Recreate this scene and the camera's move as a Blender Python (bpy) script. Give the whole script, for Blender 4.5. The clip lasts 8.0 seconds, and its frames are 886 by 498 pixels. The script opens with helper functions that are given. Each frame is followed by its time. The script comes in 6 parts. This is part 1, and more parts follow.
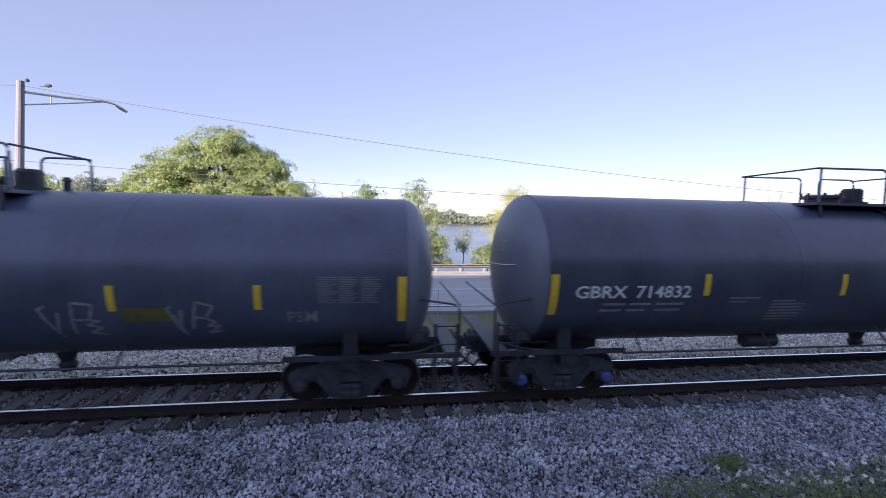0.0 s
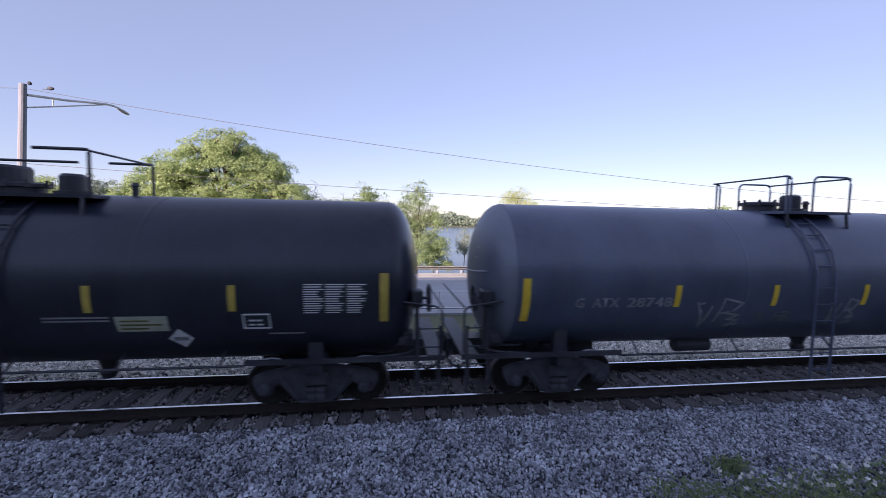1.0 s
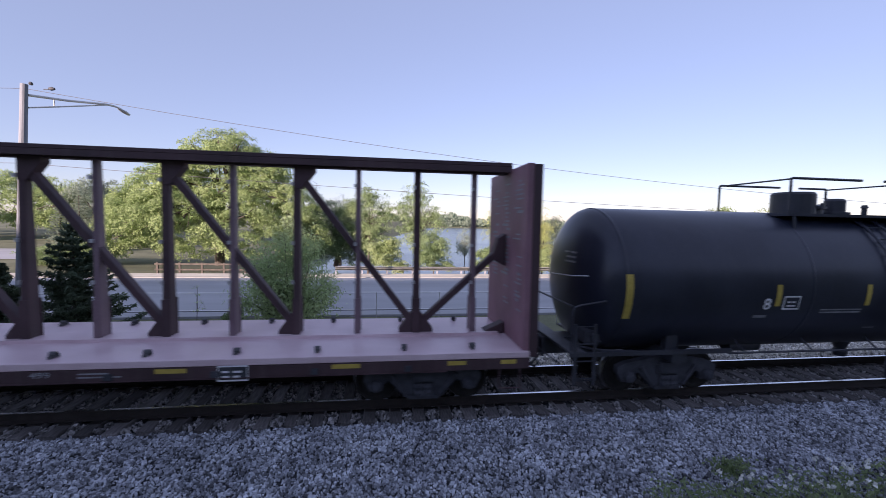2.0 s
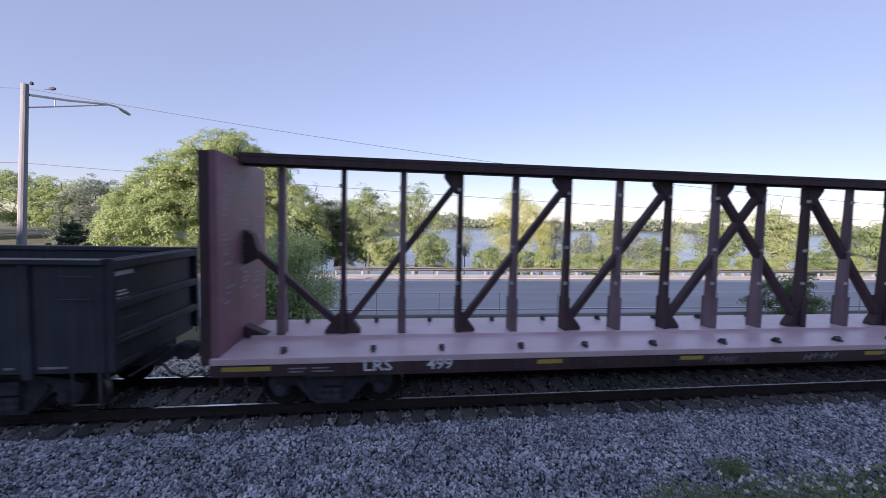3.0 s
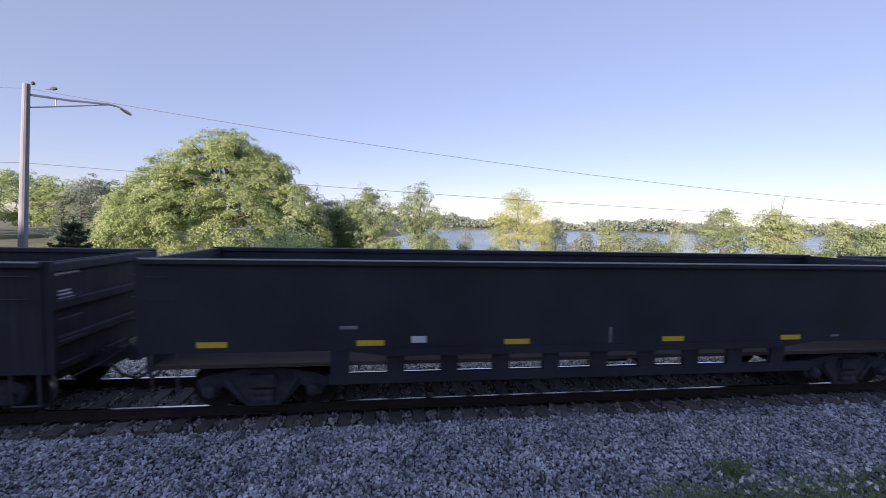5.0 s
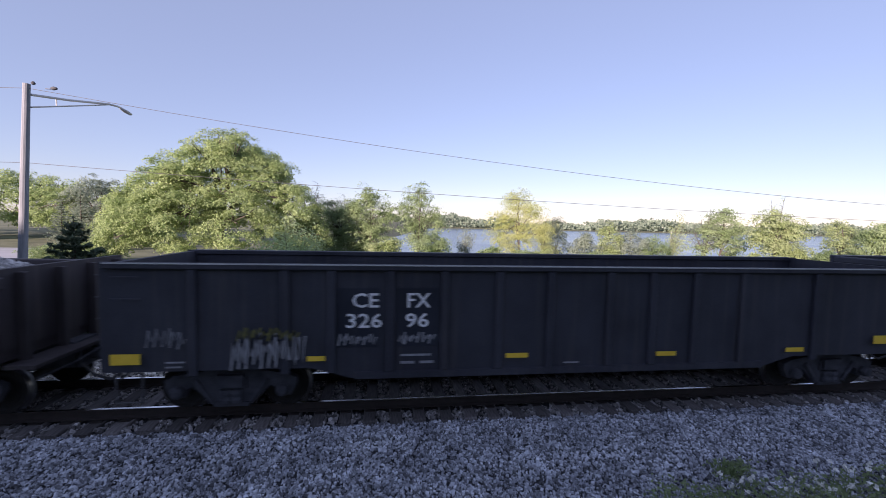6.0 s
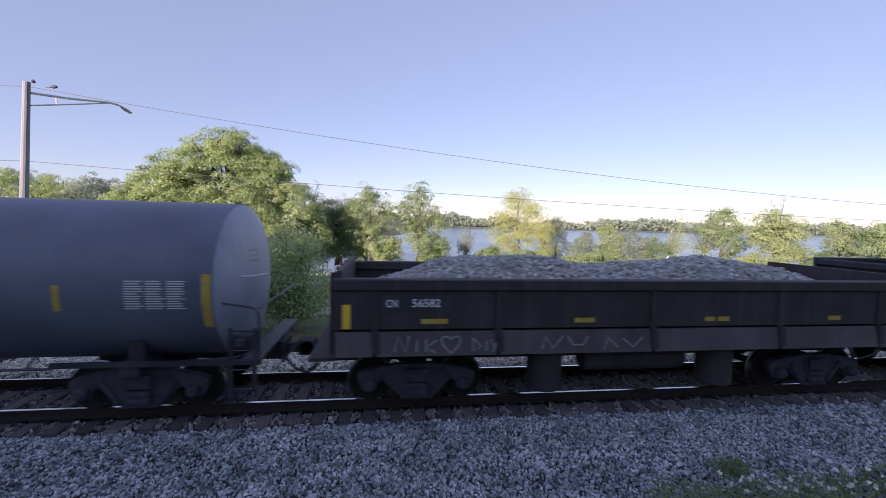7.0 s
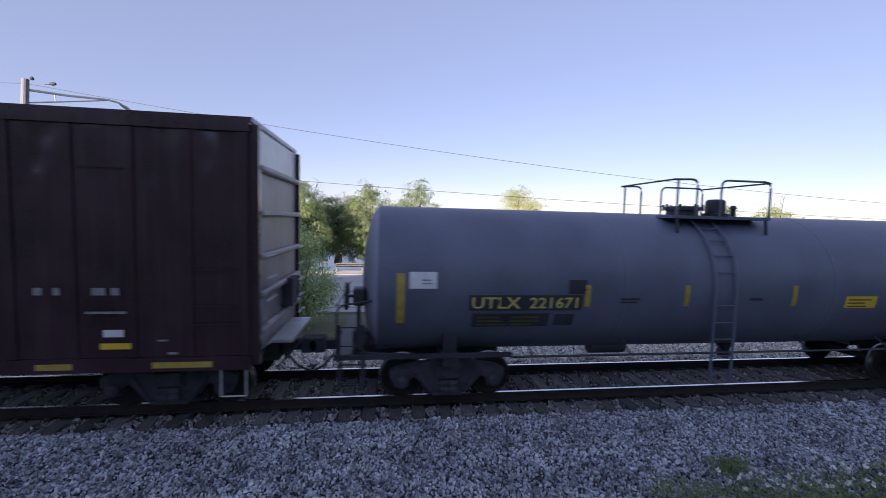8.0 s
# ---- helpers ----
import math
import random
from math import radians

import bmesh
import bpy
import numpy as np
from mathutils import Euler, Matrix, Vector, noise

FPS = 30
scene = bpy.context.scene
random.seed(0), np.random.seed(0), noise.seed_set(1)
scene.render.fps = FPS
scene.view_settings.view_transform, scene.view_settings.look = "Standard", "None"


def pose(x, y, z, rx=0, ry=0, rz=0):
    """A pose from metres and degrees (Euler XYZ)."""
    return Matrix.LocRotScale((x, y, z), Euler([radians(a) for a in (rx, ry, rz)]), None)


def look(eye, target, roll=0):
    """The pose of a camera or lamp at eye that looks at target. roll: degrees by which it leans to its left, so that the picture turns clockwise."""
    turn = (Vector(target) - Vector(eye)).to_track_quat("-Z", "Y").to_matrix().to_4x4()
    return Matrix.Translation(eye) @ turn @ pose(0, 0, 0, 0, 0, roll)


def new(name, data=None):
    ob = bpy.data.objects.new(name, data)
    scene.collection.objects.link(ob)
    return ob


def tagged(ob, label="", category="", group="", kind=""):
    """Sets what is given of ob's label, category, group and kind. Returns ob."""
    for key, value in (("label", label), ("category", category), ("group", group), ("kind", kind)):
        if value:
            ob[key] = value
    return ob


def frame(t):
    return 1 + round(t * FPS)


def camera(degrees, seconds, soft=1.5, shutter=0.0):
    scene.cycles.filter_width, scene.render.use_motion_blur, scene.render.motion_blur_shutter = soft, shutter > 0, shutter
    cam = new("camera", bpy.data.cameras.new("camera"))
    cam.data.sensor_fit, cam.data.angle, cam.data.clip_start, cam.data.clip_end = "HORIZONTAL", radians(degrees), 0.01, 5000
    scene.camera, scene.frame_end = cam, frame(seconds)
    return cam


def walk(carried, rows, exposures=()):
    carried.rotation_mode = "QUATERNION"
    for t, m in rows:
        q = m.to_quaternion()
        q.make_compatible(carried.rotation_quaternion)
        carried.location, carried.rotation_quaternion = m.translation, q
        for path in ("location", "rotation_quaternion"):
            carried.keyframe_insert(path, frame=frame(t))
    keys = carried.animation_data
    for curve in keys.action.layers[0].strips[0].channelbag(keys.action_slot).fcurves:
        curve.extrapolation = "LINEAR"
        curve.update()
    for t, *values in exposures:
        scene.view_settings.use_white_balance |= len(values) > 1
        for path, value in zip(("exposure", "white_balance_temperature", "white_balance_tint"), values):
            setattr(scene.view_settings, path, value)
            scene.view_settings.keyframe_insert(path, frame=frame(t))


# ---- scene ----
cam = camera(95.37, 8.0, soft=0.8, shutter=0.12)
EYE = Vector((0, 0, 3.51))


def aim(yaw, pitch, roll):
    a, b = radians(yaw), radians(pitch)
    return look(EYE, EYE + Vector((-math.sin(a) * math.cos(b), math.cos(a) * math.cos(b), math.sin(b))), roll)


PATH = [(0.0, aim(-8.10, -4.09, 1.09)), (0.5, aim(-8.02, -3.92, 1.04)), (1.0, aim(-7.98, -3.81, 1.05)),
        (1.7, aim(-7.95, -3.73, 1.12)), (2.5, aim(-7.92, -3.67, 1.19)), (3.0, aim(-7.92, -3.63, 1.27)),
        (3.5, aim(-7.90, -3.635, 1.27)), (4.0, aim(-7.86, -3.63, 1.30)), (4.5, aim(-7.85, -3.626, 1.30)),
        (5.2, aim(-7.83, -3.63, 1.31)), (6.0, aim(-7.82, -3.64, 1.32)), (6.5, aim(-7.81, -3.68, 1.36)),
        (7.0, aim(-7.81, -3.78, 1.41)), (7.5, aim(-7.84, -3.93, 1.44)), (8.0, aim(-7.86, -4.06, 1.48))]
EXPOSURE = [(0.0, 1.24, 6350, 41), (0.5, 1.06, 6350, 41), (1.0, 1.1, 6350, 41), (2.5, 1.05, 6350, 40), (8.0, 1.02, 6350, 40)]
walk(cam, PATH, EXPOSURE)

# ---- light ----
SUN_AZ, SUN_EL = radians(220), radians(12.0)
world = bpy.data.worlds.new("sky")
scene.world = world
world.use_nodes = True
wn = world.node_tree.nodes
sky = wn.new("ShaderNodeTexSky")
sky.sky_type, sky.sun_disc = "NISHITA", False
sky.sun_elevation, sky.sun_rotation = SUN_EL, SUN_AZ
sky.air_density, sky.dust_density, sky.ozone_density = 0.92, 0.03, 1.8
# clear sky plus an even bluish fill, added to brighten the shaded foreground
sky_fill, both = wn.new("ShaderNodeBackground"), wn.new("ShaderNodeAddShader")
world.node_tree.links.new(sky.outputs[0], wn["Background"].inputs[0])
wn["Background"].inputs[1].default_value = 0.05
sky_fill.inputs[0].default_value, sky_fill.inputs[1].default_value = (0.53, 0.70, 0.85, 1), 0.205
world.node_tree.links.new(wn["Background"].outputs[0], both.inputs[0])
world.node_tree.links.new(sky_fill.outputs[0], both.inputs[1])
world.node_tree.links.new(both.outputs[0], wn["World Output"].inputs[0])
sun = new("sun", bpy.data.lights.new("sun", "SUN"))
sun.data.energy, sun.data.angle, sun.data.color = 5.0, radians(0.5), (1.0, 0.91, 0.74)
toward = Vector((math.sin(SUN_AZ) * math.cos(SUN_EL), math.cos(SUN_AZ) * math.cos(SUN_EL), math.sin(SUN_EL)))
sun.matrix_world = look(toward * 100, (0, 0, 0))


# ---- materials ----
def surf(name, c1, c2, scale=3.0, rough=0.6, metal=0.0, bump=0.0, fine=40.0, vary=0.0, stretch=(1, 1, 1), island=False,
         spec=0.5, through_light=0.0, streak=0.0):
    """Two-scale mottled surface in object space; vary: brightness change from piece to piece."""
    m = bpy.data.materials.new(name)
    m.use_nodes = True
    n, l = m.node_tree.nodes, m.node_tree.links
    bsdf = n["Principled BSDF"]
    tc = n.new("ShaderNodeTexCoord")
    mp = n.new("ShaderNodeMapping")
    mp.inputs["Scale"].default_value = stretch
    l.new(tc.outputs["Object"], mp.inputs[0])
    big, small = n.new("ShaderNodeTexNoise"), n.new("ShaderNodeTexNoise")
    for node, s in ((big, scale), (small, fine)):
        node.inputs["Scale"].default_value = s
        node.inputs["Detail"].default_value = 5
        l.new(mp.outputs[0], node.inputs["Vector"])
    add = n.new("ShaderNodeMath")
    add.operation = "MULTIPLY_ADD"
    l.new(small.outputs["Fac"], add.inputs[0])
    add.inputs[1].default_value = 0.45
    l.new(big.outputs["Fac"], add.inputs[2])
    ramp = n.new("ShaderNodeMapRange")
    ramp.inputs[1].default_value, ramp.inputs[2].default_value = 0.5, 0.95
    l.new(add.outputs[0], ramp.inputs[0])
    mix = n.new("ShaderNodeMix")
    mix.data_type = "RGBA"
    mix.inputs[6].default_value, mix.inputs[7].default_value = (*c1, 1), (*c2, 1)
    l.new(ramp.outputs[0], mix.inputs[0])
    col = mix.outputs[2]
    if streak:
        st = n.new("ShaderNodeMapping")
        st.inputs["Scale"].default_value = (7, 7, 0.35)
        l.new(tc.outputs["Object"], st.inputs[0])
        sn = n.new("ShaderNodeTexNoise")
        sn.inputs["Scale"].default_value = 1.0
        sn.inputs["Detail"].default_value = 4
        l.new(st.outputs[0], sn.inputs["Vector"])
        sr = n.new("ShaderNodeMapRange")
        sr.inputs[1].default_value, sr.inputs[2].default_value = 0.5, 0.75
        sr.inputs[4].default_value = streak
        l.new(sn.outputs["Fac"], sr.inputs[0])
        dm = n.new("ShaderNodeMix")
        dm.data_type = "RGBA"
        dm.inputs[7].default_value = (0.16, 0.14, 0.125, 1)
        l.new(sr.outputs[0], dm.inputs[0])
        l.new(col, dm.inputs[6])
        col = dm.outputs[2]
    if vary:
        src = n.new("ShaderNodeNewGeometry").outputs["Random Per Island"] if island else n.new("ShaderNodeObjectInfo").outputs["Random"]
        mr = n.new("ShaderNodeMapRange")
        mr.inputs[3].default_value, mr.inputs[4].default_value = 1 - vary, 1 + vary
        l.new(src, mr.inputs[0])
        mul = n.new("ShaderNodeVectorMath")
        mul.operation = "SCALE"
        l.new(col, mul.inputs[0])
        l.new(mr.outputs[0], mul.inputs["Scale"])
        col = mul.outputs[0]
    l.new(col, bsdf.inputs["Base Color"])
    bsdf.inputs["Metallic"].default_value = metal
    bsdf.inputs["Specular IOR Level"].default_value = spec
    rr = n.new("ShaderNodeMapRange")
    rr.inputs[3].default_value, rr.inputs[4].default_value = max(0.03, rough - 0.1), min(1, rough + 0.12)
    l.new(add.outputs[0], rr.inputs[0])
    l.new(rr.outputs[0], bsdf.inputs["Roughness"])
    if bump:
        b = n.new("ShaderNodeBump")
        b.inputs["Strength"].default_value = bump
        b.inputs["Distance"].default_value = 0.02
        l.new(add.outputs[0], b.inputs["Height"])
        l.new(b.outputs[0], bsdf.inputs["Normal"])
    if through_light:
        tr = n.new("ShaderNodeBsdfTranslucent")
        l.new(col, tr.inputs[0])
        ms = n.new("ShaderNodeMixShader")
        ms.inputs[0].default_value = through_light
        l.new(bsdf.outputs[0], ms.inputs[1])
        l.new(tr.outputs[0], ms.inputs[2])
        l.new(ms.outputs[0], n["Material Output"].inputs[0])
    return m


def leafy(name, c1, c2, vary=0.2):
    return surf(name, c1, c2, scale=0.5, fine=3, rough=0.55, vary=vary, island=True, through_light=0.45, spec=0.3)


M = dict(
    ballast=surf("ballast", (0.208, 0.22, 0.246), (0.49, 0.51, 0.55), 2.0, 0.75, vary=0.78, island=True, fine=30),
    # Oil stain and the shadow under the train share this darker stone colour.
    ballast_oily_shade=surf("oil-stained ballast darkened for train shadow", (0.095, 0.09, 0.09), (0.36, 0.345, 0.335), 5.0, 0.8, vary=0.7, island=True, fine=30),
    # Lighter copy of the ballast; the far strip's sky glare is painted in.
    ballast_pale=surf("far ballast paled for sky light", (0.606, 0.574, 0.514), (0.850, 0.825, 0.756), 2.0, 0.85, vary=0.4, island=True, fine=30),
    # Bed is near-black so the gaps between stones read as shaded.
    ballast_bed=surf("ballast bed darkened for gap shade", (0.016, 0.016, 0.019), (0.05, 0.05, 0.056), 14.0, 0.95, bump=0.9, fine=60),
    load=surf("gravel load", (0.36, 0.345, 0.33), (0.56, 0.54, 0.52), 2.0, 0.85, vary=0.35, island=True, fine=30),
    load_bed=surf("load bed", (0.2, 0.2, 0.22), (0.36, 0.36, 0.38), 16.0, 0.95, bump=0.8, fine=60),
    tie=surf("weathered tie wood", (0.07, 0.064, 0.064), (0.19, 0.175, 0.17), 3.0, 0.9, bump=0.5, fine=30, vary=0.4, stretch=(8, 1, 4)),
    rail=surf("rail steel", (0.027, 0.022, 0.020), (0.050, 0.038, 0.034), 6.0, 0.7, 0.3, bump=0.2),
    railtop=surf("polished rail head", (0.75, 0.76, 0.78), (0.88, 0.89, 0.9), 6.0, 0.14, 1.0),
    grass=surf("grass ground", (0.085, 0.098, 0.048), (0.2, 0.203, 0.112), 0.35, 0.95, bump=0.6, fine=9),
    asphalt=surf("asphalt", (0.34, 0.34, 0.35), (0.44, 0.44, 0.45), 0.6, 0.75, bump=0.2, fine=40, stretch=(0.2, 1, 1)),
    verge=surf("gravel shoulder", (0.5, 0.455, 0.365), (0.66, 0.615, 0.51), 0.7, 0.95, bump=0.4, fine=25),
    line=surf("road paint", (0.6, 0.6, 0.58), (0.8, 0.8, 0.77), 3, 0.7),
    galv=surf("galvanised steel", (0.42, 0.41, 0.38), (0.6, 0.59, 0.55), 4, 0.45, 0.5),
    wood=surf("grey pole wood", (0.19, 0.2, 0.21), (0.31, 0.32, 0.335), 3, 0.9, bump=0.4, fine=25, stretch=(4, 4, 0.3)),
    bark=surf("bark", (0.060, 0.050, 0.040), (0.140, 0.115, 0.090), 4, 0.95, bump=0.6, fine=30),
    wire=surf("wire", (0.05, 0.05, 0.055), (0.10, 0.10, 0.105), 4, 0.6),
    wheel=surf("wheel steel", (0.012, 0.011, 0.011), (0.030, 0.026, 0.023), 5, 0.75, 0.2, bump=0.2),
    tread=surf("wheel tread", (0.22, 0.22, 0.23), (0.34, 0.34, 0.36), 5, 0.3, 1.0),
    truck=surf("truck cast steel", (0.028, 0.03, 0.04), (0.078, 0.08, 0.094), 4, 0.8, bump=0.3),
    black=surf("black paint", (0.022, 0.024, 0.034), (0.052, 0.055, 0.068), 1.2, 0.42, bump=0.05, streak=0.10),
    tank_a=surf("faded black tank paint", (0.034, 0.045, 0.082), (0.074, 0.092, 0.145), 0.8, 0.26, bump=0.06, streak=0.18, spec=0.8),
    tank_b=surf("dusty black tank paint", (0.048, 0.064, 0.114), (0.098, 0.122, 0.19), 0.8, 0.27, bump=0.06, streak=0.22, spec=0.8),
    tank_c=surf("glossy black tank paint", (0.012, 0.015, 0.029), (0.031, 0.036, 0.056), 0.8, 0.27, bump=0.03, streak=0.05),
    tank_i=surf("grey tank paint", (0.098, 0.117, 0.172), (0.165, 0.188, 0.258), 0.8, 0.4, bump=0.06, streak=0.2),
    # Tank head colours are lighter than the shells: sky light put into the paint.
    skylit_head=surf("tank head paint paled for sky light", (0.115, 0.132, 0.175), (0.19, 0.212, 0.265), 0.9, 0.4, bump=0.06, streak=0.2, spec=0.8),
    # Lighter copy of the oxide red; a lit post face put into colour.
    post_pale=surf("oxide paint paled for a lit face", (0.135, 0.085, 0.10), (0.235, 0.16, 0.185), 1.2, 0.5, bump=0.12, streak=0.2),
    dull_yellow=surf("dirty yellow reflector", (0.40, 0.29, 0.05), (0.56, 0.42, 0.09), 6, 0.5),
    tank_head=surf("grey tank head paint paled for sky light", (0.24, 0.265, 0.34), (0.36, 0.385, 0.46), 0.9, 0.45, bump=0.06, streak=0.2),
    gond_e=surf("gondola paint", (0.024, 0.027, 0.04), (0.06, 0.067, 0.084), 1.0, 0.6, bump=0.1, streak=0.2),
    gond_f=surf("new black paint", (0.017, 0.02, 0.032), (0.036, 0.04, 0.056), 1.0, 0.5, bump=0.05),
    gond_g=surf("dull black paint", (0.018, 0.02, 0.031), (0.043, 0.046, 0.062), 1.0, 0.65, bump=0.15, streak=0.15),
    liner=surf("rusty inside steel", (0.04, 0.032, 0.03), (0.09, 0.07, 0.06), 1.5, 0.8, bump=0.3),
    dump=surf("dark brown dump body", (0.032, 0.026, 0.029), (0.062, 0.051, 0.054), 1.3, 0.65, bump=0.15, streak=0.2),
    skirt=surf("grey dusty skirt", (0.068, 0.062, 0.064), (0.125, 0.115, 0.116), 1.5, 0.7, bump=0.15, streak=0.3),
    oxide=surf("oxide red paint", (0.042, 0.021, 0.025), (0.084, 0.045, 0.052), 1.2, 0.6, bump=0.12, streak=0.15),
    # Deck red raised far above the frame's; sky light is in the colour.
    deck=surf("pinkish red deck paled for open sky", (0.6, 0.43, 0.46), (0.76, 0.59, 0.62), 1.0, 0.35, bump=0.12),
    box=surf("boxcar brown paint", (0.03, 0.012, 0.023), (0.06, 0.027, 0.044), 0.9, 0.12, bump=0.05, streak=0.12, spec=0.9),
    # End colour is well above the side brown: sky light painted in.
    boxend=surf("boxcar end paint paled for sky light", (0.19, 0.165, 0.175), (0.36, 0.33, 0.35), 1.3, 0.4, bump=0.12, streak=0.3),
    grate=surf("worn grey walkway steel", (0.06, 0.063, 0.075), (0.12, 0.125, 0.14), 5, 0.5, 0.3, bump=0.2),
    faded=surf("faded red bulkhead paint", (0.2, 0.09, 0.115), (0.33, 0.175, 0.21), 1.2, 0.5, bump=0.12, streak=0.2),
    zinc=surf("zinc sheet", (0.45, 0.46, 0.47), (0.62, 0.63, 0.64), 2, 0.4, 0.4),
    yellow=surf("yellow reflector", (0.78, 0.5, 0.03), (0.88, 0.6, 0.06), 6, 0.45),
    pale_yellow=surf("dusty yellow reflector", (0.442, 0.390, 0.130), (0.624, 0.559, 0.208), 6, 0.6),
    olive=surf("worn olive decal", (0.1, 0.098, 0.025), (0.17, 0.165, 0.045), 6, 0.6),
    cream=surf("worn cream placard", (0.34, 0.36, 0.28), (0.48, 0.5, 0.40), 8, 0.6),
    white=surf("white lettering", (0.7, 0.71, 0.73), (0.86, 0.87, 0.88), 9, 0.6),
    faint=surf("faded lettering", (0.20, 0.21, 0.23), (0.34, 0.35, 0.37), 9, 0.7),
    spray=surf("pale spray paint", (0.48, 0.5, 0.56), (0.78, 0.8, 0.85), 7, 0.6),
    spray_pink=surf("lilac spray paint", (0.42, 0.34, 0.42), (0.6, 0.52, 0.58), 5, 0.6),
    spray_blue=surf("blue spray paint", (0.10, 0.12, 0.32), (0.18, 0.2, 0.45), 5, 0.6),
    spray_slate=surf("slate grey spray paint", (0.05, 0.056, 0.085), (0.11, 0.12, 0.16), 5, 0.6),
    spray_dim=surf("worn spray paint", (0.10, 0.105, 0.12), (0.24, 0.25, 0.27), 7, 0.7),
    gold=surf("yellow lettering", (0.66, 0.54, 0.14), (0.8, 0.68, 0.24), 9, 0.6),
    blue=surf("blue bearing cap", (0.05, 0.08, 0.28), (0.08, 0.12, 0.36), 9, 0.5),
    water=surf("lake water", (0.05, 0.09, 0.14), (0.07, 0.11, 0.17), 0.05, 0.16, bump=0.55, fine=1.2, stretch=(0.4, 1, 1)),
    farwood=leafy("far wood leaves", (0.2, 0.27, 0.19), (0.33, 0.39, 0.28)),
    maple=leafy("maple leaves", (0.245, 0.34, 0.128), (0.46, 0.55, 0.25)),
    ash=leafy("ash leaves", (0.33, 0.45, 0.2), (0.58, 0.68, 0.37)),
    willow=leafy("willow leaves", (0.42, 0.48, 0.15), (0.6, 0.62, 0.28)),
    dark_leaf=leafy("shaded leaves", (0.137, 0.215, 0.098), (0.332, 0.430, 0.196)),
    juniper=leafy("juniper needles", (0.075, 0.115, 0.075), (0.2, 0.25, 0.155)),
    shrub=leafy("shrub leaves", (0.196, 0.288, 0.109), (0.411, 0.502, 0.265)),
    yellow_leaf=leafy("yellow shrub leaves", (0.286, 0.368, 0.135), (0.454, 0.524, 0.284)),
    blue_leaf=leafy("grey green leaves", (0.2, 0.26, 0.185), (0.38, 0.44, 0.33)),
    weed=leafy("weed leaves", (0.189, 0.267, 0.117), (0.377, 0.454, 0.233)),
    petal=surf("white petals", (0.7, 0.7, 0.66), (0.85, 0.85, 0.8), 9, 0.6),
    housewall=surf("pale siding", (0.5, 0.5, 0.5), (0.65, 0.65, 0.64), 1, 0.7),
    roof=surf("grey shingle roof", (0.12, 0.12, 0.13), (0.2, 0.2, 0.21), 2, 0.9),
)


# ---- building helpers ----
def mesh_of(bm, name, mats):
    me = bpy.data.meshes.new(name)
    bm.normal_update()
    bm.to_mesh(me)
    bm.free()
    for m in mats if isinstance(mats, (list, tuple)) else [mats]:
        me.materials.append(m)
    return me


def part(name, bm, material, parent, label="", smooth=False, bevel=0.0):
    if bevel:
        bmesh.ops.bevel(bm, geom=bm.edges[:], offset=bevel, segments=1, affect="EDGES", clamp_overlap=True)
    if smooth:
        for f in bm.faces:
            f.smooth = True
    ob = new(name, mesh_of(bm, name, material))
    ob.parent = parent
    if label:
        tagged(ob, label)
    if name in ("small_print", "graffiti"):
        tagged(ob, kind="stuff")
    return ob


def thing(name, label, category, at=(0, 0, 0), group="", kind=""):
    ob = tagged(new(name), label, category, group, kind)
    ob.location = at
    ob.empty_display_size = 0.2
    return ob


def structure(name, bm, material, label, smooth=False):
    ob = new(name, mesh_of(bm, name, material))
    if smooth:
        for p in ob.data.polygons:
            p.use_smooth = True
    return tagged(ob, label, kind="structure")


def B(bm, x0, x1, y0, y1, z0, z1):
    vs = [bm.verts.new((x, y, z)) for z in (z0, z1) for x, y in ((x0, y0), (x1, y0), (x1, y1), (x0, y1))]
    for i in ((3, 2, 1, 0), (4, 5, 6, 7), (0, 1, 5, 4), (1, 2, 6, 5), (2, 3, 7, 6), (3, 0, 4, 7)):
        bm.faces.new([vs[k] for k in i])
    return bm


def box(*a):
    return B(bmesh.new(), *a)


def prism(pts, y0, y1, bm=None):
    """Outline in x, z, thick in y."""
    bm = bm or bmesh.new()
    a = [bm.verts.new((x, y0, z)) for x, z in pts]
    b = [bm.verts.new((x, y1, z)) for x, z in pts]
    n = len(pts)
    bm.faces.new(a)
    bm.faces.new(b[::-1])
    for i in range(n):
        bm.faces.new((a[i], b[i], b[(i + 1) % n], a[(i + 1) % n]))
    bmesh.ops.recalc_face_normals(bm, faces=bm.faces[:])
    return bm


def tube(pts, r, n=6, bm=None, taper=1.0):
    bm = bm or bmesh.new()
    pts = [Vector(p) for p in pts]
    rings = []
    for i, p in enumerate(pts):
        d = (pts[min(i + 1, len(pts) - 1)] - pts[max(i - 1, 0)]).normalized()
        u = d.orthogonal().normalized() if abs(d.z) > 0.9 else Vector((0, 0, 1)).cross(d).normalized()
        v = d.cross(u)
        rad = r * (1 + (taper - 1) * i / max(1, len(pts) - 1))
        rings.append([bm.verts.new(p + rad * (math.cos(a) * u + math.sin(a) * v)) for a in [2 * math.pi * k / n for k in range(n)]])
    for a, b in zip(rings, rings[1:]):
        for k in range(n):
            bm.faces.new((a[k], a[(k + 1) % n], b[(k + 1) % n], b[k]))
    bm.faces.new(rings[0][::-1])
    bm.faces.new(rings[-1])
    return bm


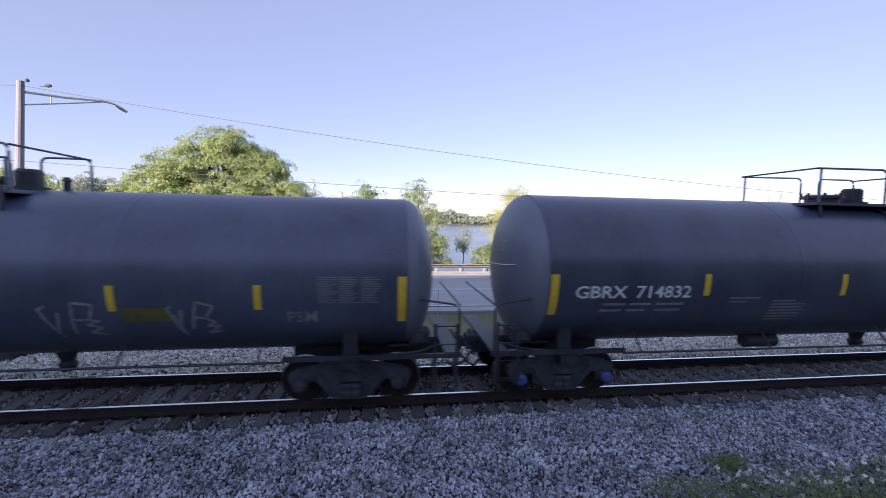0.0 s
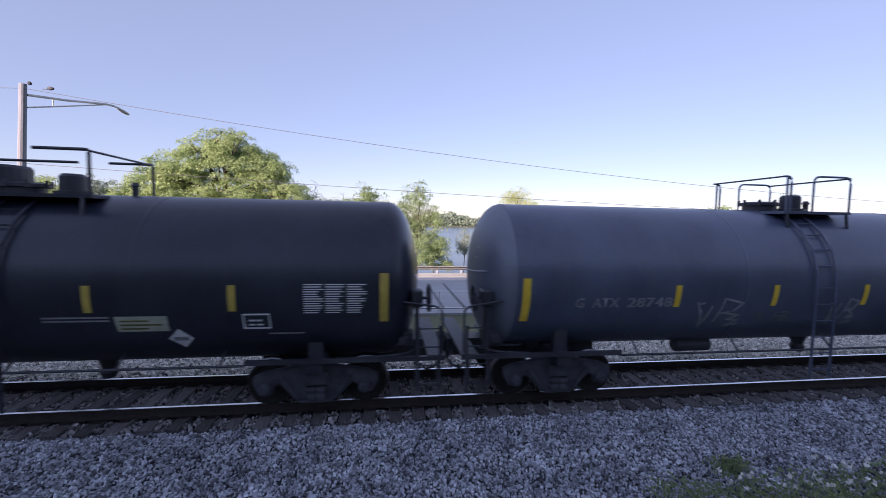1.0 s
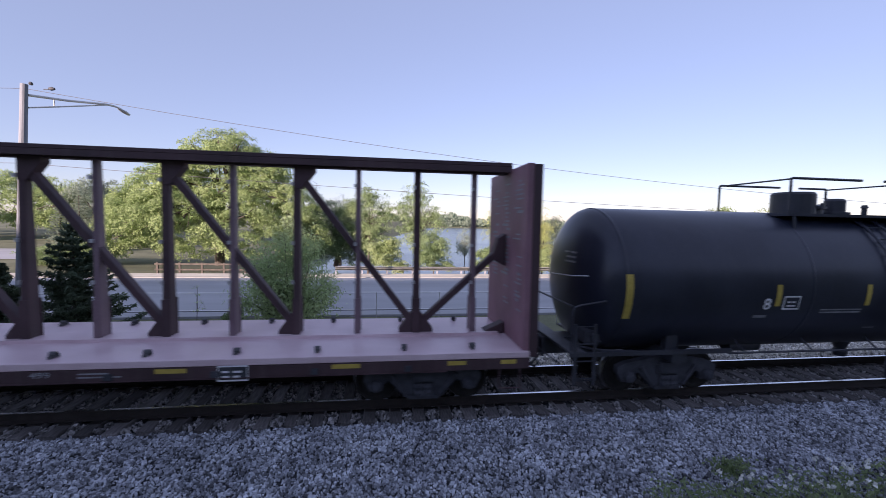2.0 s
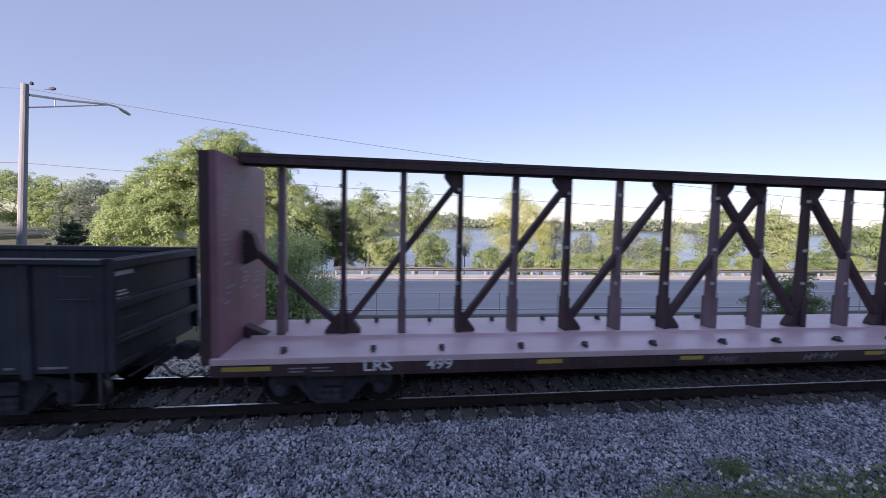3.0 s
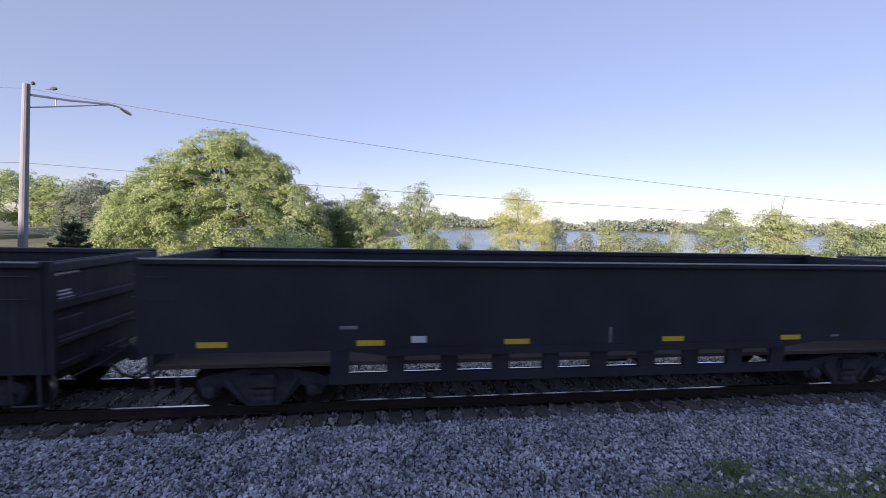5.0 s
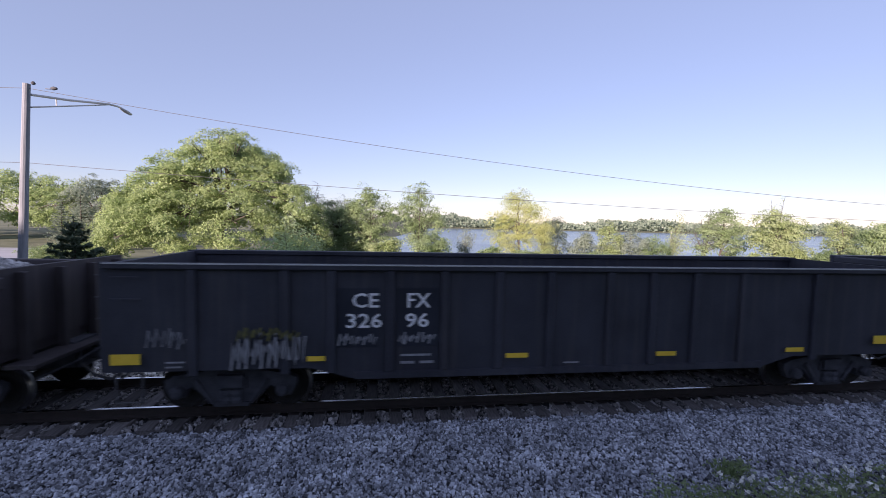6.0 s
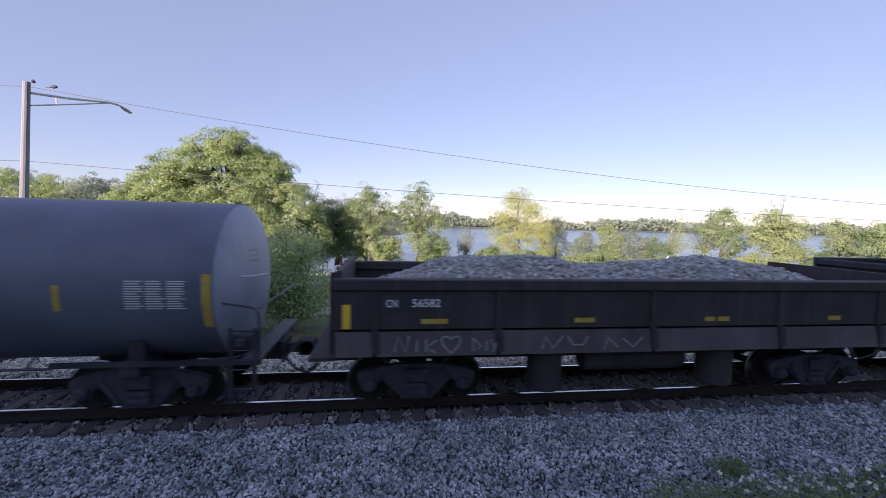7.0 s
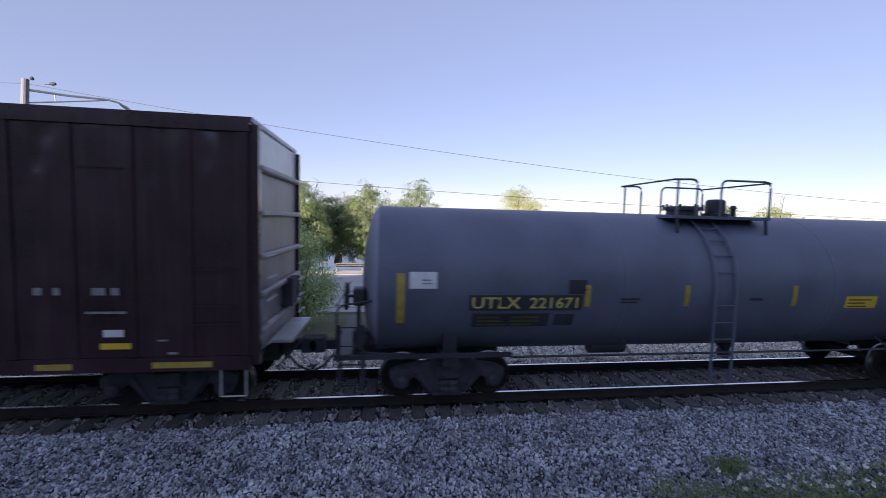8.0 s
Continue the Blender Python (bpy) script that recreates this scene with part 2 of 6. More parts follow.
def lathe_x(profile, yc, zc, n=40, bm=None):
    """Rings of (x, radius) round a lengthwise axis."""
    bm = bm or bmesh.new()
    rings = []
    for x, r in profile:
        if r < 1e-4:
            rings.append([bm.verts.new((x, yc, zc))])
        else:
            rings.append([bm.verts.new((x, yc + r * math.cos(2 * math.pi * k / n), zc + r * math.sin(2 * math.pi * k / n))) for k in range(n)])
    for a, b in zip(rings, rings[1:]):
        for k in range(n):
            q = [a[k % len(a)], a[(k + 1) % len(a)], b[(k + 1) % len(b)], b[k % len(b)]]
            q = list(dict.fromkeys(q))
            if len(q) > 2:
                bm.faces.new(q)
    bmesh.ops.recalc_face_normals(bm, faces=bm.faces[:])
    return bm


def lathe_z(profile, x, y, n=20, bm=None):
    bm = bm or bmesh.new()
    rings = [[bm.verts.new((x + r * math.cos(2 * math.pi * k / n), y + r * math.sin(2 * math.pi * k / n), z)) for k in range(n)] for z, r in profile]
    for a, b in zip(rings, rings[1:]):
        for k in range(n):
            bm.faces.new((a[k], a[(k + 1) % n], b[(k + 1) % n], b[k]))
    bm.faces.new(rings[0][::-1])
    bm.faces.new(rings[-1])
    return bm


def rounded(points, r=0.12, steps=3):
    """Polyline with its inner corners rounded."""
    pts = [Vector(p) for p in points]
    out = [pts[0]]
    for a, b, c in zip(pts, pts[1:], pts[2:]):
        p, q = b + (a - b).normalized() * r, b + (c - b).normalized() * r
        for k in range(steps + 1):
            t = k / steps
            out.append(p * (1 - t) ** 2 + b * 2 * t * (1 - t) + q * t * t)
    return out + [pts[-1]]


def lettering(body, width, height, spacing=1.0):
    """Outline of a text as a flat bmesh, lower left at the origin, scaled to width and height."""
    cu = bpy.data.curves.new("lettering", "FONT")
    cu.body, cu.resolution_u, cu.offset, cu.space_character = body, 2, 0.012, spacing
    ob = bpy.data.objects.new("lettering", cu)
    scene.collection.objects.link(ob)
    dg = bpy.context.evaluated_depsgraph_get()
    me = ob.evaluated_get(dg).to_mesh()
    bm = bmesh.new()
    bm.from_mesh(me)
    bpy.data.objects.remove(ob)
    xs, ys = [v.co.x for v in bm.verts], [v.co.y for v in bm.verts]
    for v in bm.verts:
        v.co = ((v.co.x - min(xs)) / (max(xs) - min(xs)) * width, (v.co.y - min(ys)) / (max(ys) - min(ys)) * height, 0)
    return bm


def ribbon(bm, pts, w):
    """Flat stroke of width w along points in x, z."""
    pts = [Vector((p[0], p[1])) for p in pts]
    left, right = [], []
    for i, p in enumerate(pts):
        d = (pts[min(i + 1, len(pts) - 1)] - pts[max(i - 1, 0)]).normalized()
        nrm = Vector((-d.y, d.x)) * w / 2
        left.append(bm.verts.new((p.x + nrm.x, p.y + nrm.y, 0)))
        right.append(bm.verts.new((p.x - nrm.x, p.y - nrm.y, 0)))
    for i in range(len(pts) - 1):
        bm.faces.new((right[i], right[i + 1], left[i + 1], left[i]))
    return bm


def sheet(x0, x1, z0, z1, nx=1, nz=4):
    bm = bmesh.new()
    vs = [[bm.verts.new((x0 + (x1 - x0) * i / nx, z0 + (z1 - z0) * j / nz, 0)) for i in range(nx + 1)] for j in range(nz + 1)]
    for j in range(nz):
        for i in range(nx):
            bm.faces.new((vs[j][i], vs[j][i + 1], vs[j + 1][i + 1], vs[j + 1][i]))
    return bm


def bars(rows):
    """Bars in x, z standing for small print: rows of x0, x1, z0, z1."""
    bm = bmesh.new()
    for x0, x1, z0, z1 in rows:
        vs = [bm.verts.new(c) for c in ((x0, z0, 0), (x1, z0, 0), (x1, z1, 0), (x0, z1, 0))]
        bm.faces.new(vs)
    return bm


def print_block(x0, x1, z0, z1, rows, rng, cols=1):
    out = []
    step = (z1 - z0) / rows
    for r in range(rows):
        for c in range(cols):
            a = x0 + (x1 - x0) * c / cols
            b = x0 + (x1 - x0) * (c + rng.uniform(0.6, 0.93)) / cols
            out.append((a, b, z0 + r * step, z0 + (r + 0.42) * step))
    return bars(out)


def onto_flat(bm, y, dx=0.0, dz=0.0):
    for v in bm.verts:
        v.co = (v.co.x + dx, y, v.co.y + dz)
    return bm


def onto_tank(bm, R, zc, dx=0.0, dz=0.0, gap=0.008):
    for v in bm.verts:
        z = v.co.y + dz
        v.co = (v.co.x + dx, -math.sqrt(max(0.01, (R + gap) ** 2 - (z - zc) ** 2)), z)
    return bm


def fast_mesh(name, verts, faces, mats, index=None):
    """Mesh from arrays; every face has the same number of corners."""
    me = bpy.data.meshes.new(name)
    nf, k = faces.shape
    me.vertices.add(len(verts))
    me.vertices.foreach_set("co", np.ascontiguousarray(verts, dtype=np.float32).ravel())
    me.loops.add(nf * k)
    me.loops.foreach_set("vertex_index", np.ascontiguousarray(faces, dtype=np.int32).ravel())
    me.polygons.add(nf)
    me.polygons.foreach_set("loop_start", np.arange(0, nf * k, k, dtype=np.int32))
    for m in mats if isinstance(mats, (list, tuple)) else [mats]:
        me.materials.append(m)
    if index is not None:
        me.polygons.foreach_set("material_index", index.astype(np.int32))
    me.polygons.foreach_set("use_smooth", np.zeros(nf, dtype=bool))
    me.update(calc_edges=True)
    return me


def rotations(rng, n):
    q = rng.normal(size=(n, 4))
    q /= np.linalg.norm(q, axis=1)[:, None]
    w, x, y, z = q.T
    return np.stack([np.stack([1 - 2 * (y * y + z * z), 2 * (x * y - z * w), 2 * (x * z + y * w)], 1),
                     np.stack([2 * (x * y + z * w), 1 - 2 * (x * x + z * z), 2 * (y * z - x * w)], 1),
                     np.stack([2 * (x * z - y * w), 2 * (y * z + x * w), 1 - 2 * (x * x + y * y)], 1)], 1)


def leaf_cloud(name, pts, size, mat, rng, narrow=0.55, facing=None):
    """Folded leaves at pts; facing: the way each leaf's upper side turns, roughly."""
    n = len(pts)
    s = size * rng.uniform(0.6, 1.35, n)[:, None, None]
    base = np.array([(0, -0.5, 0), (narrow / 2, 0, 0.1), (0, 0.5, -0.06), (-narrow / 2, 0, 0.1)])
    if facing is None:
        turn = rotations(rng, n)
    else:
        w = facing + rng.normal(size=(n, 3)) * 0.45
        w /= np.linalg.norm(w, axis=1)[:, None]
        u = np.cross(w, rng.normal(size=(n, 3)))
        u /= np.linalg.norm(u, axis=1)[:, None]
        turn = np.stack([u, np.cross(w, u), w], axis=2)
    v = np.einsum("nij,kj->nki", turn, base) * s
    v += np.asarray(pts)[:, None, :]
    return fast_mesh(name, v.reshape(-1, 3), np.arange(4 * n).reshape(n, 4), mat)


# ---- ground, track, road, lake ----
TRACK_Y = 8.646
ROAD_Z = -0.70
rng = np.random.default_rng(4)


def smooth(a, b, x):
    t = min(1, max(0, (x - a) / (b - a)))
    return t * t * (3 - 2 * t)


# Below y = -10: unseen hill, added to keep sun off train and road.
PROFILE = [(-260, 18.0), (-70, 20.5), (-48, 20.95), (-25, 8.6), (-10, 3.9), (-3, 2.3), (0, 1.7), (2.6, 0.5), (4.3, -0.45), (5.2, -0.72), (8, -0.80), (12.5, -0.80),
           (15, -0.86), (18.2, -0.80), (30.6, -0.80), (31.6, -0.78), (34.5, -0.95), (38, -1.7), (44, -3.2), (60, -4.5), (470, -4.5), (500, -2.0), (560, 1.0), (900, 3), (3000, 6)]


def ground_z(x, y):
    z = np.interp(y, [p[0] for p in PROFILE], [p[1] for p in PROFILE])
    land = 1 - smooth(-24, -6, x - 0.12 * (y - 40))
    if y > 34:
        z = z * (1 - land) + land * max(z, np.interp(y, [34, 60, 100, 300, 900], [-0.95, -0.7, 0.5, 3.0, 6.0]))
    return z


def build_ground():
    xs = sorted(set([-900, -500, -300, -200, -150, -110] + list(range(-90, 91, 6)) + [110, 150, 200, 300, 500, 900, 1500]))
    ys = [-260, -150, -70, -48, -36, -25, -17, -10, -6, -3, -1.5, 0, 1.3, 2.6, 3.5, 4.3, 5.2, 8, 12.5, 15, 18.2, 24, 30.6, 31.6, 33, 34.5, 36, 38, 41, 44, 50, 60, 80, 100, 140, 200, 300, 400, 470, 500, 560, 700, 900, 1500, 3000]
    bm = bmesh.new()
    grid = [[bm.verts.new((x, y, ground_z(x, y) + (0.05 * noise.noise((x * 0.3, y * 0.3, 0)) if y < 4 or 31 < y < 60 else 0))) for x in xs] for y in ys]
    for j in range(len(ys) - 1):
        for i in range(len(xs) - 1):
            bm.faces.new((grid[j][i], grid[j][i + 1], grid[j + 1][i + 1], grid[j + 1][i]))
    structure("ground", bm, M["grass"], "grassy ground from an added sun-blocking hill to the lake shore", True)


def strip(name, y0, y1, z, mat, label, x0=-400, x1=700, thick=0.12):
    return structure(name, box(x0, x1, y0, y1, z - thick, z), mat, label)


build_ground()
strip("road", 18.3, 30.4, ROAD_Z, M["asphalt"], "grey two-lane asphalt road beside the lake")
strip("pavement", 30.41, 32.6, ROAD_Z + 0.03, M["verge"], "pale sandy gravel shoulder beside the road", thick=0.2)
road_marks = thing("road_marking", "worn white lines painted on the asphalt road", "road marking", kind="structure")
for y in (19.4, 29.2):
    part("edge_line", box(-300, 500, y, y + 0.12, ROAD_Z + 0.002, ROAD_Z + 0.006), M["line"], road_marks)
for y in (23.9, 24.2):
    part("centre_line", box(-300, 500, y, y + 0.11, ROAD_Z + 0.002, ROAD_Z + 0.006), M["line"], road_marks)
bm = bmesh.new()
rows = [[bm.verts.new((x - 0.35 * (y - 46), y, ground_z(x, y) + 0.06)) for x in (-62, -56, -50, -44, -39, -36)] for y in (44, 47, 50, 53, 56)]
for a, b in zip(rows, rows[1:]):
    for i in range(5):
        bm.faces.new((a[i], a[i + 1], b[i + 1], b[i]))
structure("pavement", bm, M["asphalt"], "pale paved side drive crossing the distant lawn")
strip("water", 36, 640, -2.6, M["water"], "calm blue lake water with small ripples", -600, 1200, 0.05)

# ballast bed
BED = [(4.9, -0.80), (5.3, -0.62), (6.95, -0.27), (10.35, -0.27), (11.6, -0.45), (13.7, -0.66), (14.3, -0.86)]


def bed_z(y):
    return np.interp(y, [p[0] for p in BED], [p[1] for p in BED])


def build_bed():
    bm = bmesh.new()
    rows = [[bm.verts.new((x, y, z)) for x in range(-60, 101, 8)] for y, z in BED]
    for a, b in zip(rows, rows[1:]):
        for i in range(len(a) - 1):
            bm.faces.new((a[i], a[i + 1], b[i + 1], b[i]))
    structure("trackbed", bm, M["ballast_bed"], "crushed stone bed under the track, near-black for gap shade")


build_bed()


def stones(name, x0, x1, y0, y1, per_m2, size, label, mat, height=None, seed=1, avoid=None, category="gravel"):
    """Crushed stones, each a small irregular solid of 8 corners, lying on a bed."""
    g = np.random.default_rng(seed)
    n = int((x1 - x0) * (y1 - y0) * per_m2)
    x, y = g.uniform(x0, x1, n), g.uniform(y0, y1, n)
    if avoid is not None:
        keep = ~avoid(x, y)
        x, y = x[keep], y[keep]
        n = len(x)
    z = (bed_z(y) if height is None else height(x, y)) + g.uniform(-0.45, 0.6, n) * size
    cube = np.array([(-1, -1, -1), (1, -1, -1), (1, 1, -1), (-1, 1, -1), (-1, -1, 1), (1, -1, 1), (1, 1, 1), (-1, 1, 1)]) * 0.5
    s = size * g.uniform(0.55, 1.3, (n, 1, 1)) * g.uniform(0.5, 1.2, (n, 1, 3))
    c = cube[None] * s * g.uniform(0.55, 1.1, (n, 8, 1))
    v = np.einsum("nij,nkj->nki", rotations(g, n), c) + np.stack([x, y, z], 1)[:, None, :]
    f = np.array([(3, 2, 1, 0), (4, 5, 6, 7), (0, 1, 5, 4), (1, 2, 6, 5), (2, 3, 7, 6), (3, 0, 4, 7)])
    faces = (f[None] + 8 * np.arange(n)[:, None, None]).reshape(-1, 4)
    return tagged(new(name, fast_mesh(name, v.reshape(-1, 3), faces, mat)), label, category, kind="stuff" if category else "")


TIE = 0.483
TIE_X0 = -2.95 + TIE / 2


def on_tie(x, y):
    d = np.abs((x - TIE_X0) / TIE - np.round((x - TIE_X0) / TIE)) * TIE
    return (d < 0.11) & (np.abs(y - TRACK_Y) < 1.29)


def build_track():
    track = thing("railway_track", "single railway track with shiny rail heads on dark wooden ties", "railway track", kind="structure")
    for y in (-0.7525, 0.7525):
        bm = bmesh.new()
        outline = [(-0.075, -0.17), (0.075, -0.17), (0.075, -0.155), (0.012, -0.13), (0.012, -0.04), (0.037, -0.03), (0.037, -0.004), (0.03, 0.0), (-0.03, 0.0), (-0.037, -0.004), (-0.037, -0.03), (-0.012, -0.04), (-0.012, -0.13), (-0.075, -0.155)]
        a = [bm.verts.new((-60, TRACK_Y + y + p, z)) for p, z in outline]
        b = [bm.verts.new((100, TRACK_Y + y + p, z)) for p, z in outline]
        bm.faces.new(a)
        bm.faces.new(b[::-1])
        for i in range(len(outline)):
            j = (i + 1) % len(outline)
            f = bm.faces.new((a[i], b[i], b[j], a[j]))
            f.material_index = 1 if outline[i][1] > -0.001 and outline[j][1] > -0.001 else 0
        bmesh.ops.recalc_face_normals(bm, faces=bm.faces[:])
        part("rail", bm, [M["rail"], M["railtop"]], track, "rusty rail with a polished head")
    g = random.Random(3)
    datas = []
    for k in range(6):
        bm = box(-0.115, 0.115, -1.295, 1.295, -0.18, 0)
        bmesh.ops.bevel(bm, geom=bm.edges[:], offset=0.015, segments=1, affect="EDGES")
        for v in bm.verts:
            v.co += Vector((g.uniform(-0.008, 0.008), g.uniform(-0.03, 0.03), g.uniform(-0.006, 0.004)))
        datas.append(mesh_of(bm, "tie", M["tie"]))
    plate = mesh_of(box(-0.09, 0.09, -0.16, 0.16, -0.185, -0.168), "tie_plate", M["rail"])
    for i in range(-26, 50):
        ob = new("tie", datas[g.randrange(6)])
        ob.parent = track
        ob.location = (TIE_X0 + i * TIE + g.uniform(-0.02, 0.02), TRACK_Y + g.uniform(-0.03, 0.03), -0.186 + g.uniform(-0.008, 0.004))
        ob.rotation_euler = (0, 0, g.uniform(-0.02, 0.02))
        for y in (-0.7525, 0.7525):
            p = new("tie_plate", plate)
            p.parent = ob
            p.location = (0, y, 0.184)
    return track


build_track()
stones("ballast_stones", -7.5, 13, 5.0, 7.42, 1450, 0.047, "loose grey crushed stone on the near shoulder of the track", M["ballast"], seed=2,
       avoid=lambda x, y: on_tie(x, y) & (y > 7.3))
stones("ballast_stones", -9, 20, 7.42, 9.9, 480, 0.058, "oil-stained crushed stone between the ties, darkened for train shadow", M["ballast_oily_shade"], seed=3, height=lambda x, y: bed_z(y) + 0.03,
       avoid=lambda x, y: on_tie(x, y) | (np.abs(np.abs(y - TRACK_Y) - 0.7525) < 0.1))
stones("ballast_stones", -10, 26, 9.9, 14.0, 260, 0.075, "crushed stone on the far track shoulder, paled for sky light", M["ballast_pale"], seed=5)


# ---- roadside ----
def build_fence():
    f = thing("fence", "thin wire fence on slim dark posts beside the road", "fence", (0, 16.6, -0.84))
    for i in range(24):
        x = -16 + i * 2.6
        part("post", box(x - 0.012, x + 0.012, -0.012, 0.012, 0, 1.45), M["galv"], f)
    for z in (0.72, 1.42):
        part("strand", tube([(-16, 0.03, z), (14, 0.03, z), (43.8, 0.03, z)], 0.014 if z < 1 else 0.005, 4), M["wire"], f)


def build_guardrail():
    f = thing("guardrail", "long galvanised guard rail on wooden posts beside the road", "guardrail", (0, 32.3, -0.78))
    pts = [(0.0, 0.42), (0.05, 0.46), (0.05, 0.52), (0.0, 0.56), (0.05, 0.60), (0.05, 0.66), (0.0, 0.72)]
    bm = bmesh.new()
    a = [bm.verts.new((-4, -y, z)) for y, z in pts]
    b = [bm.verts.new((160, -y, z)) for y, z in pts]
    for i in range(len(pts) - 1):
        bm.faces.new((a[i], b[i], b[i + 1], a[i + 1]))
    bmesh.ops.solidify(bm, geom=bm.faces[:], thickness=0.02)
    part("beam", bm, M["galv"], f)
    for i in range(82):
        part("post", box(-4 + i * 2, -3.86 + i * 2, 0.03, 0.17, 0, 0.68), M["wood"], f)


def build_bench_rail():
    f = thing("fence", "short low rail fence of weathered boards on the lit verge", "fence", (-17.5, 33.5, -0.9))
    for i in range(5):
        part("post", box(i * 1.6, i * 1.6 + 0.14, -0.07, 0.07, 0, 0.95), M["bark"], f)
    for z in (0.35, 0.78):
        part("board", box(-0.1, 6.7, -0.11, -0.07, z, z + 0.12), M["bark"], f)


def build_street_lamp():
    p = thing("street_lamp", "grey wooden utility pole carrying a long street lamp arm", "street lamp", (-12.85, 16.5, -0.86))
    part("pole", tube([(-0.42, 0, 0), (-0.25, 0, 3), (-0.08, 0, 6), (0.09, 0, 8.97)], 0.15, 12, taper=0.72), M["wood"], p)
    part("arm", tube([(0.12, 0.1, 8.62), (0.12, 1.9, 8.95), (0.12, 4.2, 9.45), (0.12, 4.8, 9.52), (0.12, 5.2, 9.52)], 0.045, 8), M["galv"], p, "steel lamp arm")
    part("brace", tube([(0.12, 0.1, 8.18), (0.12, 1.9, 8.72), (0.12, 4.2, 9.42)], 0.03, 6), M["galv"], p)
    part("strut", tube([(0.12, 1.25, 8.52), (0.12, 1.25, 8.84)], 0.02, 6), M["galv"], p)
    bm = lathe_x([(4.75, 0.02), (4.85, 0.08), (5.2, 0.12), (5.55, 0.09), (5.65, 0.0)], 0, 0, 10)
    for v in bm.verts:
        v.co = (0.12 + v.co.y, v.co.x + 0.25, 9.50 + v.co.z * 0.6 - (v.co.x - 4.75) * 0.12)
    part("lamp_head", bm, M["galv"], p, "cobra head lamp", smooth=True)
    part("insulator", lathe_z([(8.95, 0.05), (9.0, 0.07), (9.06, 0.03)], 0.3, 0, 8), M["wire"], p)
    bird = thing("bird", "small dark bird perched on the wire by the pole", "bird", (-11.9, 16.5, 7.93))
    bm = lathe_x([(-0.12, 0.0), (-0.07, 0.05), (0.0, 0.07), (0.06, 0.05), (0.09, 0.045), (0.13, 0.0)], 0, 0.07, 8)
    part("body", bm, M["wire"], bird, smooth=True)
    part("tail", box(-0.26, -0.1, -0.02, 0.02, 0.03, 0.05), M["wire"], bird)


def build_wires():
    def line(name, pts, label):
        ob = new(name, mesh_of(tube(pts, 0.009, 5), name, M["wire"]))
        tagged(ob, label, "cable")

    def sag(x0, z0, x1, z1, drop, y=16.5):
        return [(x0 + (x1 - x0) * k / 24, y, z0 + (z1 - z0) * k / 24 - drop * 4 * (k / 24) * (1 - k / 24)) for k in range(25)]

    line("overhead_wire", sag(-12.7, 7.95, 44, 4.66, 1.04), "thin dark overhead wire strung from the pole")
    line("overhead_wire", sag(-12.8, 5.33, 44, 3.94, 0.36), "thin dark overhead wire strung low on the pole")
    line("overhead_wire", sag(-60, 8.1, -12.9, 7.95, 0.5), "thin dark overhead wire strung from the pole")
    line("overhead_wire", sag(-60, 5.5, -12.9, 5.34, 0.3), "thin dark overhead wire strung low on the pole")


def build_marker():
    p = thing("sign", "small pale marker board on a thin post behind the guard rail", "sign", (25.3, 33.6, -0.85))
    part("post", box(-0.04, 0.04, -0.03, 0.03, 0, 1.75), M["wood"], p)
    part("board", prism([(-0.2, 0.95), (0.2, 0.95), (0.2, 1.55), (0, 1.8), (-0.2, 1.55)], -0.06, -0.034), M["line"], p)
    u = thing("utility_post", "thin grey utility post standing by the water", "post", (33.4, 44, -3.2))
    part("post", tube([(0, 0, 0), (0.05, 0, 3.4), (0.05, 0, 6.2)], 0.09, 8, taper=0.8), M["wood"], u)
    part("cap", lathe_z([(6.2, 0.12), (6.3, 0.12), (6.34, 0.05)], 0.05, 0, 8), M["galv"], u)


build_marker()
build_fence()
build_guardrail()
build_bench_rail()
build_street_lamp()
build_wires()


# ---- plants ----
def limbs(base, lobes, r, g, split=0.35):
    """Trunk with a limb into every lobe."""
    bm = bmesh.new()
    base = Vector(base)
    top = Vector((sum(l[0] for l in lobes) / len(lobes), sum(l[1] for l in lobes) / len(lobes), max(l[2] + 0.5 * l[5] for l in lobes)))
    fork = base.lerp(top, split)
    mid = base.lerp(fork, 0.5) + Vector((g.uniform(-1, 1), g.uniform(-1, 1), 0)) * r
    tube([base + Vector((0, 0, -0.3)), mid, fork, fork.lerp(top, 0.5) + Vector((g.uniform(-1, 1), g.uniform(-1, 1), 0)) * r * 2, top], r, 8, bm, 0.2)
    for l in lobes:
        c = Vector(l[:3])
        start = base.lerp(top, g.uniform(split * 0.7, 0.7))
        bend = start.lerp(c, 0.5) + Vector((0, 0, 0.15 * (c - start).length))
        tube([start, bend, c], r * 0.4, 6, bm, 0.25)
        for k in range(3):
            tip = c + Vector((g.uniform(-1, 1) * l[3], g.uniform(-1, 1) * l[4], g.uniform(-0.2, 1) * l[5])) * 0.85
            tube([bend.lerp(c, 0.5), c.lerp(tip, 0.5) + Vector((0, 0, 0.05)), tip], r * 0.16, 5, bm, 0.3)
    return bm


def tree(label, base, lobes, clumps, per, spread, leaf, mat, r, seed, name="tree", category="tree", narrow=0.6, shell=0.5, group=""):
    """Lobes are given from the base: x, y, z, three half sizes."""
    g, gn = random.Random(seed), np.random.default_rng(seed)
    t = thing(name, label, category, base, group)
    part("trunk", limbs((0, 0, 0), lobes, r, g), M["bark"], t)
    pts, out = dome_points(lobes, clumps, per * 1.7, spread * 1.5, gn, shell)
    ob = new("crown", leaf_cloud("crown", pts, leaf * 0.72, M[mat], gn, narrow, out))
    ob.parent = t
    return t


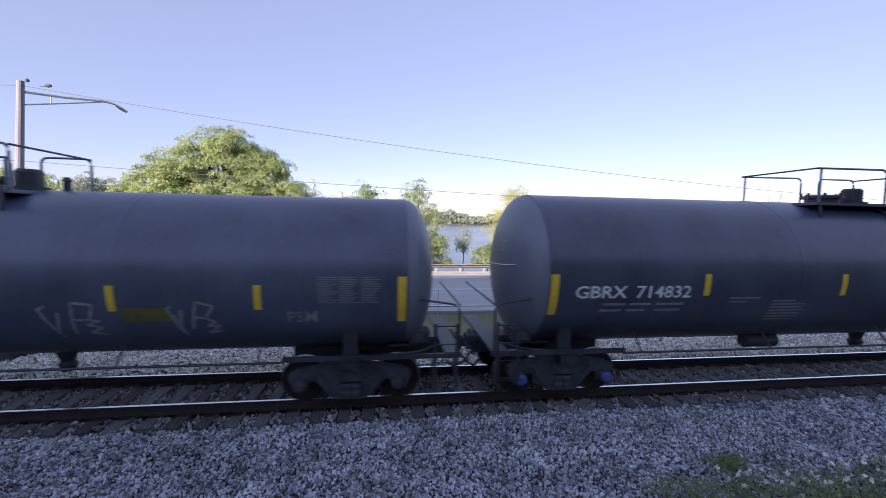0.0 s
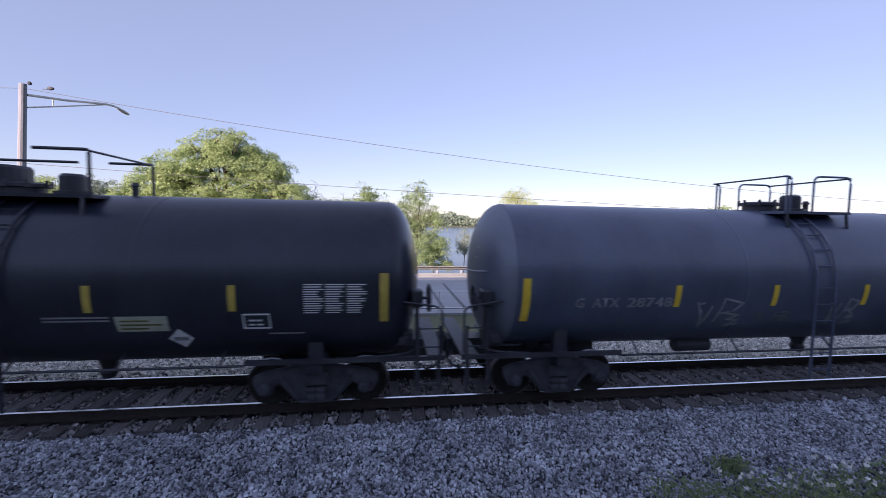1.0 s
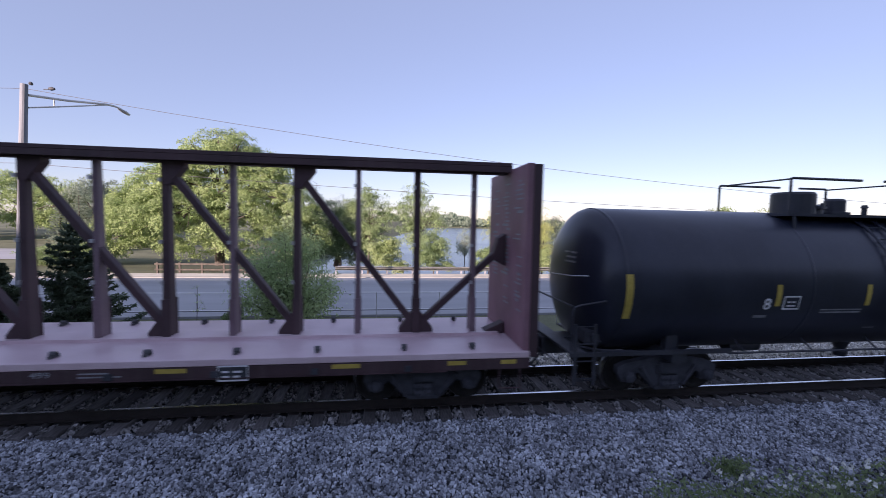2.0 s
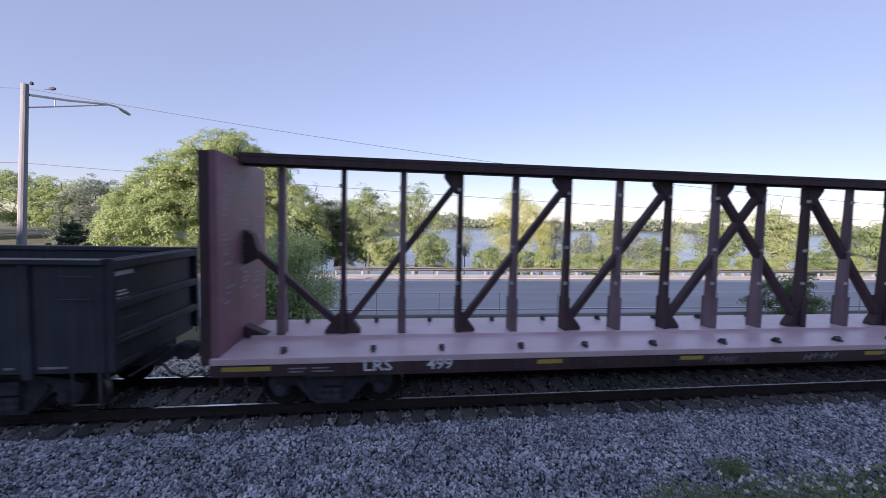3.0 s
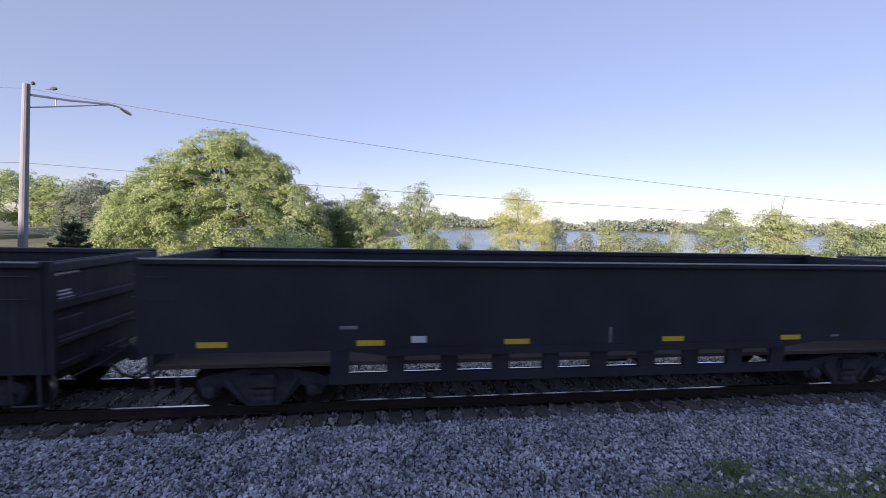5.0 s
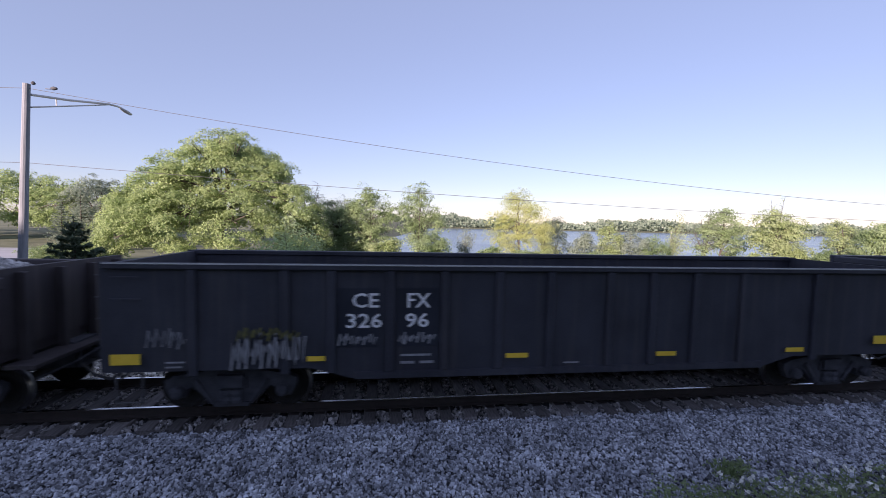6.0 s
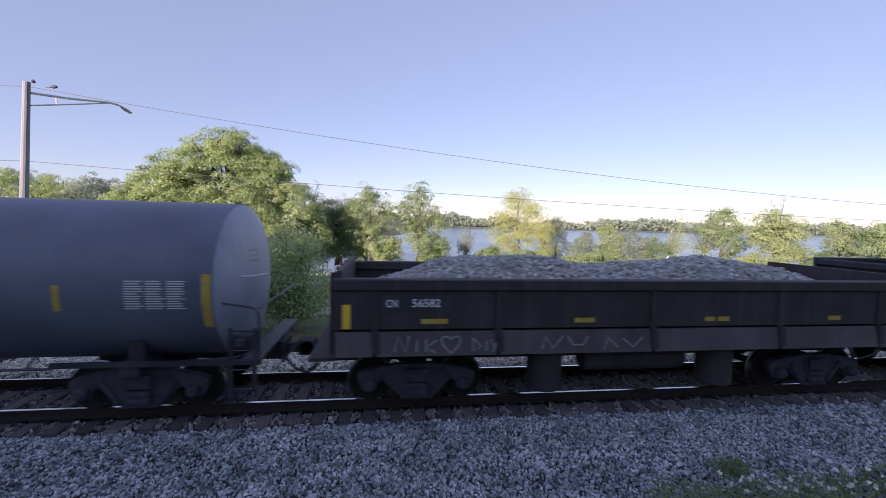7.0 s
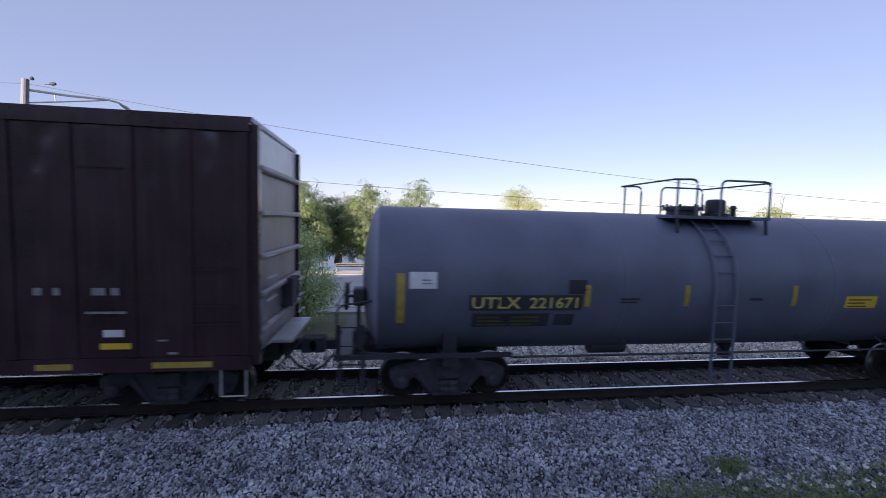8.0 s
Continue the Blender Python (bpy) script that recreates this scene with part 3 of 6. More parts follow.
def dome_points(lobes, clumps, per, R, rng, shell=0.75):
    """Leaf places on flattened sprays that overlap like shingles over the lobes."""
    vol = np.array([l[3] * l[4] * l[5] for l in lobes]) ** 0.7
    L = np.array(lobes)[rng.choice(len(lobes), clumps, p=vol / vol.sum())]
    d = rng.normal(size=(clumps, 3))
    d[:, 2] += 0.25
    d /= np.linalg.norm(d, axis=1)[:, None]
    c = L[:, :3] + d * rng.uniform(shell, 1.05, clumps)[:, None] * L[:, 3:]
    size = R * rng.uniform(0.55, 1.35, clumps)
    k = rng.poisson(per * (size / R) ** 2)
    c, d, size = np.repeat(c, k, axis=0), np.repeat(d, k, axis=0), np.repeat(size, k)
    n = len(c)
    a, q = rng.uniform(0, 2 * math.pi, n), np.sqrt(rng.uniform(0, 1, n)) * rng.uniform(0.8, 1.15, n)
    flat = np.stack([np.cos(a) * q, np.sin(a) * q, 0.45 * (1 - q * q) + rng.normal(0, 0.2, n)], 1) * size[:, None]
    flat[:, 2] -= (flat[:, 0] * d[:, 0] + flat[:, 1] * d[:, 1]) * 0.22
    out = d * 0.6 + np.stack([np.cos(a) * q * 0.5, np.sin(a) * q * 0.5, np.full(n, 0.75)], 1)
    return c + flat, out


def broad_tree(label, base, lobes, clumps, per, R, leaf, mat, r, seed, narrow=0.6, shell=0.75, group=""):
    """Tree whose crown is made of overlapping leaf sprays."""
    gn = np.random.default_rng(seed)
    t = thing("tree", label, "tree", base, group)
    part("trunk", limbs((0, 0, 0), lobes, r, random.Random(seed)), M["bark"], t)
    pts, out = dome_points(lobes, clumps, per, R, gn, shell)
    ob = new("crown", leaf_cloud("crown", pts, leaf, M[mat], gn, narrow, out))
    ob.parent = t
    return t


def airy_tree(label, base, h, w, stems, leaves, leaf, mat, r, seed, low=0.15, lean=0.0, droop=0.0, bare=0.0, spread=0.16, narrow=0.5,
              name="tree", category="tree", group="", fan=1.0):
    """Stems fan out and up from a short trunk; twigs leave the stems, leaves sit along the twigs.
    bare: share of the topmost twigs without leaves; droop: how far the twigs hang."""
    g, gn = random.Random(seed), np.random.default_rng(seed)
    t = thing(name, label, category, base, group)
    bm = bmesh.new()
    fork = Vector((lean * low * 0.5, 0, h * low))
    tube([(0, 0, -0.3), fork * 0.5 + Vector((g.uniform(-1, 1) * r, 0, 0)), fork], r, 8, bm, 0.8)
    twigs = []
    for i in range(stems):
        a = 2.4 * i + g.uniform(-0.5, 0.5)
        u = math.sqrt((i + 0.5) / stems) * g.uniform(0.75, 1.1)
        top = h * max(0.22, 1 - 0.5 * u ** 1.7 * fan) * g.uniform(0.74, 0.98)
        tip = Vector((math.cos(a) * u * w / 2 + lean, math.sin(a) * u * w * 0.4, top))
        side, rise = g.uniform(0.3, 0.75), g.uniform(0.35, 0.6)
        ctl = fork + Vector(((tip.x - fork.x) * side, (tip.y - fork.y) * side, (top - fork.z) * rise))
        curve = [fork * (1 - q) ** 2 + ctl * 2 * q * (1 - q) + tip * q * q for q in [k / 6 for k in range(7)]]
        tube(curve, r * 0.4, 5, bm, 0.08)
        for k in range(11):
            q = 0.12 + 0.88 * (k + g.random()) / 11
            p = fork * (1 - q) ** 2 + ctl * 2 * q * (1 - q) + tip * q * q
            b = g.uniform(0, 6.28)
            length = (0.5 * h + 0.6 * w) * g.uniform(0.08, 0.19) * (1.25 - 0.65 * q)
            d = Vector((math.cos(b), math.sin(b) * 0.8, g.uniform(0.0, 0.95) - droop))
            e = p + d.normalized() * length
            tube([p, p.lerp(e, 0.5) + Vector((0, 0, length * 0.06)), e], r * 0.09 + 0.004, 3, bm, 0.4)
            if not (p.z > h * 0.62 and g.random() < bare):
                twigs.append((p, e))
    part("trunk", bm, M["bark"], t)
    P, E = np.array([tuple(a) for a, b in twigs]), np.array([tuple(b) for a, b in twigs])
    leaves = int(leaves * 1.7)
    spread *= 1.35
    k = gn.integers(0, len(twigs), leaves)
    q = gn.uniform(0.1, 1.1, leaves)[:, None]
    off = gn.normal(size=(leaves, 3)) * spread
    off[:, 2] -= droop * np.abs(gn.normal(size=leaves)) * 0.5
    ob = new("crown", leaf_cloud("crown", P[k] * (1 - q) + E[k] * q + off, leaf, M[mat], gn, narrow, off / spread * 0.5 + np.array([0, 0, 0.6])))
    ob.parent = t
    return t


def conifer(label, base, h, w, mat, seed, needle=0.2, per=85):
    """Tiers of level branches round a straight stem, each with flat sprays of needles."""
    g, gn = random.Random(seed), np.random.default_rng(seed)
    t = thing("conifer", label, "conifer", base)
    bm = tube([(0, 0, -0.2), (0, 0, h * 0.5), (0, 0, h)], 0.02 * h, 7, taper=0.1)
    pts = []
    z = h * 0.05
    while z < h * 0.97:
        u = 1 - z / h
        for k in range(10):
            a = g.uniform(0, 6.28)
            ln = w / 2 * u ** 0.85 * g.uniform(0.55, 1.12) + 0.06
            d = Vector((math.cos(a), math.sin(a), 0))
            mid, tip = Vector((0, 0, z - 0.03 * ln)) + d * ln * 0.55, Vector((0, 0, z + 0.14 * ln)) + d * ln
            tube([(0, 0, z), mid, tip], 0.012, 4, bm, 0.3)
            for j in range(int(per * (0.25 + ln))):
                q = g.uniform(0.12, 1.05)
                p = (Vector((0, 0, z)).lerp(mid, q / 0.55) if q < 0.55 else mid.lerp(tip, (q - 0.55) / 0.45))
                side = Vector((-d.y, d.x, 0)) * g.gauss(0, 0.20) * ln * (1.15 - q)
                pts.append(tuple(p + side + Vector((0, 0, g.gauss(-0.02, 0.035)))))
        z += h * 0.052
    for k in range(20):
        pts.append((g.gauss(0, 0.03), g.gauss(0, 0.03), h * g.uniform(0.93, 1.03)))
    part("trunk", bm, M["bark"], t)
    ob = new("crown", leaf_cloud("crown", np.array(pts), needle, M[mat], gn, 0.3, np.tile([0, 0, 1.0], (len(pts), 1))))
    ob.parent = t
    return t


def blob_lobes(w, h, z0, n, seed, depth=None):
    """Lobes filling a rounded crown w wide and h high that starts at z0."""
    g = random.Random(seed)
    depth = depth or w
    out = [(0, 0, z0 + h * 0.5, w * 0.34, depth * 0.34, h * 0.42)]
    for k in range(n):
        a = 2.4 * k + g.uniform(-0.4, 0.4)
        u = (k + 0.5) / n
        rad = math.sqrt(max(0.05, 1 - (2 * u * 0.9 - 0.75) ** 2)) * 0.36
        s = g.uniform(0.16, 0.24)
        out.append((math.cos(a) * w * rad, math.sin(a) * depth * rad, z0 + h * (0.12 + 0.8 * u), w * s, depth * s, h * s * 0.8))
    return out


def widened(lobes, k):
    return [(a * k, b, c, d * k, e, f) for a, b, c, d, e, f in lobes]


def build_trees():
    # broad maple across the road
    broad_tree("broad leafy maple in yellow-green late summer leaf", (-16.2, 42, -0.75),
               [(0.2, 0, 8.2, 4.2, 4, 4.0), (-3.4, -0.6, 6.4, 3.8, 4, 3.4), (3.6, 0.3, 7.0, 3.2, 3.6, 3.6), (-6.4, -1, 3.8, 3.8, 3.6, 3.0), (6.6, -0.4, 4.4, 3.2, 3.4, 3.2),
                (-2.2, -3, 3.6, 4.2, 3, 3.2), (2.6, -3, 3.8, 4.0, 3, 3.4), (1.6, -0.5, 10.6, 2.6, 2.6, 1.9), (-1.0, 0, 10.4, 2.4, 2.5, 1.9), (-8.4, -0.8, 2.0, 2.4, 2.4, 2.0),
                (-5.0, -0.5, 7.0, 2.2, 2.4, 1.7), (4.8, 0, 8.6, 2.0, 2.2, 1.8), (8.4, -0.4, 2.6, 2.2, 2.4, 2.4), (6.6, -1.6, 6.0, 1.8, 1.8, 1.6), (-2.6, -2.4, 7.6, 2.0, 1.8, 1.5)],
               1150, 125, 0.72, 0.19, "maple", 0.5, 11, shell=0.6)
    # ash by the fence
    airy_tree("slender young ash tree with fresh green leaves beside the fence", (-3.7, 16.2, -0.86), 5.0, 4.4, 22, 9500, 0.13, "ash", 0.08, 12, low=0.06, spread=0.17, fan=1.5)
    tree("thin nearly bare sapling beside the fence", (-7.2, 16.4, -0.86), [(0, 0, 1.5, 0.25, 0.2, 0.5), (0.1, 0, 0.9, 0.3, 0.2, 0.4)], 8, 5, 0.08, 0.08, "ash", 0.02, 61, name="sapling", category="sapling")
    tree("small leafy shrub at the foot of the young ash", (-5.6, 15.9, -0.86), blob_lobes(1.2, 1.2, 0, 4, 62), 60, 14, 0.1, 0.11, "dark_leaf", 0.02, 62, name="shrub", category="shrub")
    conifer("dark green spruce with level branches beside the track", (-10.1, 14.6, -0.86), 4.3, 3.7, "juniper", 13)
    conifer("small dark green spruce beside the track", (-12.6, 14.9, -0.86), 2.9, 2.8, "juniper", 43)
    tree("low dark green shrub beside the fence", (19.3, 17, -0.9), blob_lobes(3.4, 2.3, 0, 6, 3), 320, 24, 0.16, 0.12, "dark_leaf", 0.05, 14, name="shrub", category="shrub", shell=0.2)
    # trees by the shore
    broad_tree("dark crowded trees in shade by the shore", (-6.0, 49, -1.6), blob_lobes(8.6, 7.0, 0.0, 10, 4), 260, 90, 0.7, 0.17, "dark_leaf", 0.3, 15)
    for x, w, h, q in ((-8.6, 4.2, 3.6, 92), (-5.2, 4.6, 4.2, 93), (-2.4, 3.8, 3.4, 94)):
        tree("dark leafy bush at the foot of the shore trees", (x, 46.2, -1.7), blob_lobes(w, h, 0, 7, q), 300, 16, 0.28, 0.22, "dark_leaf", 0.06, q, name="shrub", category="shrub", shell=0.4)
    airy_tree("sparse grey twiggy tree behind the maple", (-9.4, 47, -1.6), 11.2, 5.0, 16, 2600, 0.15, "blue_leaf", 0.2, 16, low=0.3, lean=1.2, bare=0.3, narrow=0.35)
    airy_tree("sparse grey twiggy tree behind the shore bushes", (-5.6, 50, -1.6), 9.0, 4.4, 14, 3000, 0.14, "blue_leaf", 0.2, 36, low=0.3, narrow=0.4)
    tree("rounded shore tree with thin outer branches", (-2.0, 44, -2.2), widened([(0, 0, 7.8, 1.5, 1.4, 1.9), (-1.2, 0, 6.6, 1.4, 1.4, 1.5), (1.3, 0, 6.3, 1.5, 1.4, 1.5), (0, 0, 4.6, 1.9, 1.4, 1.6), (0.8, 0, 3.2, 1.5, 1.3, 1.2)], 1.3), 420, 15, 0.3, 0.26, "shrub", 0.14, 17, shell=0.2)
    tree("upright shore tree with airy yellow-green leaves", (3.2, 44, -2.4), widened([(0.1, 0, 8.6, 1.2, 1.2, 1.6), (-0.8, 0, 7.2, 1.1, 1.2, 1.4), (1.2, 0, 6.6, 1.3, 1.2, 1.2), (-0.2, 0, 5.4, 1.5, 1.2, 1.3), (1.6, 0, 5.6, 1.0, 1, 0.9), (0, 0, 3.8, 1.6, 1.2, 1.2)], 1.35), 360, 14, 0.3, 0.24, "shrub", 0.12, 18, shell=0.2)
    tree("low yellow bush on the lit verge", (0.0, 38, -1.5), blob_lobes(4.2, 3.3, 0.2, 6, 8), 420, 18, 0.2, 0.2, "yellow_leaf", 0.06, 19, name="shrub", category="shrub", shell=0.3)
    tree("round green bush on the lit verge", (4.4, 38, -1.6), blob_lobes(4.4, 3.9, 0.2, 7, 9), 480, 18, 0.22, 0.2, "shrub", 0.06, 20, name="shrub", category="shrub", shell=0.3)
    airy_tree("thin sapling standing against the water", (8.2, 42, -2.2), 7.0, 2.6, 8, 900, 0.16, "blue_leaf", 0.05, 21, low=0.3, name="sapling", category="sapling")
    tree("pale yellow willow with soft drooping foliage", (12.8, 38, -1.7), widened([(-0.3, 0, 7.2, 1.4, 1.2, 1.4), (0.9, 0, 6.2, 1.6, 1.2, 1.4), (-1.4, 0, 5.6, 1.5, 1.2, 1.4), (-1.6, 0, 3.8, 1.5, 1.2, 1.6), (0.2, 0, 4.2, 1.8, 1.3, 1.6), (1.8, 0, 4.2, 1.2, 1.1, 1.3), (-0.6, 0, 2.4, 2.0, 1.3, 1.2)], 1.15), 640, 22, 0.3, 0.2, "willow", 0.14, 22, narrow=0.35, shell=0.2)
    airy_tree("slim willow stem with thin foliage", (15.6, 39, -1.8), 8.0, 2.4, 9, 2600, 0.14, "willow", 0.1, 44, low=0.3, droop=0.4, spread=0.22, narrow=0.3)
    tree("thin grey-green shore tree beside the willow", (18.2, 42, -2.2), [(0, 0, 5.4, 1.0, 0.9, 1.2), (0.3, 0, 3.8, 1.3, 1, 1.3), (-0.2, 0, 2.4, 1.4, 1, 1.0)], 190, 14, 0.26, 0.22, "blue_leaf", 0.08, 23)
    for x, w, h, mat, q in ((21.6, 4.2, 4.6, "blue_leaf", 31), (24.4, 3.2, 5.9, "yellow_leaf", 35), (26.8, 4.4, 5.4, "blue_leaf", 32), (29.6, 3.6, 4.6, "dark_leaf", 33)):
        tree("grey-green shore bush with an uneven outline", (x, 42, -2.3), blob_lobes(w, h, 0.2, 8, q), 330, 13, 0.3, 0.24, mat, 0.08, q, name="shrub", category="shrub", shell=0.35)
    airy_tree("leaning thin tree by the water", (31.0, 42, -2.3), 8.0, 2.4, 8, 1700, 0.15, "yellow_leaf", 0.09, 24, lean=2.2, low=0.25)
    tree("rounded yellow-green shore tree", (41.8, 46, -2.6), blob_lobes(6.0, 7.6, 1.2, 8, 25), 420, 16, 0.35, 0.28, "shrub", 0.16, 25, shell=0.25)
    tree("large yellow-green shore tree with bare upper branches", (43.4, 40, -1.9), [(-0.8, 0, 6.2, 2.0, 1.6, 1.6), (1.8, 0, 5.2, 2.2, 1.6, 1.5), (-2.0, 0, 4.4, 1.9, 1.6, 1.4), (0.4, 0, 3.4, 2.4, 1.6, 1.6), (2.6, 0, 2.6, 2.0, 1.5, 1.4)], 620, 17, 0.32, 0.26, "yellow_leaf", 0.2, 26, shell=0.25)
    tree("pale shore tree with a flat top", (57, 44, -2.5), blob_lobes(5.2, 6.8, 0.4, 7, 27), 320, 15, 0.35, 0.28, "yellow_leaf", 0.16, 27)
    tree("rounded roadside tree in yellow leaf", (57.5, 40, -1.9), blob_lobes(6.6, 6.0, 0.2, 8, 28), 420, 16, 0.35, 0.28, "shrub", 0.16, 28)
    tree("rounded roadside tree in yellow leaf", (66, 43, -2.0), blob_lobes(8, 7.0, 0.2, 8, 29), 420, 16, 0.4, 0.3, "yellow_leaf", 0.16, 29)
    airy_tree("nearly bare twiggy tree among the shore trees", (45.0, 41.5, -2.0), 10.6, 6.4, 16, 700, 0.17, "yellow_leaf", 0.2, 45, low=0.3, bare=0.5, fan=0.9)
    airy_tree("thin twiggy tree behind the shore bushes", (40.6, 47, -2.6), 9.6, 5.0, 14, 900, 0.17, "blue_leaf", 0.14, 46, low=0.3, bare=0.4, fan=0.9)
    airy_tree("spindly tree rising behind the shore trees", (-2.0, 45.4, -2.3), 10.6, 6.0, 14, 1500, 0.16, "shrub", 0.12, 47, low=0.35, bare=0.2, fan=0.7)
    airy_tree("spindly tree rising behind the shore trees", (3.4, 45.4, -2.4), 11.2, 5.0, 14, 1500, 0.16, "shrub", 0.12, 48, low=0.35, bare=0.2, fan=0.7)
    # hedge along the guard rail
    g = random.Random(40)
    x = 9.0
    k = 0
    while x < 75:
        w, h = g.uniform(2.6, 4.4), g.uniform(1.4, 2.7)
        tree("leafy roadside bush behind the guard rail", (x, 35.2 + g.uniform(-0.4, 1.2), -1.1), blob_lobes(w, h, 0, 6, 50 + k, 2.2), int(150 + 40 * w), 13, 0.22, 0.21, g.choice(["shrub", "yellow_leaf", "shrub", "dark_leaf"]), 0.05, 50 + k, name="shrub", category="shrub", shell=0.35, group="bushes behind the guard rail")
        x += w * 0.72
        k += 1
    # trees at the far left, beyond the lawn
    for i, (x, y, w, h) in enumerate(((-62, 78, 13, 10.5), (-53, 74, 11, 9), (-46, 72, 10, 9.6), (-40, 70, 9, 7.5), (-72, 76, 13, 10), (-34, 62, 8, 6.5), (-84, 80, 14, 11))):
        broad_tree("rounded tree at the edge of the distant lawn", (x, y, ground_z(x, y) - 0.1), blob_lobes(w, h, 0.3, 10, 70 + i), 240, 60, 0.9, 0.3, "blue_leaf" if i == 2 else "maple", 0.3, 70 + i, group="trees beyond the lawn")
    for i, (x, y, w, h) in enumerate(((-37.9, 56, 4.4, 7.4), (-34.4, 54, 3.6, 6.2), (-41.5, 58, 4.0, 6.0))):
        conifer("pointed blue-green spruce beyond the road", (x, y, ground_z(x, y) - 0.1), h, w, "blue_leaf", 80 + i, needle=0.3, per=20)
    # low bushes under the maple
    for i, (x, w, h) in enumerate(((-26, 4, 2.6), (-9.0, 4.5, 3.2), (-30, 4, 2.0))):
        tree("low leafy bush on the far verge", (x, 40, -1.3), blob_lobes(w, h, 0, 6, 90 + i), 260, 26, 0.25, 0.15, "shrub", 0.05, 90 + i, name="shrub", category="shrub")


build_trees()


def build_far_shore():
    g = np.random.default_rng(9)
    n = 26000
    x = g.uniform(-420, 900, n)
    ridge = 9 + 4 * np.sin(x * 0.021) + 3 * np.sin(x * 0.083 + 1) + 2 * np.sin(x * 0.31)
    y = 505 + g.uniform(0, 60, n)
    z = np.interp(y, [500, 560], [-2.0, 1.0]) + ridge * g.uniform(0, 1, n) ** 0.7
    me = leaf_cloud("far_woods", np.stack([x, y, z], 1), 3.4, M["farwood"], g, 0.9)
    tagged(new("far_woods", me), "continuous low green woods along the far lake shore", "woods", kind="stuff")


build_far_shore()


def build_house():
    h = thing("house", "pale grey house with a low roof beyond the lawn", "house", (-66.5, 66, 1.6))
    part("wall", box(-4, 4, -3, 3, -2.6, 2.2), M["housewall"], h)
    part("roof", prism([(-4.6, 2.2), (4.6, 2.2), (4.0, 3.6), (-4.0, 3.6)], -3.6, 3.6), M["roof"], h)
    for x in (-2.6, 0.4, 2.4):
        part("window", box(x - 0.5, x + 0.5, -3.03, -2.98, 0.2, 1.4), M["wire"], h)


build_house()


def build_weeds():
    g = np.random.default_rng(21)
    w = thing("weeds", "low green weeds with small white flowers at the ballast edge", "weeds", (5.8, 5.25, -0.62))
    n = 3200
    x, y = g.uniform(-1.9, 3.4, n), g.normal(0, 0.28, n) - 0.25
    top = np.clip(0.34 - 0.3 * np.abs(y + 0.1) + 0.1 * np.sin(x * 3.1), 0.03, None)
    x[:500] = g.normal(-0.15, 0.16, 500)
    y[:500] = g.normal(0.45, 0.08, 500)
    top[:500] = 0.3
    z = g.uniform(0, 1, n) * top
    ob = new("leaves", leaf_cloud("leaves", np.stack([x, y, z], 1), 0.075, M["weed"], g, 0.5))
    ob.parent = w
    k = 45
    pts = np.stack([g.uniform(-0.6, 3.2, k), g.normal(-0.1, 0.2, k), g.uniform(0.22, 0.42, k)], 1)
    ob = new("flowers", leaf_cloud("flowers", np.repeat(pts, 4, axis=0) + g.normal(size=(4 * k, 3)) * 0.016, 0.075, M["petal"], g, 0.9))
    ob.parent = w
    bm = bmesh.new()
    for a, b, c in pts:
        tube([(a, b, 0), (a + 0.02, b, c)], 0.004, 4, bm)
    part("stems", bm, M["weed"], w)


build_weeds()


# ---- train ----
SPEED = 16.92
CARS = []
WHEELS = []
WHEEL_R = 0.42


def stretched(x):
    """Place along the train with the couplers pulled taut."""
    return x + float(np.interp(x, (-144, -126, -112, -96, -79, -62, -42, -23, -7, 11), (-2.10, -1.98, -1.80, -1.51, -1.20, -0.975, -0.645, -0.34, -0.13, -0.11)))


def car(name, label, category, centre):
    centre = stretched(centre)
    t = thing(name, label, category, (centre, TRACK_Y, 0), "cars of the freight train")
    CARS.append((t, centre))
    return t


def wheel_mesh():
    bm = bmesh.new()
    for s in (-1, 1):
        rings = [(0.66, 0.10), (0.69, 0.13), (0.70, 0.33), (0.685, 0.36), (0.685, 0.45), (0.715, 0.45), (0.73, 0.425), (0.82, 0.42), (0.82, 0.36), (0.79, 0.33), (0.77, 0.15), (0.83, 0.13), (0.83, 0.0)]
        n = 28
        vs = []
        for y, r in rings:
            vs.append([bm.verts.new((r * math.cos(2 * math.pi * k / n), s * y, r * math.sin(2 * math.pi * k / n))) for k in range(n)] if r > 0 else [bm.verts.new((0, s * y, 0))])
        for i, (a, b) in enumerate(zip(vs, vs[1:])):
            for k in range(n):
                q = list(dict.fromkeys([a[k % len(a)], a[(k + 1) % len(a)], b[(k + 1) % len(b)], b[k % len(b)]]))
                if len(q) > 2:
                    f = bm.faces.new(q)
                    f.material_index = 1 if i in (5, 6) else 0
    tube([(0, -0.9, 0), (0, 0.9, 0)], 0.085, 10, bm)
    bmesh.ops.recalc_face_normals(bm, faces=bm.faces[:])
    return mesh_of(bm, "wheelset", [M["wheel"], M["tread"]])


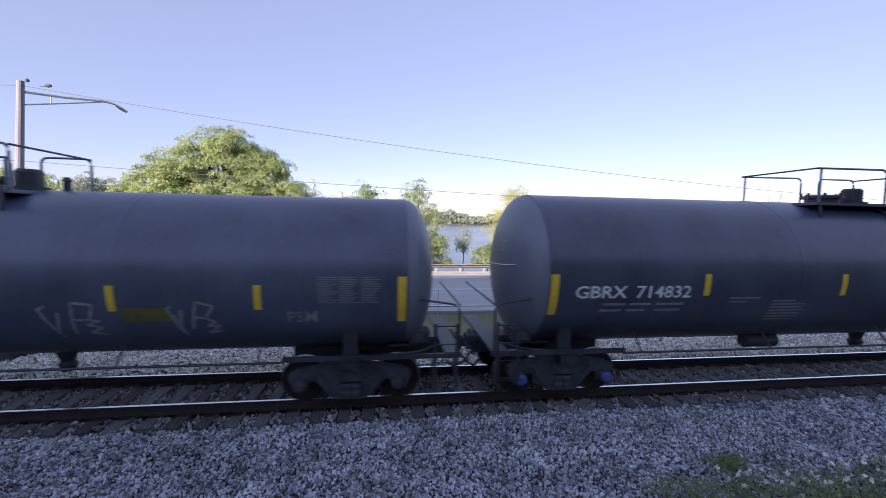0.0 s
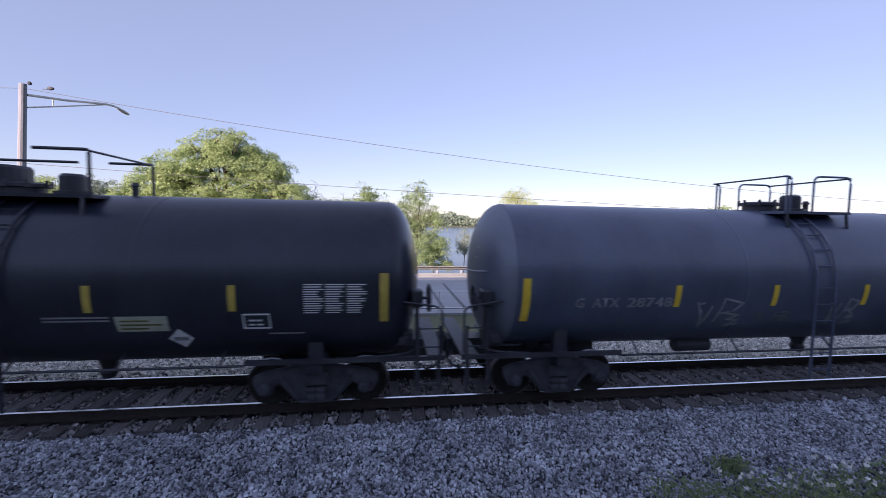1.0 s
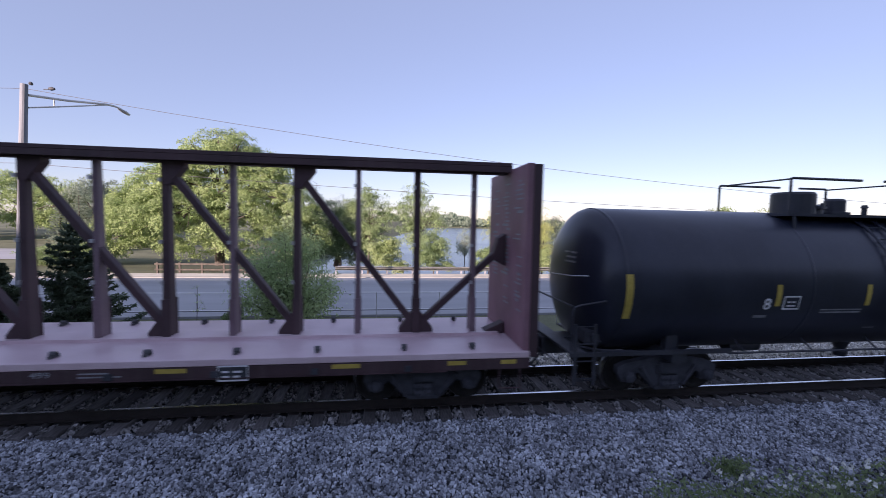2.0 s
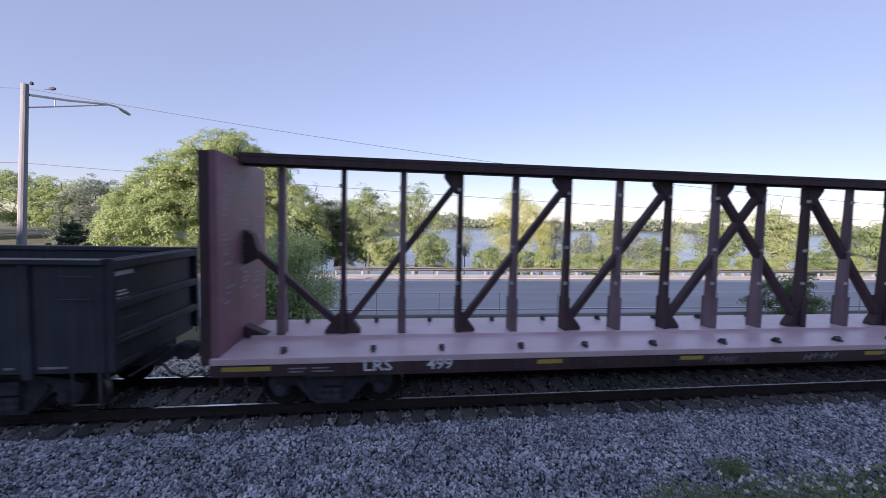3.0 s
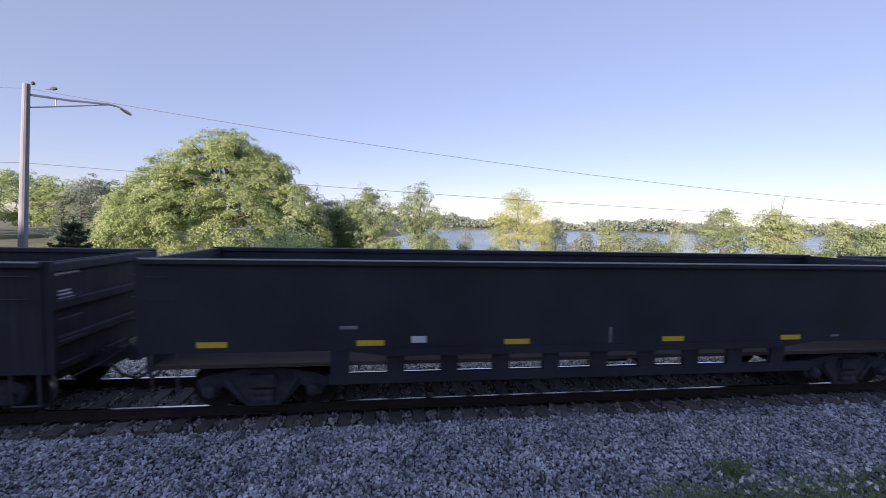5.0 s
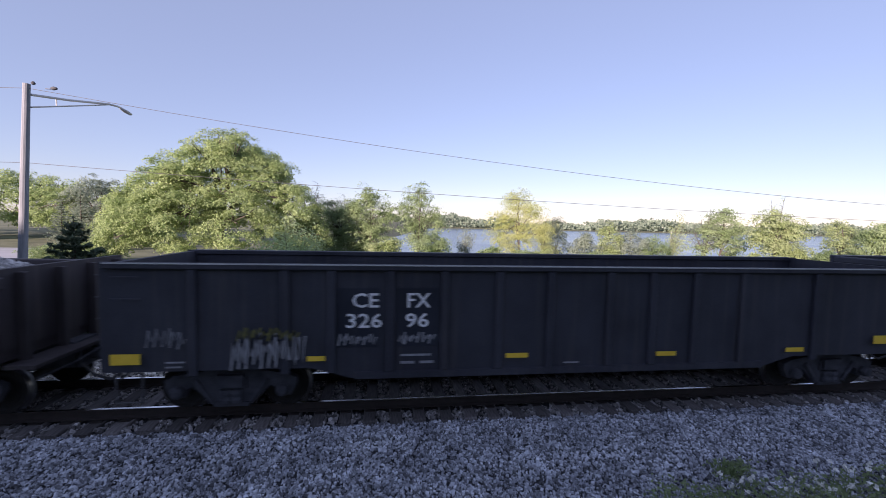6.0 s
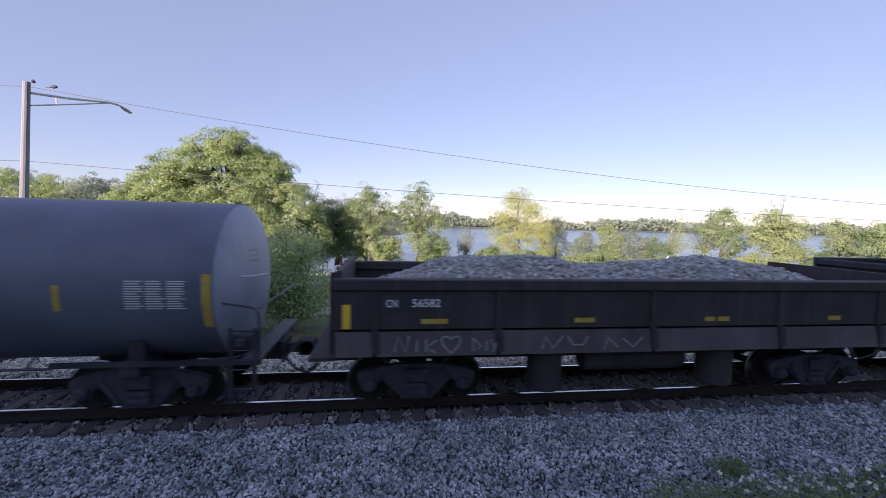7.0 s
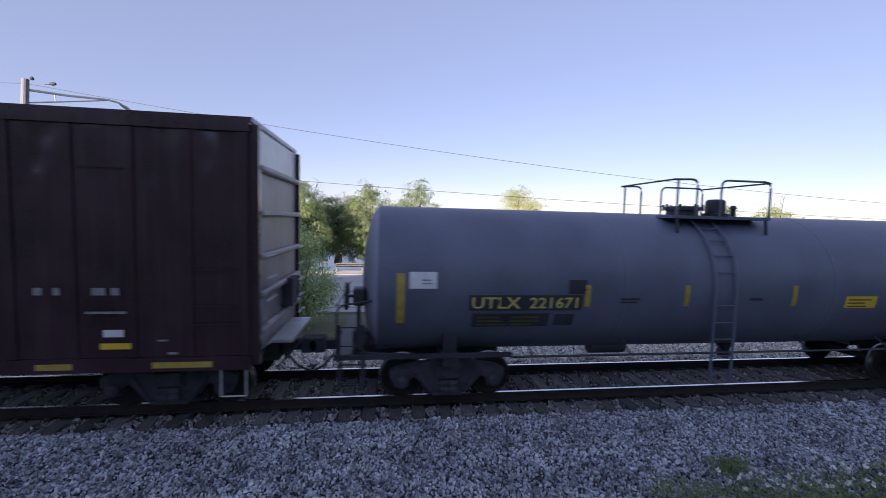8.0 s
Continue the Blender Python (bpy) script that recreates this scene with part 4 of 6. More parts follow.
def side_frame_mesh():
    bm = prism([(-1.12, 0.62), (-0.95, 0.70), (-0.35, 0.80), (0.35, 0.80), (0.95, 0.70), (1.12, 0.62), (1.12, 0.50), (1.02, 0.30), (0.78, 0.30), (0.74, 0.46), (0.66, 0.50),
                (0.38, 0.20), (0.30, 0.14), (-0.30, 0.14), (-0.38, 0.20), (-0.66, 0.50), (-0.74, 0.46), (-0.78, 0.30), (-1.02, 0.30), (-1.12, 0.50)], -1.10, -0.95)
    # window struts and spring nest
    for s in (-1, 1):
        tube([(s * 0.62, -1.11, 0.62), (s * 0.34, -1.11, 0.22)], 0.05, 6, bm)
        for k in (-0.1, 0.06):
            lathe = [(0.20, 0.06), (0.26, 0.075), (0.32, 0.06), (0.38, 0.075), (0.44, 0.06)]
            lathe_z(lathe, s * (0.10 + k * 0.4) + (0.0), -1.13, 10, bm)
        lathe_cap = [(1.10, 0.0), (1.10, 0.10), (1.16, 0.12), (1.22, 0.10), (1.25, 0.05), (1.25, 0.0)]
        n = 14
        rings = [[bm.verts.new((s * 0.889 + r * math.cos(2 * math.pi * k / n), -y, 0.42 + r * math.sin(2 * math.pi * k / n))) for k in range(n)] for y, r in lathe_cap[1:-1]]
        for a, b in zip(rings, rings[1:]):
            for k in range(n):
                bm.faces.new((a[k], a[(k + 1) % n], b[(k + 1) % n], b[k]))
        bm.faces.new(rings[-1])
    B(bm, -0.26, 0.26, -1.14, -0.96, 0.46, 0.66)
    B(bm, -0.30, 0.30, -1.13, -0.98, 0.13, 0.20)
    bmesh.ops.recalc_face_normals(bm, faces=bm.faces[:])
    return mesh_of(bm, "side_frame", M["truck"])


WHEEL_DATA = wheel_mesh()
FRAME_DATA = side_frame_mesh()
CAP_DATA = mesh_of(lathe_z([(0, 0.10), (0.03, 0.11), (0.06, 0.07)], 0, 0, 12), "bearing_cap", M["blue"])


def add_truck(parent, x, caps=False):
    bm = B(bmesh.new(), -0.22, 0.22, -1.2, 1.2, 0.50, 0.72)
    lathe_z([(0.72, 0.3), (0.80, 0.3)], 0, 0, 16, bm)
    B(bm, -0.75, -0.70, -0.9, 0.9, 0.36, 0.44)
    B(bm, 0.70, 0.75, -0.9, 0.9, 0.36, 0.44)
    t = part("truck", bm, M["truck"], parent)
    t.location = (x, 0, 0)
    for s in (0, 180):
        f = new("side_frame", FRAME_DATA)
        f.parent = t
        f.matrix_basis = pose(0, 0, 0, 0, 0, s)
    for dx in (-0.889, 0.889):
        w = new("wheelset", WHEEL_DATA)
        w.parent = t
        w.location = (dx, 0, WHEEL_R)
        WHEELS.append((w, dx))
        if caps:
            c = new("bearing_cap", CAP_DATA)
            c.parent = t
            c.matrix_basis = pose(dx, -1.25, 0.42, 90, 0, 0)
            tagged(c, "blue painted bearing cap")


def add_coupler(parent, x, s):
    """Coupler, brake hose and cut lever at an end; s is +1 or -1."""
    bm = box(min(x - s * 0.3, x + s * 0.32), max(x - s * 0.3, x + s * 0.32), -0.09, 0.09, 0.74, 0.94)
    prism([(x + s * 0.30, 0.70), (x + s * 0.52, 0.70), (x + s * 0.62, 0.78), (x + s * 0.62, 0.92), (x + s * 0.52, 1.0), (x + s * 0.30, 1.0)], -0.17, 0.17, bm)
    B(bm, min(x, x + s * 0.07), max(x, x + s * 0.07), -0.32, 0.32, 0.62, 1.04)
    part("coupler", bm, M["truck"], parent, "rusty knuckle coupler", bevel=0.012)
    pts = [(x + s * 0.1, -0.34, 0.72), (x + s * 0.28, -0.34, 0.5), (x + s * 0.48, -0.2, 0.34), (x + s * 0.6, -0.05, 0.42)]
    part("brake_hose", tube(pts, 0.028, 6), M["wire"], parent, "black rubber hose")
    part("cut_lever", tube([(x + s * 0.12, -1.35, 0.82), (x + s * 0.2, -0.6, 0.86), (x + s * 0.35, -0.1, 1.02)], 0.016, 5), M["truck"], parent)


def tank_car(label, centre, half, zc, R, mat, trucks, ladder, platform, dome, stripes, caps=False, railing="hoop", brake=0, hd=0.62, head=None, stripe="yellow"):
    """half: half length of the straight shell; the heads bulge beyond it."""
    c = car("tank_car", label, "tank car", centre)
    prof = [(-half - hd * math.sin(a), R * math.cos(a)) for a in [math.pi / 2 * k / 8 for k in range(8, 0, -1)]]
    prof += [(-half, R)] + [(-half + 2 * half * k / 10, R) for k in range(1, 10)] + [(half, R)]
    prof += [(half + hd * math.sin(a), R * math.cos(a)) for a in [math.pi / 2 * k / 8 for k in range(1, 9)]]
    prof = [(x, 0.0 if r < 1e-3 else r) for x, r in prof]
    # Separate heads get a paler colour, imitating the sky light on them.
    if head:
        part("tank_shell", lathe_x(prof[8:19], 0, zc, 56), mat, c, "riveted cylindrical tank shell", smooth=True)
        part("tank_head", lathe_x(prof[:9], 0, zc, 56), head, c, "grey domed head, paled for sky light", smooth=True)
        part("tank_head", lathe_x(prof[18:], 0, zc, 56), head, c, "grey domed head, paled for sky light", smooth=True)
    else:
        part("tank_shell", lathe_x(prof, 0, zc, 56), mat, c, "riveted cylindrical tank shell", smooth=True)
    for x in (-half, -half / 3, half / 3, half):
        part("weld_seam", lathe_x([(x - 0.03, R + 0.001), (x - 0.02, R + 0.005), (x + 0.02, R + 0.005), (x + 0.03, R + 0.001)], 0, zc, 56), mat, c, smooth=True)
    end = half + hd + 0.45
    for s in (-1, 1):
        x = s * trucks
        # stub sill, bolster, saddle
        part("stub_sill", box(min(s * (trucks - 1.2), s * end), max(s * (trucks - 1.2), s * end), -0.24, 0.24, 0.66, 1.02), M["black"], c)
        bm = prism([(x - 0.75, 1.5), (x - 0.42, 0.86), (x + 0.42, 0.86), (x + 0.75, 1.5)], -0.5, 0.5)
        B(bm, x - 0.16, x + 0.16, -1.42, 1.42, 0.80, 1.0)
        for yy in (-1.18, 1.02):
            prism([(x - 0.13, 0.95), (x + 0.13, 0.95), (x + 0.13, 1.75), (x - 0.13, 1.75)], yy, yy + 0.16, bm)
        part("bolster", bm, M["black"], c)
        # end platform, steps, grab rails
        e0, e1 = s * (end - 0.34), s * (end - 0.02)
        part("running_board", box(min(e0, e1), max(e0, e1), -1.45, 1.45, 1.03, 1.08), M["grate"], c, "worn grey steel end walkway")
        part("side_sill", box(min(s * (trucks - 1.15), e1), max(s * (trucks - 1.15), e1), -1.47, -1.40, 0.98, 1.06), M["black"], c)
        part("hand_rail", tube(rounded([(e1 - s * 0.05, -1.4, 1.08), (e1 - s * 0.05, -1.4, 1.95), (e1 - s * 0.8, -1.35, 2.05)], 0.15), 0.02, 6), M["black"], c)
        part("end_rail", tube([(e1 - s * 0.05, -1.4, 1.95), (e1 - s * 0.05, 1.4, 1.95)], 0.02, 6), M["black"], c)
        part("step", tube([(e1 - s * 0.15, -1.43, 1.0), (e1 - s * 0.15, -1.43, 0.5), (e1 - s * 0.55, -1.43, 0.5), (e1 - s * 0.55, -1.43, 1.0)], 0.02, 5), M["black"], c)
        for xx in (e1 - s * 0.1, e1 - s * 0.5):
            part("ladder_rail", box(xx - 0.025, xx + 0.025, -1.475, -1.43, 0.42, 1.62), M["black"], c)
        for k in range(4):
            part("rung", tube([(e1 - s * 0.1, -1.455, 0.55 + 0.34 * k), (e1 - s * 0.5, -1.455, 0.55 + 0.34 * k)], 0.014, 5), M["black"], c)
        a, b = sorted((s * (half - 0.3), s * (half + hd * 0.5)))
        part("shear_plate", box(a, b, -0.85, 0.85, 1.022, 1.06), M["black"], c)
        a, b = sorted((s * (half + 0.1), s * (half + 0.5)))
        part("brake_valve", B(box(a, b, -0.95, -0.62, 1.08, 1.36), a + 0.1, b - 0.12, -1.06, -0.951, 1.14, 1.3), M["truck"], c, "small cast brake valve", bevel=0.02)
        part("brake_pipe", tube(rounded([(s * (trucks - 0.6), -1.2, 0.9), (s * (half + 0.3), -1.2, 1.02), (s * (half + hd + 0.2), -0.4, 0.95)], 0.2), 0.022, 6), M["truck"], c)
        add_truck(c, x, caps and s < 0)
        add_coupler(c, s * (end + 0.02), s)
        part("head_band", tube([(s * (half + hd * 0.81), -R * 0.62, zc + 0.16), (s * (half + hd * 0.97), -R * 0.3, zc + 0.1), (s * (half + hd + 0.02), R * 0.3, zc + 0.04)], 0.014, 5), M["spray"], c)
        part("head_print", onto_head(print_block(-0.55, 0.05, zc + 0.38, zc + 0.68, 3, random.Random(7)), half, hd, R, zc, s), M["faint"], c)
    if brake:
        e = brake * (half + hd * 0.66 + 0.12)
        a, b = sorted((e - brake * 0.1, e + brake * 0.12))
        part("brake_housing", box(a, b, -1.3, -1.0, 1.92, 2.24), M["black"], c, bevel=0.03)
        a, b = sorted((e - brake * 0.02, e + brake * 0.05))
        part("brake_stand", box(a, b, -1.19, -1.11, 1.08, 1.915), M["black"], c)
        wheel = lathe_x([(e + brake * 0.2, 0.23), (e + brake * 0.22, 0.26), (e + brake * 0.26, 0.26), (e + brake * 0.26, 0.22), (e + brake * 0.2, 0.22)], -1.15, 2.08, 20)
        for k in range(4):
            q = math.pi * k / 4
            tube([(e + brake * 0.23, -1.15 - 0.23 * math.cos(q), 2.08 - 0.23 * math.sin(q)), (e + brake * 0.23, -1.15 + 0.23 * math.cos(q), 2.08 + 0.23 * math.sin(q))], 0.012, 4, wheel)
        tube([(e, -1.15, 2.08), (e + brake * 0.28, -1.15, 2.08)], 0.03, 6, wheel)
        part("brake_wheel", wheel, M["black"], c, "black hand brake wheel")
    # long running rail and underframe gear
    for y in (-1.3, 1.3):
        part("side_rail", tube([(-trucks + 1.2, y, 0.92), (trucks - 1.2, y, 0.92)], 0.022, 6), M["black"], c)
        for k in range(5):
            xx = -trucks + 1.6 + (2 * trucks - 3.2) * k / 4
            part("rail_bracket", tube([(xx, y, 0.92), (xx, y * 0.72, zc - R * 0.72)], 0.02, 5), M["black"], c)
    part("brake_rod", tube([(-trucks + 1, 0.35, 0.72), (trucks - 1, 0.35, 0.72)], 0.02, 5), M["black"], c)
    part("outlet_valve", lathe_z([(zc - R - 0.42, 0.12), (zc - R - 0.3, 0.16), (zc - R - 0.22, 0.12), (zc - R + 0.03, 0.2)], dome + 0.5, 0, 14), M["black"], c)
    bm = lathe_x([(dome - 3.3, 0.0), (dome - 3.3, 0.16), (dome - 2.5, 0.16), (dome - 2.5, 0.0)], -0.5, 0.86, 14)
    part("brake_cylinder", bm, M["black"], c)
    # ladder, platform, dome
    zt = zc + R
    p0, p1 = platform
    for s in (-1, 1):
        bm = bmesh.new()
        for d in (-1, 1):
            q = [(ladder + d * 0.23, s * (R + 0.06), 0.40), (ladder + d * 0.23, s * (R + 0.06), zc)]
            for k in range(1, 8):
                a = math.pi / 2 * k / 9
                q.append((ladder + d * 0.23, s * (R + 0.06) * math.cos(a), zc + (R + 0.06) * math.sin(a)))
            tube(q, 0.028, 5, bm)
        part("ladder_rail", bm, mat, c)
        z = 0.6
        while z < zc:
            part("rung", tube([(ladder - 0.23, s * (R + 0.06), z), (ladder + 0.23, s * (R + 0.06), z)], 0.014, 5), mat, c)
            z += 0.34
        for k in range(1, 5):
            a = 0.22 * k
            part("rung", tube([(ladder - 0.23, s * (R + 0.06) * math.cos(a), zc + (R + 0.06) * math.sin(a)), (ladder + 0.23, s * (R + 0.06) * math.cos(a), zc + (R + 0.06) * math.sin(a))], 0.014, 5), mat, c)
        part("platform", box(p0, p1, min(s * 0.45, s * 1.0), max(s * 0.45, s * 1.0), zt - 0.10, zt - 0.04), mat, c)
        for xx in (p0 + 0.1, p1 - 0.1):
            part("platform_bracket", tube([(xx, s * 0.98, zt - 0.08), (xx, s * 1.02, zc + math.sqrt(R * R - 1.04) - 0.02)], 0.03, 5), M["black"], c)
        h = 0.72
        yy = s * 0.95
        if railing == "hoop":
            a, b = p0 + 0.0, ladder - 0.28
            part("guard_rail", tube(rounded([(a, yy, zt + h - 0.02), (b, yy, zt + h), (b, yy, zt - 0.05)], 0.14), 0.024, 6), M["tank_i"], c)
            part("guard_post", tube([(a + 0.1, yy, zt - 0.05), (a + 0.1, yy, zt + h - 0.02)], 0.024, 5), M["tank_i"], c)
            part("guard_rail", tube(rounded([(ladder + 0.28, yy, zt - 0.05), (ladder + 0.28, yy, zt + h), (p1, yy, zt + h), (p1, yy, zt - 0.05)], 0.14), 0.024, 6), M["tank_i"], c)
        else:
            part("guard_rail", tube(rounded([(p0, yy, zt - 0.1), (p0, yy, zt + h), (ladder - 0.3, yy, zt + h)], 0.05), 0.03, 6), M["black"], c)
            part("guard_rail", tube(rounded([(ladder + 0.3, yy, zt + h), (p1, yy, zt + h), (p1, yy, zt - 0.1)], 0.05), 0.03, 6), M["black"], c)
    for xx in (p0, p1):
        part("guard_rail", tube([(xx, -0.95, zt + 0.70), (xx, 0.95, zt + 0.70)], 0.02, 6), M["black"], c)
    part("valve_dome", lathe_z([(zt - 0.1, 0.30), (zt + 0.05, 0.30), (zt + 0.06, 0.21), (zt + 0.33, 0.21), (zt + 0.38, 0.17), (zt + 0.39, 0.05)], dome, 0, 22), M["black"], c, "round valve housing on top", smooth=False)
    part("manway", lathe_z([(zt - 0.1, 0.34), (zt + 0.10, 0.34), (zt + 0.11, 0.40), (zt + 0.17, 0.40), (zt + 0.20, 0.3)], dome - 0.85, 0, 22), M["black"], c, "bolted round manway lid")
    for k in range(8):
        a = 2 * math.pi * k / 8
        part("lid_bolt", lathe_z([(zt + 0.1, 0.035), (zt + 0.24, 0.03)], dome - 0.85 + 0.4 * math.cos(a), 0.4 * math.sin(a), 6), M["black"], c)
    part("relief_valve", lathe_z([(zt - 0.05, 0.06), (zt + 0.18, 0.06), (zt + 0.19, 0.09), (zt + 0.26, 0.05)], p1 + 0.12, 0.1, 10), M["black"], c)
    for x, w, z0, z1 in stripes:
        part("reflector", onto_tank(sheet(x - w / 2, x + w / 2, z0, z1, 1, 6), R, zc), M[stripe], c, "yellow reflective stripe")
    return c


def onto_head(bm, half, hd, R, zc, s):
    for v in bm.verts:
        y, z = v.co.x, v.co.y
        r2 = min(0.98, (y * y + (z - zc) ** 2) / (R * R))
        v.co = (s * (half + hd * math.sqrt(1 - r2) + 0.006), y, z)
    return bm


def mark(parent, bm, R, zc, mat, label="", name=""):
    name = name or ("lettering" if label else "small_print")
    return part(name, onto_tank(bm, R, zc), M[mat], parent, label)


def moved(bm, dx, dz):
    for v in bm.verts:
        v.co += Vector((dx, dz, 0))
    return bm


rg = random.Random(5)


def build_tank_a():
    R, zc, cen, d = 1.60, 2.50, 10.7, -0.5
    c = tank_car("dusty black tank car with white lettering and yellow stripes", cen, 8.1, zc, R, M["tank_a"], 7.6, 0.3, (-1.8, 1.7), 0.4,
                 [(3.18 + d - cen, 0.16, 1.75, 2.55), (6.34 + d - cen, 0.13, 2.12, 2.56), (9.5 + d - cen, 0.13, 2.1, 2.55), (12.7 + d - cen, 0.13, 2.1, 2.55), (19.2 + d - cen, 0.16, 1.75, 2.55)], caps=True, head=M["skylit_head"])
    mark(c, moved(lettering("GBRX", 1.05, 0.25), 3.60 + d - cen, 2.08), R, zc, "white", "white painted lettering")
    mark(c, moved(lettering("714832", 1.15, 0.25), 4.85 + d - cen, 2.08), R, zc, "white", "white painted lettering")
    mark(c, bars([(4.2 + d - cen, 4.65 + d - cen, 1.93, 1.98), (4.75 + d - cen, 5.2 + d - cen, 1.93, 1.98), (5.3 + d - cen, 5.9 + d - cen, 1.93, 1.98), (4.15 + d - cen, 4.6 + d - cen, 1.80, 1.85), (4.7 + d - cen, 5.1 + d - cen, 1.80, 1.85), (5.3 + d - cen, 5.85 + d - cen, 1.80, 1.85)]), R, zc, "faint")
    mark(c, print_block(7.9 + d - cen, 8.8 + d - cen, 1.55, 2.05, 7, rg), R, zc, "faint")
    mark(c, bars([(6.9 + d - cen, 7.6 + d - cen, 2.05, 2.08), (6.9 + d - cen, 7.3 + d - cen, 1.97, 2.0)]), R, zc, "faint")


def scrawl(x, z, w, h, seed, n=7, w_line=0.035):
    g = random.Random(seed)
    bm = bmesh.new()
    for k in range(n):
        a = x + w * (k + 0.1) / n
        pts = [(a, z + g.uniform(0, 0.3) * h), (a + w / n * 0.4, z + g.uniform(0.7, 1) * h), (a + w / n * 0.7, z + g.uniform(0.1, 0.5) * h), (a + w / n * 1.1, z + g.uniform(0.5, 1) * h)]
        ribbon(bm, pts, w_line)
    return bm


def tag(x, z, w, h, seed, w_line):
    """A quick spray tag: a doubled V, an arch and a zigzag, in short steps so that it follows the shell."""
    g = random.Random(seed)
    lines = [[(0.0, 0.85), (0.2, 0.1), (0.3, 0.78)], [(0.06, 0.6), (0.25, 0.0)], [(-0.04, 0.82), (0.1, 0.92)],
             [(0.46, 0.12), (0.56, 0.95), (0.92, 0.9), (0.8, 0.55)], [(0.5, 0.5), (0.74, 0.56)],
             [(0.7, 0.52), (0.96, 0.42), (0.72, 0.3), (1.0, 0.24), (0.74, 0.05), (1.02, 0.1)]]
    bm = bmesh.new()
    for pts in lines:
        pts = [(x + w * (a + g.uniform(-0.04, 0.04)), z + h * (b + g.uniform(-0.06, 0.06))) for a, b in pts]
        fine = [pts[0]]
        for p, q in zip(pts, pts[1:]):
            fine += [(p[0] + (q[0] - p[0]) * k / 5, p[1] + (q[1] - p[1]) * k / 5) for k in range(1, 6)]
        ribbon(bm, fine, w_line)
    return bm


def build_tank_b():
    R, zc, cen = 1.53, 2.40, -7.2
    xs = [-11.1, -8.91, -6.74, -4.83, -2.57]
    c = tank_car("dusty black tank car with chalky graffiti and yellow stripes", cen, 7.15, zc, R, M["tank_b"], 6.15, -0.62, (-1.1, 0.6), 0.16,
                 [(-14.2 - cen, 0.15, 1.65, 2.5), (-0.12 - cen, 0.15, 1.65, 2.5)] + [(x - cen, 0.12, 1.92, 2.36) for x in xs], brake=-1, head=M["skylit_head"])
    mark(c, moved(lettering("G  ATX", 0.9, 0.2), -13.22 - cen, 1.92), R, zc, "faint", "faded white lettering")
    mark(c, moved(lettering("28748", 0.95, 0.2), -12.15 - cen, 1.92), R, zc, "faint", "faded white lettering")
    mark(c, print_block(-1.58 - cen, -0.47 - cen, 2.03, 2.52, 12, rg, 3), R, zc, "faint")
    for x, w, q in ((-10.6, 1.05, 1), (-7.5, 0.72, 2), (-5.9, 0.85, 3), (-4.0, 0.75, 4)):
        mark(c, tag(x - cen, 1.45, w, 0.63, q, 0.045), R, zc, "faint", "chalky white graffiti tag", "graffiti")
    mark(c, tag(-9.2 - cen, 1.55, 0.85, 0.24, 9, 0.035), R, zc, "spray_dim", "", "graffiti")
    mark(c, moved(lettering("PSM", 0.5, 0.22), -2.1 - cen, 1.66), R, zc, "faint", "", "graffiti")
    mark(c, sheet(-4.72 - cen, -3.95 - cen, 1.72, 1.98, 2, 2), R, zc, "olive", "worn olive decal", "decal")


